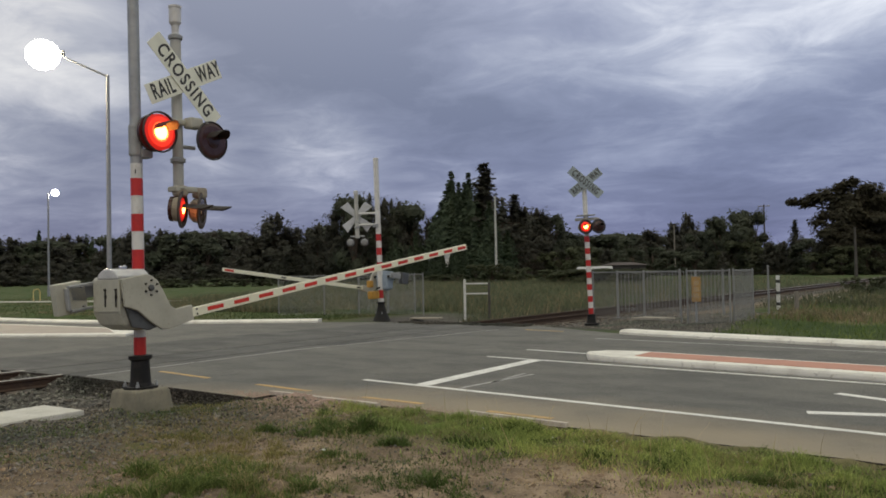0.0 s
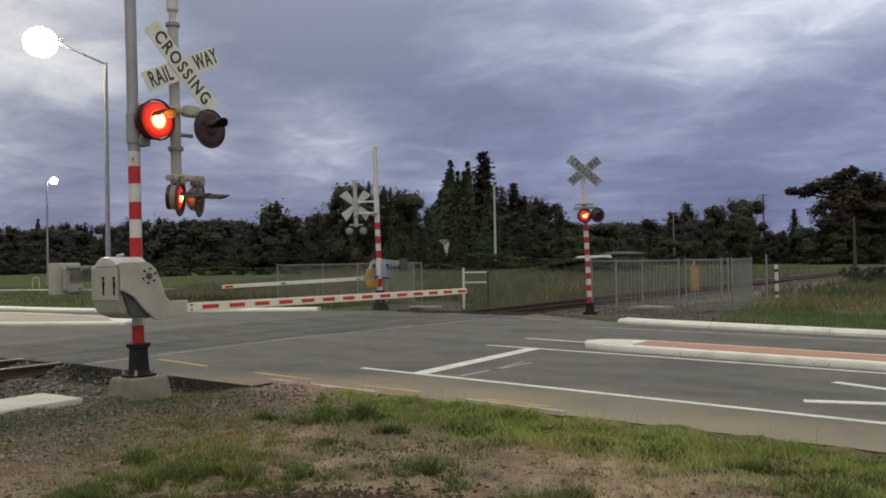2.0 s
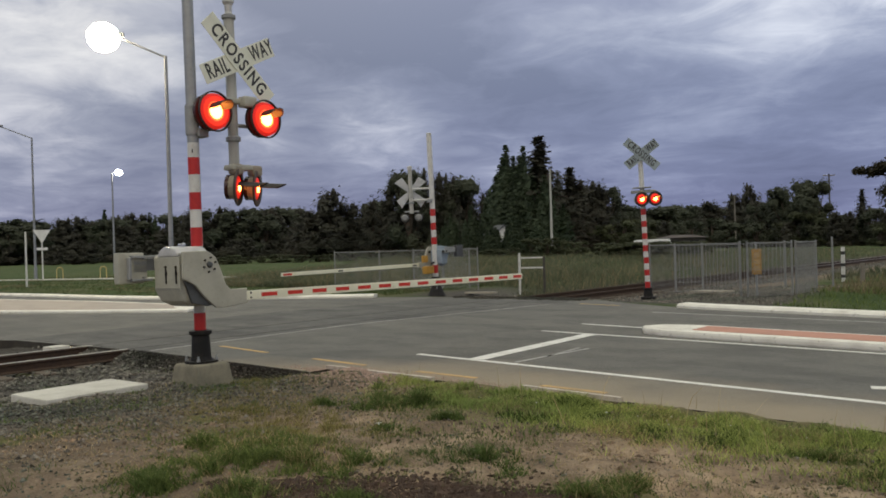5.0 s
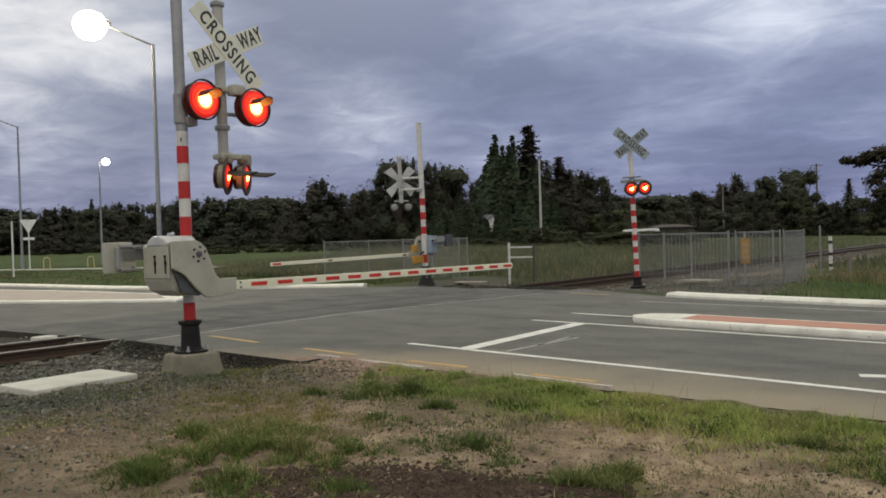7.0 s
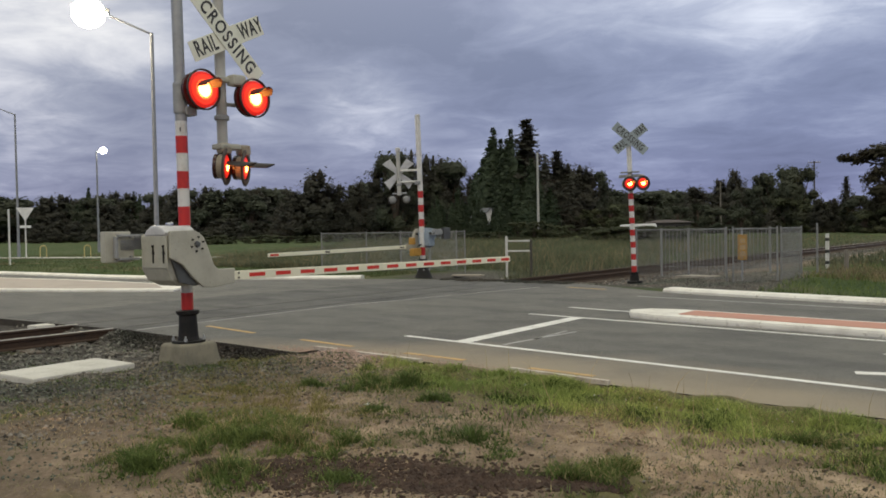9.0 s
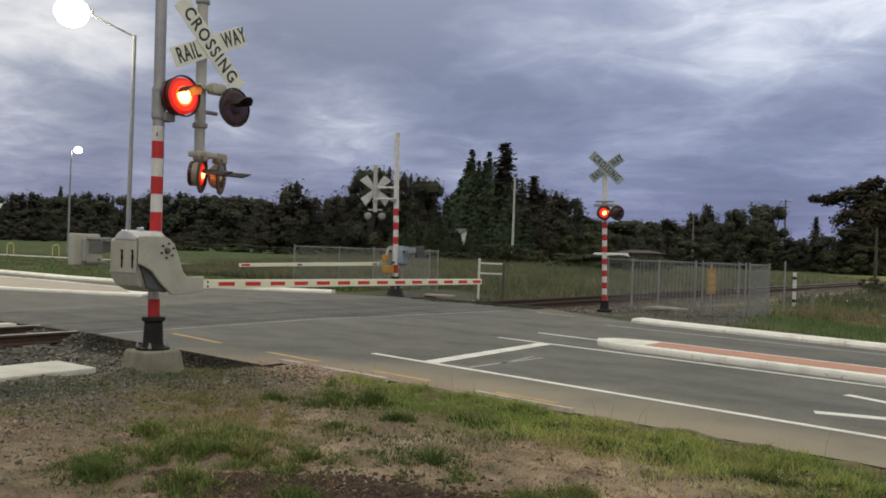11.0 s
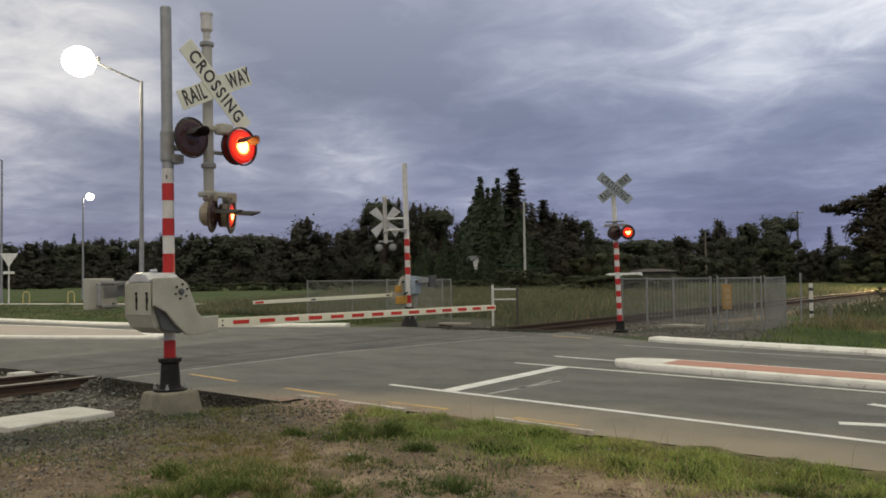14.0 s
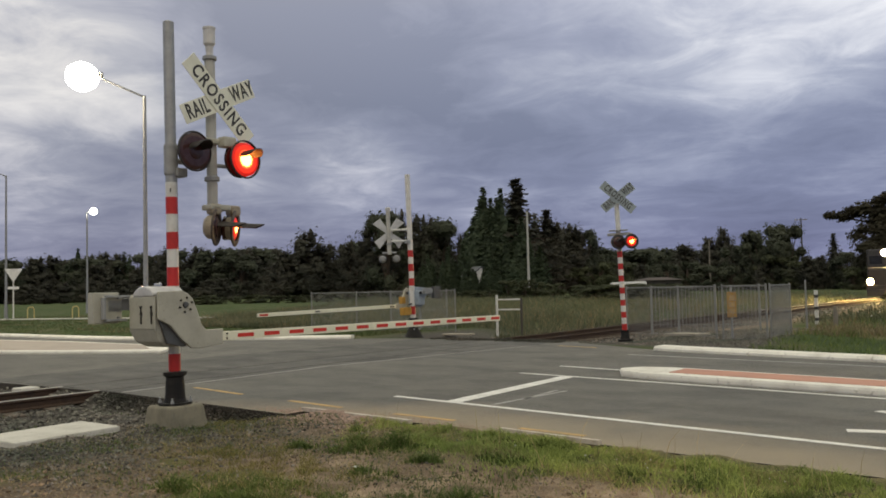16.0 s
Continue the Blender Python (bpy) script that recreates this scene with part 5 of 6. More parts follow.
def build_roadside():
    paper_scrap(-5.12, 5.18, 0.022)
    # warning board on the maze gate
    th = thing("warning_board", (-7.63, 21.74, 0), "orange-yellow pedestrian warning board on the fence", "sign", turn=-50)
    board = part("board", box((0.0, -0.125, 0.56), (0.02, 0.125, 1.22), 0.01), ORANGE_PAINT, th)
    for z in (0.72, 0.89, 1.06):
        part("sign_square", box((0.021, -0.075, z - 0.06), (0.024, 0.075, z + 0.06), 0.0), ROAD_YELLOW, board, "worn amber square")
    part("sign_post", tube((-0.02, 0, -0.1), (-0.02, 0, 1.40), 0.03), GALV, th)
    # banded marker post by the track
    th = thing("marker_post", (-7.3, 28.6, 0), "white marker post with black bands", "post")
    part("post", box((-0.05, -0.05, -0.2), (0.05, 0.05, 1.14), 0.012), WHITE_PAINT, th)
    for z in (0.16, 0.52, 0.90):
        part("black_band", box((-0.053, -0.053, z), (0.053, 0.053, z + 0.10), 0.0), SIGN_BLACK, th)
    th = thing("steel_post", (-6.2, 23.3, 0), "lone grey steel fence post in grass", "post")
    part("post", turned([(0.026, -0.15), (0.026, 1.46), (0.016, 1.49)], 12), FENCE_POST, th)
    th = thing("timber_stub", (-6.5, 27.6, 0), "weathered grey timber post stub in grass", "post")
    part("post", turned([(0.07, -0.2), (0.065, 0.62), (0.05, 0.66)], 9), POLE_WOOD, th)
    # stile; headlight shine is put into the white of its grey rails
    th = thing("barrier_rail", (-15.82, 23.55, 0), "low barrier of two posts and two rails whitened for headlight shine", "barrier", turn=24)
    for x, h, mat in ((-0.42, 1.22, WHITE_PAINT), (0.42, 1.10, POLE_DARK)):
        part("post", turned([(0.042, -0.2), (0.042, h - 0.04), (0.025, h)], 10, m=Matrix.Translation((x, 0, 0))), mat, th)
    for z in (0.72, 1.06):
        part("rail", box((-0.40, -0.02, z - 0.026), (0.44, 0.02, z + 0.026), 0.006), WHITE_PAINT, th, "dull rail whitened for headlight shine")
    # cable trough lid in the gravel
    th = thing("concrete_slab", (-9.46, 4.70, -0.1), "pale rectangular concrete slab on the gravel", "slab", turn=3)
    part("slab", box((-0.40, -0.62, -0.12), (0.40, 0.62, 0.08), 0.02), CONCRETE_PALE, th)
    th = thing("concrete_block", (-14.35, 6.72, -0.12), "pale concrete block beside the rail", "block", turn=4)
    part("block", box((-0.15, -0.18, -0.1), (0.15, 0.18, 0.11), 0.02), CONCRETE_PALE, th)
    # give way sign seen on its post
    th = thing("give_way_sign", (-58.3, 26.4, 0), "white backed triangular give way sign on a white post", "sign", turn=-25)
    part("post", tube((0, 0, -0.1), (0, 0, 3.4), 0.05), WHITE_PAINT, th)
    part("sign_plate", plate([(0, 2.55), (0.55, 3.5), (-0.55, 3.5)], 0.02, 0.004, m=Matrix.Translation((0.07, 0, 0)) @ AXIS_X), SIGN_BACK, th)
    part("name_plate", box((0.06, -0.35, 2.1), (0.09, 0.35, 2.28), 0.0), SIGN_BACK, th)
    th = thing("edge_marker_post", (-44.7, 19.4, 0), "slim white edge marker post in turf", "post")
    part("post", box((-0.06, -0.03, -0.1), (0.06, 0.03, 2.95), 0.01), WHITE_PAINT, th)
    for x, y in ((-57.5, 27.2), (-53.6, 28.3)):
        th = thing("yellow_hoop", (x, y, 0), "small yellow steel hoop at the path", "hoop barrier", "yellow hoops")
        hoop = bmesh.new()
        for a, c in (((0, -0.22, -0.1), (0, -0.22, 0.72)), ((0, -0.22, 0.72), (0, -0.12, 0.86)), ((0, -0.12, 0.86), (0, 0.12, 0.86)), ((0, 0.12, 0.86), (0, 0.22, 0.72)), ((0, 0.22, 0.72), (0, 0.22, -0.1))):
            tube(a, c, 0.032, 8, bm=hoop)
        part("hoop", hoop, HOOP_YELLOW, th)
    path = sweep([(-90, 14.0), (-61, 25.7), (-52, 28.3), (-40, 31.5)], [(-0.6, -0.05), (0.6, -0.05), (0.6, 0.08), (-0.6, 0.08)])
    tagged(mesh_object("pavement", path, CONCRETE_PALE), "pale concrete footpath across the turf", "footpath", kind="structure")
    pad = plate([(-10.2, 23.4), (-9.2, 23.2), (-9.0, 23.8), (-10.0, 24.1)], 0.06, m=Matrix.Translation((0, 0, -0.05)))
    tagged(mesh_object("path_slab", pad, PATH_TAN), "pale footpath slab in the gravel", "slab", kind="structure")
    pad = plate([(-17.0, 21.35), (-16.0, 21.65), (-16.1, 21.95), (-17.1, 21.7)], 0.045, m=Matrix.Translation((0, 0, -0.04)))
    tagged(mesh_object("path_slab", pad, PATH_TAN), "pale footpath slab in the gravel", "slab", kind="structure")


build_roadside()


def street_lamp(at, height, reach, turn, label, glass, lum=1.0, lit=True):
    th = thing("street_lamp", at, label, "street lamp", "street lamps", turn=turn)
    part("pole", turned([(0.12, -0.2), (0.12, 0.9), (0.092, 0.95), (0.06, height)], 14), LAMP_POLE, th, "tapered grey steel column")
    rise = 0.37 * reach
    part("outreach_arm", tube((0, 0, height - 0.05), (reach, 0, height + rise), 0.04, 8, 0.032), LAMP_POLE, th, "thin outreach arm")
    head = part("lantern", plate([(-0.1, -0.10), (0.35, -0.20), (0.75, -0.16), (0.85, 0), (0.75, 0.16), (0.35, 0.20), (-0.1, 0.10)], 0.14, 0.03,
                                 m=Matrix.Translation((reach - 0.05, 0, height + rise - 0.02)) @ Matrix.Diagonal((lum, lum, lum, 1))), LAMP_POLE, th, "flat grey lantern head")
    if lit:
        # the bowl is oversized so that its glow covers the lamp's glare
        b = bmesh.new()
        bmesh.ops.create_uvsphere(b, u_segments=18, v_segments=10, radius=0.5)
        b.transform(Matrix.Translation((reach + 0.40 * lum, 0, height + rise - 0.03)) @ Matrix.Diagonal((0.88 * lum, 0.88 * lum, 0.80 * lum, 1)))
        part("glass_bowl", b, glass, head, "glowing glass bowl enlarged for its glare", smooth=True)
    return th


street_lamp((-28.0, 17.5, 0), 9.0, 1.62, -120, "tall grey street lamp glowing bright white", LAMP_WHITE, 1.35)
street_lamp((-68.75, 37.35, 0), 8.8, 0.25, 60, "distant street lamp glowing white above turf", LAMP_WHITE_FAR, 0.72)
street_lamp((-62.1, 27.6, 0), 10.4, 2.0, -118, "grey street lamp column by the footpath", LAMP_WHITE_FAR, 1.0, False)


def utility_pole(bearing, dist, height, mat, arms, label):
    a = radians(bearing)
    th = thing("utility_pole", (dist * math.sin(a), dist * math.cos(a), 0), label, "utility pole", "utility poles", turn=-bearing)
    part("pole", turned([(0.17, -0.3), (0.11, height)], 10), mat, th)
    for k in range(arms):
        arm = part("cross_arm", box((-1.0, -0.06, height - 0.35 - 0.6 * k), (1.0, 0.06, height - 0.22 - 0.6 * k), 0.0), POLE_WOOD, th)
        for x in (-0.85, -0.4, 0.4, 0.85):
            part("insulator", turned([(0.035, 0), (0.05, 0.05), (0.02, 0.14)], 8, m=Matrix.Translation((x, 0, height - 0.22 - 0.6 * k))), SIGN_BACK, arm)


utility_pole(-32.5, 100, 10.4, PALE_POLE, 0, "pale concrete pole before dark trees")
utility_pole(-15.0, 158, 12.2, POLE_DARK, 1, "timber power pole with a cross arm")
utility_pole(-20.6, 160, 9.2, POLE_WOOD, 0, "bare timber pole before scrub")
utility_pole(-9.8, 100, 5.4, POLE_DARK, 0, "short timber pole beside the track")


# ---------------------------------------------------------------- trees
def leaves(count, place, size, name, flat=0.6, hearts=()):
    """A crown of many small leaf clumps: ragged folded cards that mostly lie along the outside of the crown."""
    rng = random.Random(len(name) * 77 + count)
    size *= (count / 10000) ** -0.2
    verts, faces = [], []
    for _ in range(count):
        p, s = place(rng)
        s *= size
        out = Vector((p[0], p[1], 0.55 * (p[2] - 0.35)))
        out = out.normalized() if out.length > 0.01 else Vector((0, 0, 1))
        face = (out + Vector((0, 0, 0.10)) + flat * Vector((rng.gauss(0, 0.6), rng.gauss(0, 0.6), rng.gauss(0, 0.6)))).normalized()
        turn = face.to_track_quat("Z", "Y").to_matrix() @ Matrix.Rotation(rng.uniform(0, 6.3), 3, "Z")
        k = len(verts)
        for u, v, w in ((-1, -0.3, 0), (0.1, -0.85, 0.12), (1.0, 0.25, -0.08), (-0.15, 0.9, 0.1)):
            q = turn @ Vector((u * rng.uniform(0.6, 1.3), v * rng.uniform(0.6, 1.3), w)) * s
            verts.append((p[0] + q.x, p[1] + q.y, p[2] + q.z))
        faces.append((k, k + 1, k + 2, k + 3))
    # the dense heart of the crown: rough lumps of twig and shade behind the leaves
    for x, y, z, rx, rz in hearts:
        k, n = len(verts), 7
        for zz, q in ((-0.92, 0.35), (-0.4, 0.92), (0.35, 0.92), (0.9, 0.38)):
            for j in range(n):
                a, f = 6.283 * j / n + zz, q * rng.uniform(0.70, 1.15)
                verts.append((x + rx * f * math.cos(a), y + rx * f * math.sin(a), max(0.0, z + rz * zz * rng.uniform(0.75, 1.25))))
        for r in range(3):
            faces += [(k + r * n + j, k + r * n + (j + 1) % n, k + (r + 1) * n + (j + 1) % n, k + (r + 1) * n + j) for j in range(n)]
        faces += [tuple(k + j for j in range(n))[::-1], tuple(k + 3 * n + j for j in range(n))]
    me = bpy.data.meshes.new("crown")
    me.from_pydata(verts, [], faces)
    return me


def sprays(boughs, thick, flat):
    """Leaf places along boughs; each bough is (base, tip, weight)."""
    total, run = 0.0, []
    for base, tip, w in boughs:
        total += w
        run.append(total)

    def place(r):
        base, tip, w = boughs[bisect(run, r.random() * total)]
        u = r.random() ** 0.75
        p = base.lerp(tip, u)
        s = thick * (1.15 - 0.85 * u) * (0.4 + w)
        g = [max(-1.2, min(1.2, r.gauss(0, 0.9))) * s for _ in range(3)]
        return (p.x + g[0], p.y + g[1], max(0.004, p.z + g[2] * flat)), r.uniform(0.5, 1.1) * (1.15 - 0.45 * u)
    return place


def bisect(run, v):
    lo, hi = 0, len(run) - 1
    while lo < hi:
        mid = (lo + hi) // 2
        if run[mid] < v:
            lo = mid + 1
        else:
            hi = mid
    return lo


def tree_kind(name, seed, share=1.0):
    """Unit trees, one metre tall, as trunk and crown meshes."""
    rng = random.Random(seed)
    trunk = bmesh.new()
    boughs = []

    def bough(base, tip, w, wood=True):
        base, tip = Vector(base), Vector(tip)
        boughs.append((base, tip, w))
        if wood:
            tube(base, base.lerp(tip, 0.85), 0.009, 5, 0.002, trunk)

    if name == "poplar":
        turned([(0.028, -0.02), (0.018, 0.4), (0.006, 0.95)], 8, trunk)
        # tight upright columns, widest below the middle and drawn out to a point
        columns = [(0.0, 0.0, 1.0, 0.15)]
        for k in range(9):
            a, d = rng.uniform(0, 6.28), 0.06 + 0.12 * rng.random()
            columns.append((d * math.cos(a), d * math.sin(a), rng.uniform(0.95, 1.1) * (0.88 - 1.7 * d), rng.uniform(0.09, 0.13)))
        for x, y, top, r in columns[::3]:
            tube((0.3 * x, 0.3 * y, 0.1), (x, y, 0.8 * top), 0.009, 5, 0.002, trunk)

        def girth(u):
            return min(1.0, 0.55 + 2.2 * u) * (1 - u ** 2.0) + 0.02

        def place(r):
            x, y, top, q = r.choice(columns)
            u, a = r.random() ** 0.8, r.uniform(0, 6.28)
            ruffle = 0.86 + 0.22 * math.sin(3 * a + 17 * u + 40 * x) * math.sin(29 * u + 60 * y)
            d = q * girth(u) * ruffle * (0.72 + 0.40 * r.random())
            return (x + d * math.cos(a), y + d * math.sin(a), max(0.004, top * (u + r.gauss(0, 0.012)))), r.uniform(0.5, 1.1)
        me = leaves(int(13000 * share), place, 0.0120 * share ** -0.25, name, 0.7,
                    [(x, y, top * u, 0.70 * q * girth(u), 0.115 * top) for x, y, top, q in columns for u in (0.12, 0.30, 0.48, 0.66, 0.82)])
    elif name == "conifer":
        turned([(0.03, -0.02), (0.02, 0.4), (0.003, 0.99)], 8, trunk)
        for k in range(26):
            z = 0.03 + 0.93 * (k / 25) ** 0.9
            for j in range(7):
                a = 6.28 * j / 7 + rng.uniform(-0.4, 0.4) + k
                reach = (0.34 * (1 - z) ** 0.95 + 0.006) * rng.uniform(0.45, 1.25)
                bough((0, 0, z), (reach * math.cos(a), reach * math.sin(a), z + reach * rng.uniform(-0.15, 0.10)), 0.15 + 2.4 * reach, j % 2 == 0)
        me = leaves(int(12000 * share), sprays(boughs, 0.026, 0.9), 0.0125 * share ** -0.25, name, 0.5,
                    [(0, 0, z, 0.15 * (1 - z) ** 0.95, 0.12) for z in (0.12, 0.3, 0.48, 0.64, 0.78)])
    elif name == "cedar":
        # dense shelter-belt cypress with ragged, lifted bough tips
        turned([(0.045, -0.02), (0.03, 0.3), (0.006, 0.9)], 8, trunk)
        lean = rng.uniform(-0.08, 0.08)
        for k in range(110):
            z = 0.02 + 0.88 * (k + rng.random()) / 110
            a = rng.uniform(0, 6.28)
            reach = 0.40 * (1.02 - z) ** 0.6 * rng.uniform(0.55, 1.12)
            lift = reach * rng.uniform(0.05, 0.55)
            bough((lean * z, 0, z * 0.95), (lean * z + reach * math.cos(a), reach * math.sin(a), min(1.0, z + lift)), 0.25 + 1.6 * reach, k % 4 == 0)
        for k in range(5):
            bough((lean + rng.uniform(-0.06, 0.06), rng.uniform(-0.06, 0.06), 0.74), (lean * 1.3 + rng.uniform(-0.12, 0.12), rng.uniform(-0.12, 0.12), rng.uniform(0.88, 1.0)), 0.35, False)
        me = leaves(int(17000 * share), sprays(boughs, 0.052, 0.8), 0.0120 * share ** -0.25, name, 0.45,
                    [(lean * b.z + 0.45 * t.x, 0.45 * t.y, 0.5 * (b.z + t.z), 0.10 * (1.1 - b.z), 0.085) for b, t, w in boughs[::5]])
    elif name == "pine":
        # old pine: flat heavy pads of needles on limbs, the largest limb held out to a side
        tube((0, 0, -0.02), (0.05, 0.02, 0.55), 0.035, 8, 0.022, trunk)
        tube((0.05, 0.02, 0.55), (0.10, 0.0, 0.9), 0.022, 8, 0.008, trunk)
        pads = []
        for x, z, rx, rz in ((-0.42, 0.77, 0.09, 0.050), (-0.33, 0.76, 0.11, 0.065), (-0.23, 0.79, 0.12, 0.075), (-0.12, 0.80, 0.14, 0.10), (0.0, 0.90, 0.12, 0.075),
                             (0.11, 0.95, 0.10, 0.055), (-0.05, 0.68, 0.15, 0.11), (0.08, 0.80, 0.18, 0.11), (0.26, 0.86, 0.14, 0.08), (0.38, 0.76, 0.14, 0.10), (0.10, 0.66, 0.19, 0.13),
                             (0.30, 0.60, 0.20, 0.14), (0.02, 0.52, 0.18, 0.13), (0.14, 0.44, 0.20, 0.14), (0.34, 0.38, 0.20, 0.16), (0.04, 0.28, 0.17, 0.14), (0.22, 0.14, 0.24, 0.12), (0.0, 0.12, 0.18, 0.11)):
            for _ in range(2):
                pads.append((x + rng.uniform(-0.03, 0.03), rng.uniform(-0.5, 0.5) * rx, z + rng.uniform(-0.02, 0.02), rx * rng.uniform(0.75, 1.05), rz * rng.uniform(0.8, 1.1)))
            tube((0.05, 0, max(0.05, z - 0.12)), (x, 0, z - 0.01), 0.011, 5, 0.004, trunk)

        def needles(r):
            x, y, z, rx, rz = r.choice(pads)
            v = Vector((r.gauss(0, 1), r.gauss(0, 1), r.gauss(0, 1))).normalized() * (0.55 + 0.5 * r.random())
            return (x + v.x * rx, y + v.y * rx, max(0.004, z + v.z * rz)), r.uniform(0.5, 1.1)
        me = leaves(int(18000 * share), needles, 0.0145 * share ** -0.25, name, 0.5, [(x, y, z, 0.62 * rx, 0.60 * rz) for x, y, z, rx, rz in pads[::2]])
    else:
        # broad, rounded crown of overlapping lobes down to the ground
        turned([(0.05, -0.02), (0.035, 0.25), (0.015, 0.6)], 8, trunk)
        lobes = []
        for k in range(30):
            a, z = rng.uniform(0, 6.28), rng.uniform(0.04, 0.86)
            d = 0.42 * math.sqrt(max(0.05, 1 - ((z - 0.36) / 0.60) ** 2)) * rng.uniform(0.3, 1)
            lobes.append((d * math.cos(a), d * math.sin(a), z, rng.uniform(0.08, 0.16)))
            if k % 2 == 0:
                tube((0, 0, 0.3 * z), (lobes[-1][0], lobes[-1][1], z), 0.012, 5, 0.004, trunk)

        def place(r):
            x, y, z, s = r.choice(lobes)
            v = Vector((r.gauss(0, 1), r.gauss(0, 1), r.gauss(0, 0.8))).normalized() * s * (0.30 + 0.72 * r.random() ** 0.7)
            return (x + v.x, y + v.y, max(0.004, z + v.z)), r.uniform(0.5, 1.15)
        me = leaves(int(14000 * share), place, 0.0118 * share ** -0.25, name, 0.6, [(x, y, z, 0.68 * s, 0.60 * s) for x, y, z, s in lobes])
    tm = bpy.data.meshes.new("trunk")
    trunk.to_mesh(tm)
    trunk.free()
    tm.materials.append(BARK)
    me.materials.append({"poplar": POPLAR_LEAF, "conifer": CONIFER_LEAF, "cedar": CONIFER_LEAF, "pine": PINE_LEAF, "broad": BROAD_LEAF, "scrub": SHRUB_LEAF}[name])
    return tm, me


ALL_KINDS = ("poplar", "conifer", "cedar", "pine", "broad", "scrub")
KINDS = {k: [tree_kind(k, 11 * i + len(k), 0.27) for i in range(2 if k != "broad" else 3)] for k in ALL_KINDS}
FAR_KINDS = {k: [tree_kind(k, 11 * i + len(k), 0.14) for i in range(2)] for k in ALL_KINDS}
THIN_KINDS = {k: [tree_kind(k, 11 * i + len(k), 0.06) for i in range(2)] for k in ALL_KINDS}
TREE_LABEL = {"poplar": "tall dark green poplar with upright leafy columns", "conifer": "dark pointed conifer in a shelter belt",
              "cedar": "dark wind-shaped cypress with ragged spreading boughs", "pine": "old pine browned for headlight glow, one heavy outstretched bough",
              "broad": "dark rounded broadleaf tree in a belt of trees", "scrub": "low tangled green scrub bush"}
trng = random.Random(5)


def tree(kind, bearing, dist, height, spread=1.0, sink=0.0, turn=None):
    a = radians(bearing)
    if abs(dist * math.sin(a) + 13.1) < 4.5 and dist > 70:
        return None
    th = thing("bush" if kind == "scrub" else "tree", (dist * math.sin(a), dist * math.cos(a), -sink), TREE_LABEL[kind], "bush" if kind == "scrub" else "tree",
               "trees round the fields", turn=trng.uniform(0, 360) if turn is None else turn)
    pool = THIN_KINDS if not -74 < bearing < 6 or height < 1.45 else FAR_KINDS if dist > 165 or height < 6 else KINDS
    tm, me = pool[kind][trng.randrange(len(pool[kind]))]
    for nm, data in (("trunk", tm), ("crown", me)):
        ob = new(nm, data)
        ob.parent = th
        ob.matrix_basis = Matrix.Diagonal((height * spread, height * spread, height, 1))
    return th


def belt(kinds, b0, b1, d0, d1, h0, h1, n, spread=1.1, rag=0.12):
    for k in range(n):
        f = (k + trng.uniform(0.2, 0.8)) / n
        tree(trng.choice(kinds), b0 + (b1 - b0) * f, (d0 + (d1 - d0) * f) * trng.uniform(0.97, 1.05),
             (h0 + (h1 - h0) * f) * trng.uniform(1 - rag, 1 + rag), spread * trng.uniform(0.85, 1.2))


belt(["broad", "cedar"], -100, -64, 300, 260, 10, 10, 16, 1.4)
belt(["cedar", "poplar", "cedar", "broad"], -63.5, -57.5, 240, 235, 12.6, 12.9, 14, 1.25, 0.16)
belt(["cedar", "conifer", "cedar", "broad"], -57.5, -49.0, 222, 205, 12.8, 12.0, 18, 1.4, 0.16)
belt(["cedar", "broad", "cedar"], -62, -30, 225, 190, 9.5, 9.5, 26, 1.7)
belt(["broad", "cedar"], -28, -16.5, 210, 185, 9.8, 9.6, 18, 1.5)
belt(["broad", "scrub"], -16, 4, 175, 150, 6.5, 5.5, 14, 1.6)
belt(["broad", "cedar"], 6, 100, 180, 180, 10, 11, 22, 1.5)
belt(["broad", "cedar"], 100, 260, 150, 150, 10, 11, 26, 1.6)
belt(["cedar"], -66, -30, 200, 156, 4.6, 4.2, 26, 2.2)
belt(["broad", "cedar", "scrub"], -30, -6, 150, 118, 5.4, 4.2, 26, 1.35, 0.22)
belt(["cedar", "broad"], -70, -61.5, 242, 238, 12.4, 12.8, 11, 1.4, 0.15)
belt(["cedar", "cedar", "broad"], -49.5, -37.5, 174, 170, 10.4, 13.0, 13, 1.35, 0.1)
belt(["cedar", "broad"], -31.5, -20, 168, 176, 10.0, 8.6, 8, 1.4, 0.12)
tree("cedar", -56.6, 215, 14.4, 1.0)
tree("broad", -52.0, 205, 11.5, 1.3)
tree("cedar", -49.6, 195, 12.2, 1.2)
tree("cedar", -47.5, 170, 14.8, 1.3)
tree("broad", -42.2, 156, 17.2, 0.8)
tree("broad", -48.6, 175, 11.2, 1.1)
tree("cedar", -44.7, 165, 12.0, 1.0)
tree("cedar", -43.4, 160, 16.2, 0.95)
tree("cedar", -41.6, 160, 17.6, 0.95)
tree("cedar", -40.2, 162, 16.8, 0.9)
tree("cedar", -39.2, 160, 16.4, 0.85)
tree("broad", -38.6, 160, 15.6, 0.9)
tree("poplar", -38.0, 145, 8.6, 1.2)
tree("poplar", -39.4, 147, 7.4, 1.3)
tree("cedar", -36.8, 160, 13.0, 0.9)
tree("poplar", -36.1, 142, 12.6, 1.25)
tree("poplar", -35.5, 140, 18.2, 1.35)
tree("poplar", -35.9, 144, 15.4, 1.4)
tree("poplar", -35.0, 143, 16.6, 1.4)
tree("poplar", -34.6, 145, 16.8, 1.4)
tree("poplar", -33.6, 144, 16.2, 1.4)
tree("poplar", -34.3, 138, 17.6, 1.3)
tree("poplar", -34.9, 136, 13.0, 1.4)
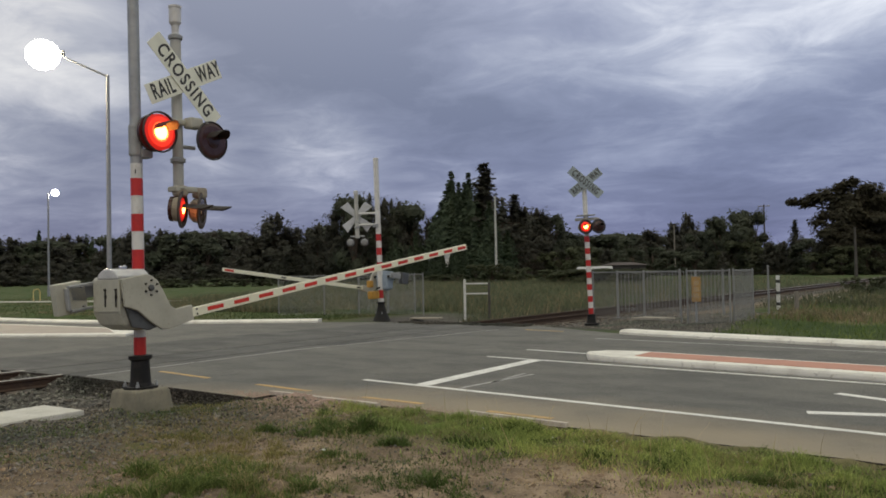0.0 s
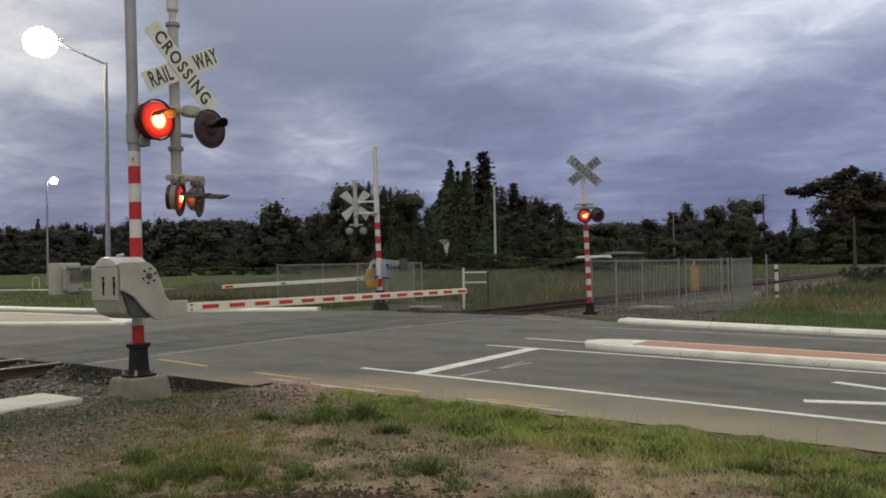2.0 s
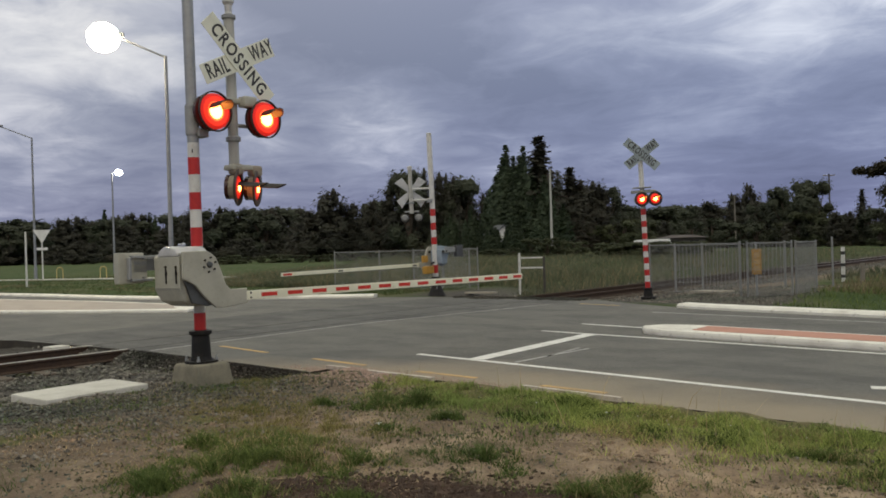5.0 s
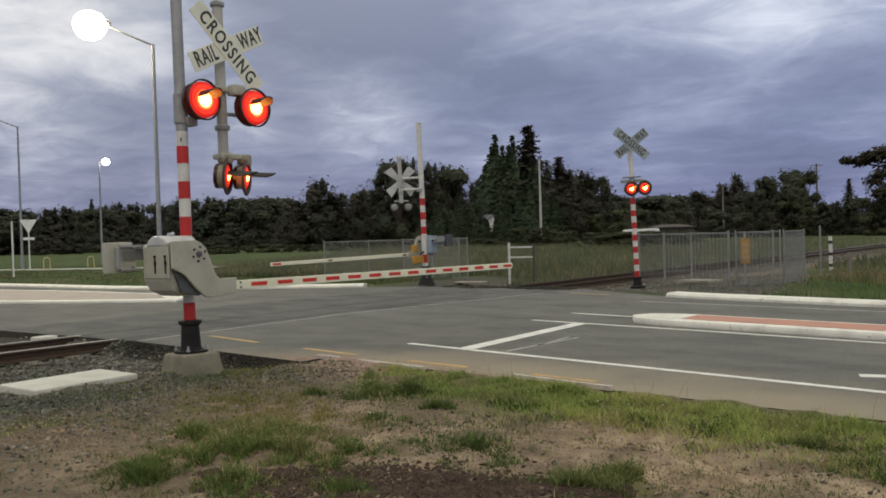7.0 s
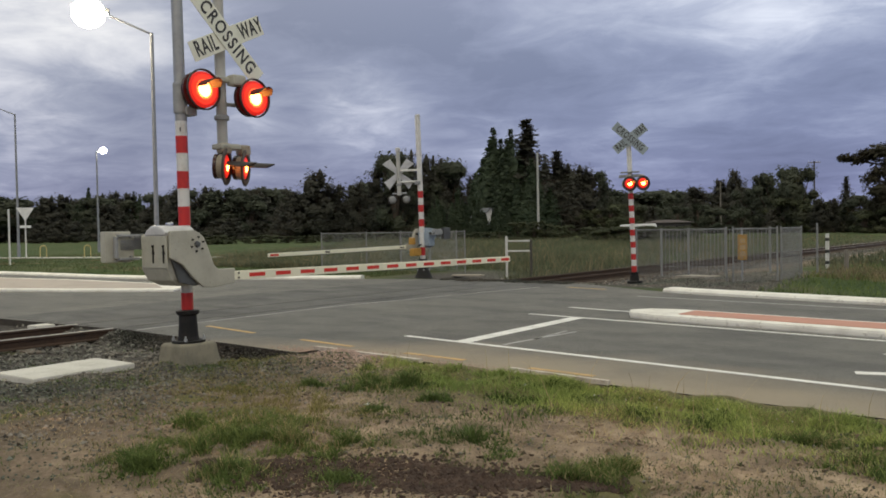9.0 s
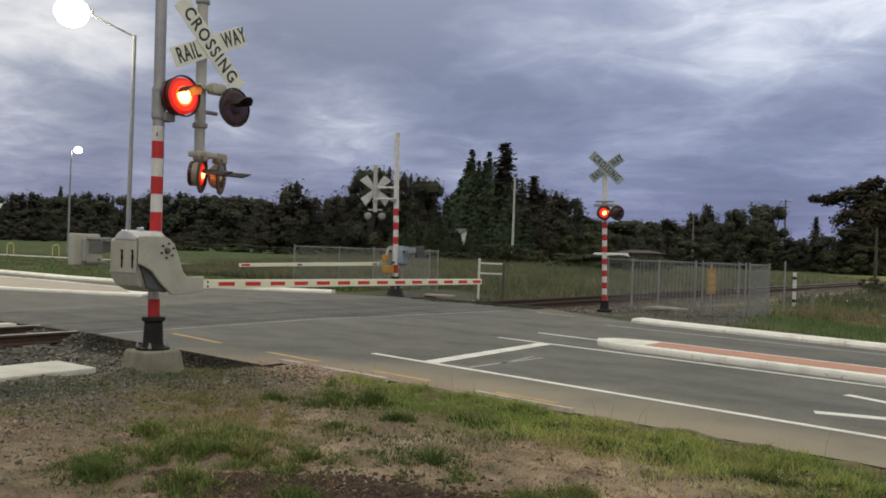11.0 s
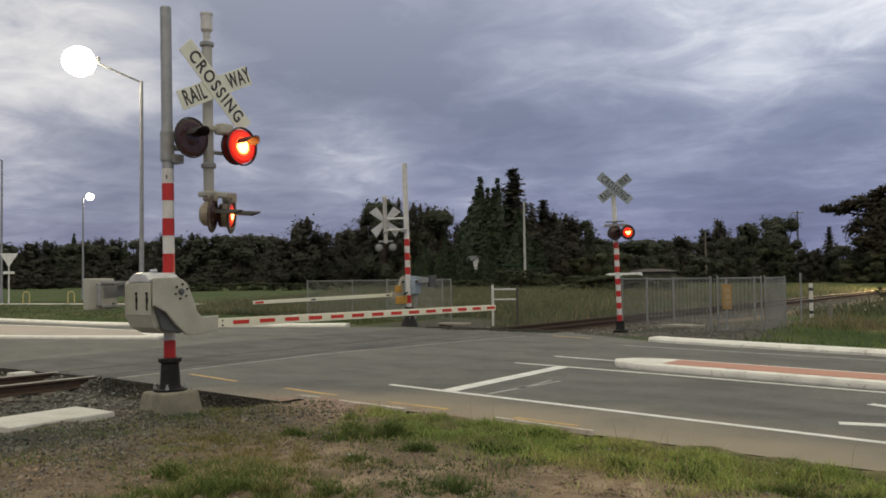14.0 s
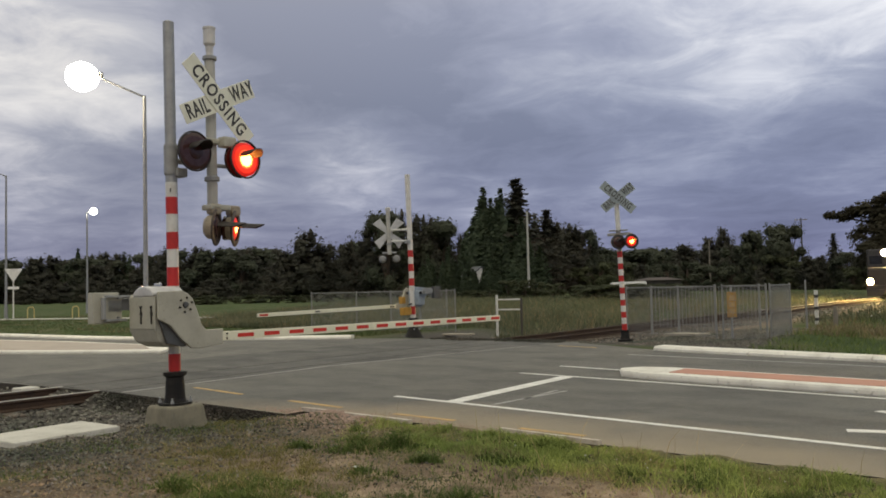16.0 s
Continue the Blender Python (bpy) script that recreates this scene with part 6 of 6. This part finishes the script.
tree("conifer", -33.2, 142, 20.2, 1.5)
tree("poplar", -32.9, 134, 12.4, 1.5)
tree("poplar", -33.9, 132, 9.0, 1.7)
tree("conifer", -31.2, 146, 15.0, 1.6)
tree("cedar", -30.5, 146, 13.6, 1.1)
tree("cedar", -29.5, 148, 13.0, 1.15)
tree("cedar", -31.8, 150, 13.0, 1.1)
tree("poplar", -32.0, 146, 13.8, 1.3)
tree("cedar", -33.9, 150, 12.5, 1.0)
tree("broad", -35.4, 150, 11.0, 1.0)
tree("broad", -32.2, 150, 12.0, 1.0)
tree("cedar", -30.0, 150, 12.4, 1.0)
tree("broad", -29.0, 150, 12.6, 1.0)
tree("conifer", -28.1, 155, 10.2, 1.2)
tree("broad", -26.8, 195, 8.4, 1.0)
tree("broad", -24.4, 198, 9.6, 1.1)
tree("cedar", -22.4, 188, 10.2, 1.2)
tree("cedar", -20.7, 172, 11.0, 1.1)
tree("cedar", -19.6, 170, 12.6, 0.9)
tree("broad", -18.2, 140, 9.2, 1.1)
tree("broad", -16.7, 150, 12.4, 0.8)
tree("broad", -17.4, 138, 10.6, 1.0)
tree("broad", -15.8, 145, 11.2, 0.66)
tree("broad", -16.2, 134, 8.2, 1.2)
tree("conifer", -13.2, 160, 9.6, 1.2)
tree("scrub", -14.2, 150, 4.6, 1.4)
tree("pine", -10.5, 122, 12.8, 1.05, turn=10.6)
tree("pine", -9.2, 128, 12.2, 1.1, turn=100)
tree("pine", -8.4, 126, 11.4, 1.0, turn=190)
tree("pine", -10.1, 120, 9.2, 1.1, turn=200)
tree("pine", -9.0, 122, 9.0, 1.1, turn=130)
tree("pine", -10.6, 126, 6.4, 0.8, turn=250)
tree("pine", -9.9, 118, 6.0, 1.3, turn=190)
tree("pine", -8.9, 120, 5.6, 1.2, turn=240)
tree("pine", -11.3, 130, 4.6, 0.9, turn=200)
tree("scrub", -10.6, 116, 4.0, 1.5)
tree("scrub", -9.2, 118, 4.2, 1.4)
tree("scrub", -12.2, 118, 3.2, 1.6)
tree("scrub", -32.8, 96, 2.6, 1.6)
tree("scrub", -32.0, 97, 2.2, 1.7)
tree("scrub", -33.9, 98, 2.4, 1.6)
tree("scrub", -30.8, 99, 2.0, 1.9)
for bb, dd, hh in ((-2.5, 62, 2.2), (-5.5, 58, 1.3), (-8.6, 46, 0.9), (-6.4, 40, 1.1), (-4.0, 45, 1.5), (-10.0, 47, 0.95), (-9.0, 43, 0.8), (-7.4, 49, 1.4)):
    tree("scrub", bb, dd, hh, 1.5)


def parked_van(at, turn):
    th = thing("van", at, "white van parked beyond the long grass", "van", turn=turn)
    side = [(-2.7, 0.40), (2.6, 0.40), (2.65, 1.05), (2.1, 1.35), (1.5, 2.15), (1.2, 2.30), (-2.5, 2.36), (-2.7, 1.9)]
    flat = Matrix.Rotation(radians(90), 4, "X")
    part("body", plate(side, 1.8, 0.07, m=Matrix.Translation((0, 0.9, 0)) @ flat), CAR_WHITE, th, "white painted body")
    for y in (0.912, -0.905):
        part("side_window", plate([(0.45, 1.40), (1.75, 1.40), (1.30, 2.05), (0.45, 2.05)], 0.012, m=Matrix.Translation((0, y, 0)) @ flat), GLASS_DARK, th)
    for x in (-1.7, 1.7):
        for y in (-0.82, 0.82):
            wheel = part("wheel", turned([(0.31, -0.1), (0.33, -0.06), (0.33, 0.06), (0.31, 0.1)], 18, m=Matrix.Translation((x, y, 0.33)) @ flat), RUBBER, th)
            part("rim", turned([(0.19, -0.105), (0.19, 0.105)], 14, m=Matrix.Translation((x, y, 0.33)) @ flat), GALV_DULL, wheel)


def bungalow(bearing, dist):
    """A low timber building under a brown hipped roof, its ground a little lower than the road."""
    a = radians(bearing)
    th = thing("house", (dist * math.sin(a), dist * math.cos(a), -0.55), "low brown timber house with a hipped roof beyond grass", "house", turn=-bearing + 12)
    part("wall", box((-2.5, 0.0, 0), (2.5, 5.0, 2.42), 0.0), POLE_DARK, th, "dark weatherboard wall")
    b = bmesh.new()
    eave = [b.verts.new(v) for v in ((-2.9, -0.4, 2.40), (2.9, -0.4, 2.40), (2.9, 5.4, 2.40), (-2.9, 5.4, 2.40))]
    ridge = [b.verts.new(v) for v in ((-1.3, 2.5, 2.78), (1.3, 2.5, 2.78))]
    for f in ((eave[0], eave[1], ridge[1], ridge[0]), (eave[1], eave[2], ridge[1]), (eave[2], eave[3], ridge[0], ridge[1]), (eave[3], eave[0], ridge[0]), (eave[3], eave[2], eave[1], eave[0])):
        b.faces.new(f)
    part("roof", b, ROOF_BROWN, th, "brown tiled hipped roof")
    for x in (-1.4, 1.1):
        window = part("window", box((x - 0.55, -0.04, 1.0), (x + 0.55, 0.02, 2.0), 0.0), GLASS_DARK, th)
        part("window_frame", box((x - 0.62, -0.06, 0.94), (x + 0.62, -0.045, 1.0), 0.0), SIGN_BACK, window)


belt(["scrub"], -60, -29, 118, 100, 1.25, 1.1, 34, 2.6, 0.15)
parked_van((-43.1, 87.6, -0.62), 206)
bungalow(-23.7, 112)
for bb, dd, hh in ((-28.7, 79, 1.6), (-28.0, 78, 1.5), (-27.3, 78, 1.60), (-26.8, 77, 1.63), (-26.3, 77, 1.60), (-25.8, 77, 1.64), (-25.3, 77, 1.60), (-24.8, 77, 1.63), (-24.3, 78, 1.62), (-23.7, 78, 1.62), (-23.0, 79, 1.6)):
    tree("scrub", bb, dd, hh, 2.6)


def small_house(bearing, dist):
    a = radians(bearing)
    th = thing("house", (dist * math.sin(a), dist * math.cos(a), 0), "small white gabled house half hidden by trees", "house", turn=-bearing + 20)
    part("wall", plate([(-1.3, 0), (1.3, 0), (1.3, 3.4), (0, 4.6), (-1.3, 3.4)], 5.0, m=Matrix.Translation((0, 5, 0)) @ Matrix.Rotation(radians(90), 4, "X")), SIGN_BACK, th, "white weatherboard wall")
    for s in (-1, 1):
        part("roof", plate([(0, 4.65), (s * 1.6, 3.2), (s * 1.6, 3.35), (0, 4.8)], 5.6, m=Matrix.Translation((0, 5.3, 0)) @ Matrix.Rotation(radians(90), 4, "X")), SHADE_ROOF, th, "dark grey iron roof")
    part("window", box((-0.5, -0.03, 1.0), (0.5, 0.02, 2.2), 0.0), GLASS_DARK, th)


small_house(-35.75, 131)
tree("poplar", -36.6, 128, 5.6, 1.4)
tree("poplar", -35.0, 127, 6.4, 1.4)


# ---------------------------------------------------------------- grass
def blades(name, count, place, height, width, mat, label, lie=1.0):
    rng = random.Random(count + len(name))
    verts, faces = [], []
    done = 0
    while done < count:
        p = place(rng)
        if p is None:
            continue
        done += 1
        h, w, a = height * p[2] * rng.uniform(0.5, 1.25), width * rng.uniform(0.7, 1.3), rng.uniform(0, 6.28)
        lean, b = rng.uniform(0.2, 1.3) * h * lie, rng.uniform(0, 6.28)
        z = ground_height(p[0], p[1]) - 0.01
        dx, dy = w * math.cos(a), w * math.sin(a)
        lx, ly = lean * math.cos(b), lean * math.sin(b)
        k = len(verts)
        verts += [(p[0] - dx, p[1] - dy, z), (p[0] + dx, p[1] + dy, z), (p[0] + dx * 0.7 + lx * 0.35, p[1] + dy * 0.7 + ly * 0.35, z + h * 0.6),
                  (p[0] - dx * 0.7 + lx * 0.35, p[1] - dy * 0.7 + ly * 0.35, z + h * 0.6), (p[0] + lx, p[1] + ly, z + h)]
        faces += [(k, k + 1, k + 2, k + 3), (k + 3, k + 2, k + 4)]
    me = bpy.data.meshes.new(name)
    me.from_pydata(verts, [], faces)
    me.materials.append(mat)
    tagged(new(name, me), label, "grass", kind="stuff")


def verge_strip(rng):
    x = rng.uniform(-6.7, 14.0) if rng.random() < 0.25 else -6.7 + 7.2 * rng.random()
    if x < -5.6 and rng.random() > smooth(-6.9, -5.6, x):
        return None
    y = 6.98 - 0.06 * (x + 6) - abs(rng.gauss(0, 0.50)) * smooth(-7.6, -5.5, x) - 0.02 + 0.06 * rng.random()
    n = noise.noise(Vector((x * 1.6, y * 2.2, 9.0))) + 0.5 * noise.noise(Vector((x * 5, y * 5, 2.0)))
    if n < rng.uniform(-0.5, 0.4):
        return None
    return x, y, 0.55 + 0.6 * max(0, n + 0.3)


def verge_clumps(rng):
    p = verge_strip(rng)
    return p if p and noise.noise(Vector((p[0] * 2.6, p[1] * 3.4, 61.0))) > rng.uniform(0.0, 0.3) else None


def verge_dry(rng):
    p = verge_strip(rng)
    return p if p and noise.noise(Vector((p[0] * 1.7, p[1] * 3.0, 67.0))) > rng.uniform(0.0, 0.4) else None


TUFTS = [(-5.01, 3.35, 0.30), (-4.91, 3.69, 0.38), (-4.66, 3.95, 0.32), (-4.41, 4.21, 0.16), (-5.75, 3.85, 0.14), (-5.71, 5.84, 0.22), (-5.58, 6.10, 0.15),
         (-6.26, 6.46, 0.07), (-4.76, 5.09, 0.10), (-4.73, 5.63, 0.09), (-3.62, 4.73, 0.24), (-3.74, 3.55, 0.13), (-5.42, 6.05, 0.11), (-5.91, 6.07, 0.13), (-6.18, 5.47, 0.08), (-5.30, 4.10, 0.28), (-2.55, 4.36, 0.22), (-2.47, 4.68, 0.12),
         (-1.66, 6.02, 0.10), (-1.16, 5.60, 0.20), (-4.99, 2.95, 0.20), (-4.42, 3.19, 0.22)]


def tufts(rng):
    x0, y0, r = rng.choice(TUFTS)
    if rng.random() > (r / 0.38) ** 1.3 + 0.12:
        return None
    a, q = rng.uniform(0, 6.28), rng.random() ** 0.8 * r * (1.5 + 1.1 * rng.random())
    x, y = x0 + q * math.cos(a) * 1.4, y0 + q * math.sin(a)
    if noise.noise(Vector((x * 3.5, y * 3.5, 51.0))) + 0.6 * noise.noise(Vector((x * 9, y * 9, 5.0))) < rng.uniform(-0.35, 0.3) + 0.25 * q / r - 0.2 or y > 6.95:
        return None
    clump = noise.noise(Vector((x * 6.0, y * 6.0, 77.0)))
    if clump < rng.uniform(-0.45, 0.15):
        return None
    return x, y, max(0.3, 1.10 - 0.35 * q / r) * (0.45 + 0.6 * rng.random() + 0.7 * max(0.0, clump))


def tuft_dry(rng):
    p = tufts(rng)
    return p if p and noise.noise(Vector((p[0] * 2.3, p[1] * 2.3, 71.0))) > rng.uniform(-0.15, 0.3) else None


def thin_growth(rng):
    x0, y0, r = rng.choice(((-8.2, 6.23, 0.28), (-6.61, 4.83, 0.42), (-6.3, 5.05, 0.40), (-5.34, 4.81, 0.30), (-5.36, 4.34, 0.45), (-7.4, 5.5, 0.5)))
    x, y = x0 + rng.gauss(0, r) * 1.3, y0 + rng.gauss(0, 0.6 * r)
    return (x, y, 0.5 + 0.8 * rng.random()) if y < 6.7 and noise.noise(Vector((x * 5, y * 5, 83.0))) > rng.uniform(-0.3, 0.3) else None


def sparse(rng):
    x, y = rng.uniform(-9.2, 2.0), rng.uniform(1.8, 6.9)
    n = noise.noise(Vector((x * 1.1, y * 1.1, 20.0)))
    if n < rng.uniform(-0.25, 0.4):
        return None
    return x, y, 0.4 + 0.5 * rng.random()


def sprigs(rng):
    x, y = rng.uniform(-9.0, 2.5), rng.uniform(1.8, 6.9)
    n = noise.noise(Vector((x * 0.9, y * 0.9, 40.0))) + 0.6 * noise.noise(Vector((x * 3.1, y * 3.1, 41.0)))
    if n < rng.uniform(0.0, 0.45):
        return None
    return x, y, 0.6 + 0.7 * rng.random()


def far_bank(rng):
    x, y = rng.uniform(-6.6, 16), 16.9 + 26 * rng.random() ** 1.5
    if y < 17.3 - 0.11 * (x + 3) or (x < -6.2 and y < 27) or (x < -8.6):
        return None
    return x, y, 0.5 + 0.8 * max(0, noise.noise(Vector((x * 0.4, y * 0.4, 1.0))) + 0.4)


def long_field(rng):
    y = 22 + 70 * rng.random() ** 1.6
    x = -14.9 - (2 + 0.75 * y) * rng.random()
    if x > -23 and y < 24.5 and x < -15.5:
        return None
    return x, y, 0.55 + 0.9 * max(0, noise.noise(Vector((x * 0.15, y * 0.15, 4.0))) + 0.35)


def right_field(rng):
    y = 30 + 60 * rng.random() ** 1.3
    x = -11.2 + 14 * rng.random()
    if x < -8.9 + 0.9 * noise.noise(Vector((x * 0.5, y * 0.5, 3.0))) and y < 80:
        return None
    return x, y, 0.5 + 0.9 * max(0, noise.noise(Vector((x * 0.2, y * 0.2, 8.0))) + 0.3)


def left_turf(rng):
    x = -18.6 - 46 * rng.random() ** 1.4
    y0 = 15.9 + max(0, (x + 24.4) * 0.5) if x > -24.4 else 15.9
    return x, y0 + 0.6 + 16 * rng.random() ** 1.5, 0.8


def dry_turf(rng):
    p = left_turf(rng)
    return p if noise.noise(Vector((p[0] * 0.16, p[1] * 0.5, 47.0))) > rng.uniform(0.05, 0.35) else None


def ballast_weeds(rng):
    x, y = rng.uniform(-11.5, -8.0), rng.uniform(3.0, 7.0)
    n = noise.noise(Vector((x * 1.3, y * 1.3, 30.0)))
    return (x, y, 0.5 + rng.random() * 0.5) if n > 0.2 else None


blades("verge_grass", 30000, verge_strip, 0.092, 0.0032, GRASS_GREEN, "green tufted grass along the road edge")
blades("grass_tufts", 15000, tufts, 0.115, 0.0035, GRASS_TUFT, "green grass tufts on the dirt")
blades("weed_leaves", 11000, tufts, 0.058, 0.0075, WEED_LEAF, "low dark broad-leaved weeds in the tufts", 1.3)
blades("verge_weeds", 12000, verge_clumps, 0.062, 0.0065, WEED_LEAF, "dark broad-leaved weeds through the verge grass", 1.2)
blades("tuft_straw", 3600, tuft_dry, 0.10, 0.003, GRASS_DRY, "dry yellowed stalks through the grass tufts")
blades("thin_growth", 6500, thin_growth, 0.055, 0.0035, GRASS_OLIVE, "thin olive growth on the stony dirt", 1.2)
blades("verge_straw", 7000, verge_dry, 0.085, 0.003, GRASS_DRY, "dry straw-coloured grass through the verge")
blades("green_sprigs", 15000, sprigs, 0.05, 0.003, GRASS_TUFT, "thin green grass on the dirt verge")
blades("sparse_grass", 22000, sparse, 0.05, 0.0028, GRASS_DRY, "thin dry grass on the dirt verge", 1.4)
blades("bank_grass", 26000, far_bank, 0.17, 0.008, GRASS_TUFT, "rough grass on the bank beyond the road")
blades("field_grass", 42000, long_field, 0.50, 0.012, GRASS_FIELD, "long pale field grass beside the track")
def straw_bank(rng):
    x, y = rng.uniform(-7.2, 10), 21.5 + 24 * rng.random() ** 1.4
    n = noise.noise(Vector((x * 0.35, y * 0.35, 14.0)))
    return (x, y, 0.6 + 0.6 * rng.random()) if n > rng.uniform(-0.2, 0.3) and (x > -6.2 or y > 27) else None


def litter(rng):
    x, y = rng.uniform(-9.0, 2.0), rng.uniform(1.9, 6.8)
    n = noise.noise(Vector((x * 0.9, y * 0.9, 60.0)))
    return (x, y, 0.6 + rng.random()) if n > rng.uniform(-0.4, 0.3) else None


def stalks(rng):
    x = rng.uniform(-6.5, 2.0)
    return x, 6.9 - 0.06 * (x + 6) - abs(rng.gauss(0, 0.4)), 0.7 + 0.6 * rng.random()


def white_blooms(rng):
    x, y = rng.choice(((-8.6, 39.5), (-6.6, 31.5), (-5.6, 31.0), (-9.0, 36.5)))
    x, y = x + rng.gauss(0, 0.25), y + rng.gauss(0, 0.3)
    return x, y, ground_height(x, y) + rng.uniform(0.15, 0.4)


stones_mesh("white_blooms", 18, white_blooms, 0.024, SIGN_BACK, "small white flowers in the rough grass", "flowers")
blades("straw_bank_grass", 14000, straw_bank, 0.26, 0.009, GRASS_STRAW, "straw-coloured seeding grass on the bank")
blades("straw_litter", 16000, litter, 0.014, 0.0025, GRASS_DRY, "dead straw lying on the dirt verge", 5.0)
blades("seed_stalks", 110, stalks, 0.30, 0.0025, GRASS_DRY, "thin seeding grass stalks in the verge", 0.5)
blades("field_straw", 12000, long_field, 0.52, 0.010, GRASS_STRAW, "seeding straw-coloured grass through the field")
blades("track_grass", 16000, right_field, 0.40, 0.012, GRASS_FIELD, "rough grass along the railway")
blades("turf_grass", 22000, left_turf, 0.11, 0.012, GRASS_TURF, "mown green turf beyond the kerb")
blades("turf_straw", 6000, dry_turf, 0.13, 0.012, GRASS_STRAW, "dry seeding patches in the turf")
blades("ballast_weeds", 1200, ballast_weeds, 0.08, 0.004, GRASS_TUFT, "small weeds in the gravel")


# ---------------------------------------------------------------- the train
def build_train():
    th = thing("locomotive", (-13.12, 71, 0), "dark diesel locomotive with bright headlights", "locomotive")
    part("cab", box((-1.3, 0.5, 0.9), (1.3, 3.2, 3.7), 0.12), LOCO_DARK, th, "dark cab")
    part("nose", box((-1.2, 0.0, 0.85), (1.2, 0.8, 2.3), 0.15), LOCO_DARK, th, "dark low nose")
    part("long_hood", box((-1.1, 3.0, 0.9), (1.1, 14.0, 3.4), 0.12), LOCO_DARK, th, "dark engine hood")
    part("underframe", box((-1.25, -0.2, 0.55), (1.25, 14.4, 0.95), 0.05), LOCO_DARK, th)
    part("pilot", plate([(-1.2, 0.12), (1.2, 0.12), (1.25, 0.6), (-1.25, 0.6)], 0.2, 0.03, m=Matrix.Translation((0, -0.1, 0)) @ Matrix.Rotation(radians(90), 4, "X")), LOCO_DARK, th)
    for x in (-0.65, 0.65):
        part("cab_window", box((x - 0.45, 0.485, 2.55), (x + 0.45, 0.50, 3.2), 0.0), GLASS_DARK, th)
    for y in (2.2, 4.0, 10.5, 12.3):
        for x in (-0.62, 0.56):
            part("wheel", turned([(0.42, 0), (0.45, 0.02), (0.45, 0.1), (0.40, 0.13)], 20, m=Matrix.Translation((x, y, 0.46)) @ Matrix.Rotation(radians(90), 4, "Y")), RAIL_RUST, th)
    face = Matrix.Rotation(radians(90), 4, "X")
    # glasses larger than life, to show some of the headlights' bloom
    for x, z, y in ((0.0, 3.42, 0.46), (-0.98, 1.22, -0.05), (0.98, 1.22, -0.05)):
        case = part("headlight", turned([(0.25, -0.1), (0.25, 0.07), (0.23, 0.07), (0.22, 0.0)], 16, m=Matrix.Translation((x, y, z)) @ face, cap=False), LOCO_DARK, th, "round headlight case")
        part("headlight_glass", turned([(0.225, 0.0), (0.15, 0.02), (0.02, 0.03)], 16, m=Matrix.Translation((x, y, z)) @ face), HEADLIGHT if z > 3 else DITCH_LIGHT, case, "glowing headlight glass enlarged for its glare")
    return th


TRAIN = build_train()


# ---------------------------------------------------------------- what moves
def motions():
    # booms come down in the first two seconds
    near = ((0.0, 8.0), (0.25, 5.8), (0.5, 3.7), (0.75, 2.9), (1.0, 1.8), (1.25, 1.1), (1.5, 0.5), (1.75, -0.1), (2.0, -0.75), (2.4, -0.55), (3.0, -0.65), (16.0, -0.65))
    far = ((0.0, 7.3), (0.25, 5.9), (0.5, 4.3), (0.75, 3.3), (1.0, 2.3), (1.25, 1.2), (1.5, 0.3), (1.75, 0.0), (2.0, 0.1), (3.0, 0.0), (16.0, 0.0))
    for (boom, piv), rows in zip(BOOMS, (near, far)):
        walk(boom, [(t, pose(*piv, a, 0, 0)) for t, a in rows])
    # the lamps wink in turn: the added dark cover slides ten centimetres in and out
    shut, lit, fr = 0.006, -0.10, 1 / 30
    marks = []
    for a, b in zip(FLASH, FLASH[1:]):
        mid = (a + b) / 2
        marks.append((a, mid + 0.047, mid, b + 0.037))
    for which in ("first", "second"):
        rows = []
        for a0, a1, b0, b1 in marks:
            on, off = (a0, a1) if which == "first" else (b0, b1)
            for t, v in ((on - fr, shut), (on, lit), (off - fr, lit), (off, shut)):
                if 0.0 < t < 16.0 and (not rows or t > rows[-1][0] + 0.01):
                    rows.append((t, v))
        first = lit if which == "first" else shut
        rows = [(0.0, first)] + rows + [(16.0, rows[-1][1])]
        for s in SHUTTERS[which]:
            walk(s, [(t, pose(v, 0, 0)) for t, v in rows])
    # the train rolls up at about ten metres a second
    walk(TRAIN, [(t, pose(-13.12, 71.0 + 10.0 * (16.0 - t), 0)) for t in (0.0, 4.0, 8.0, 12.0, 14.0, 16.0)])


motions()
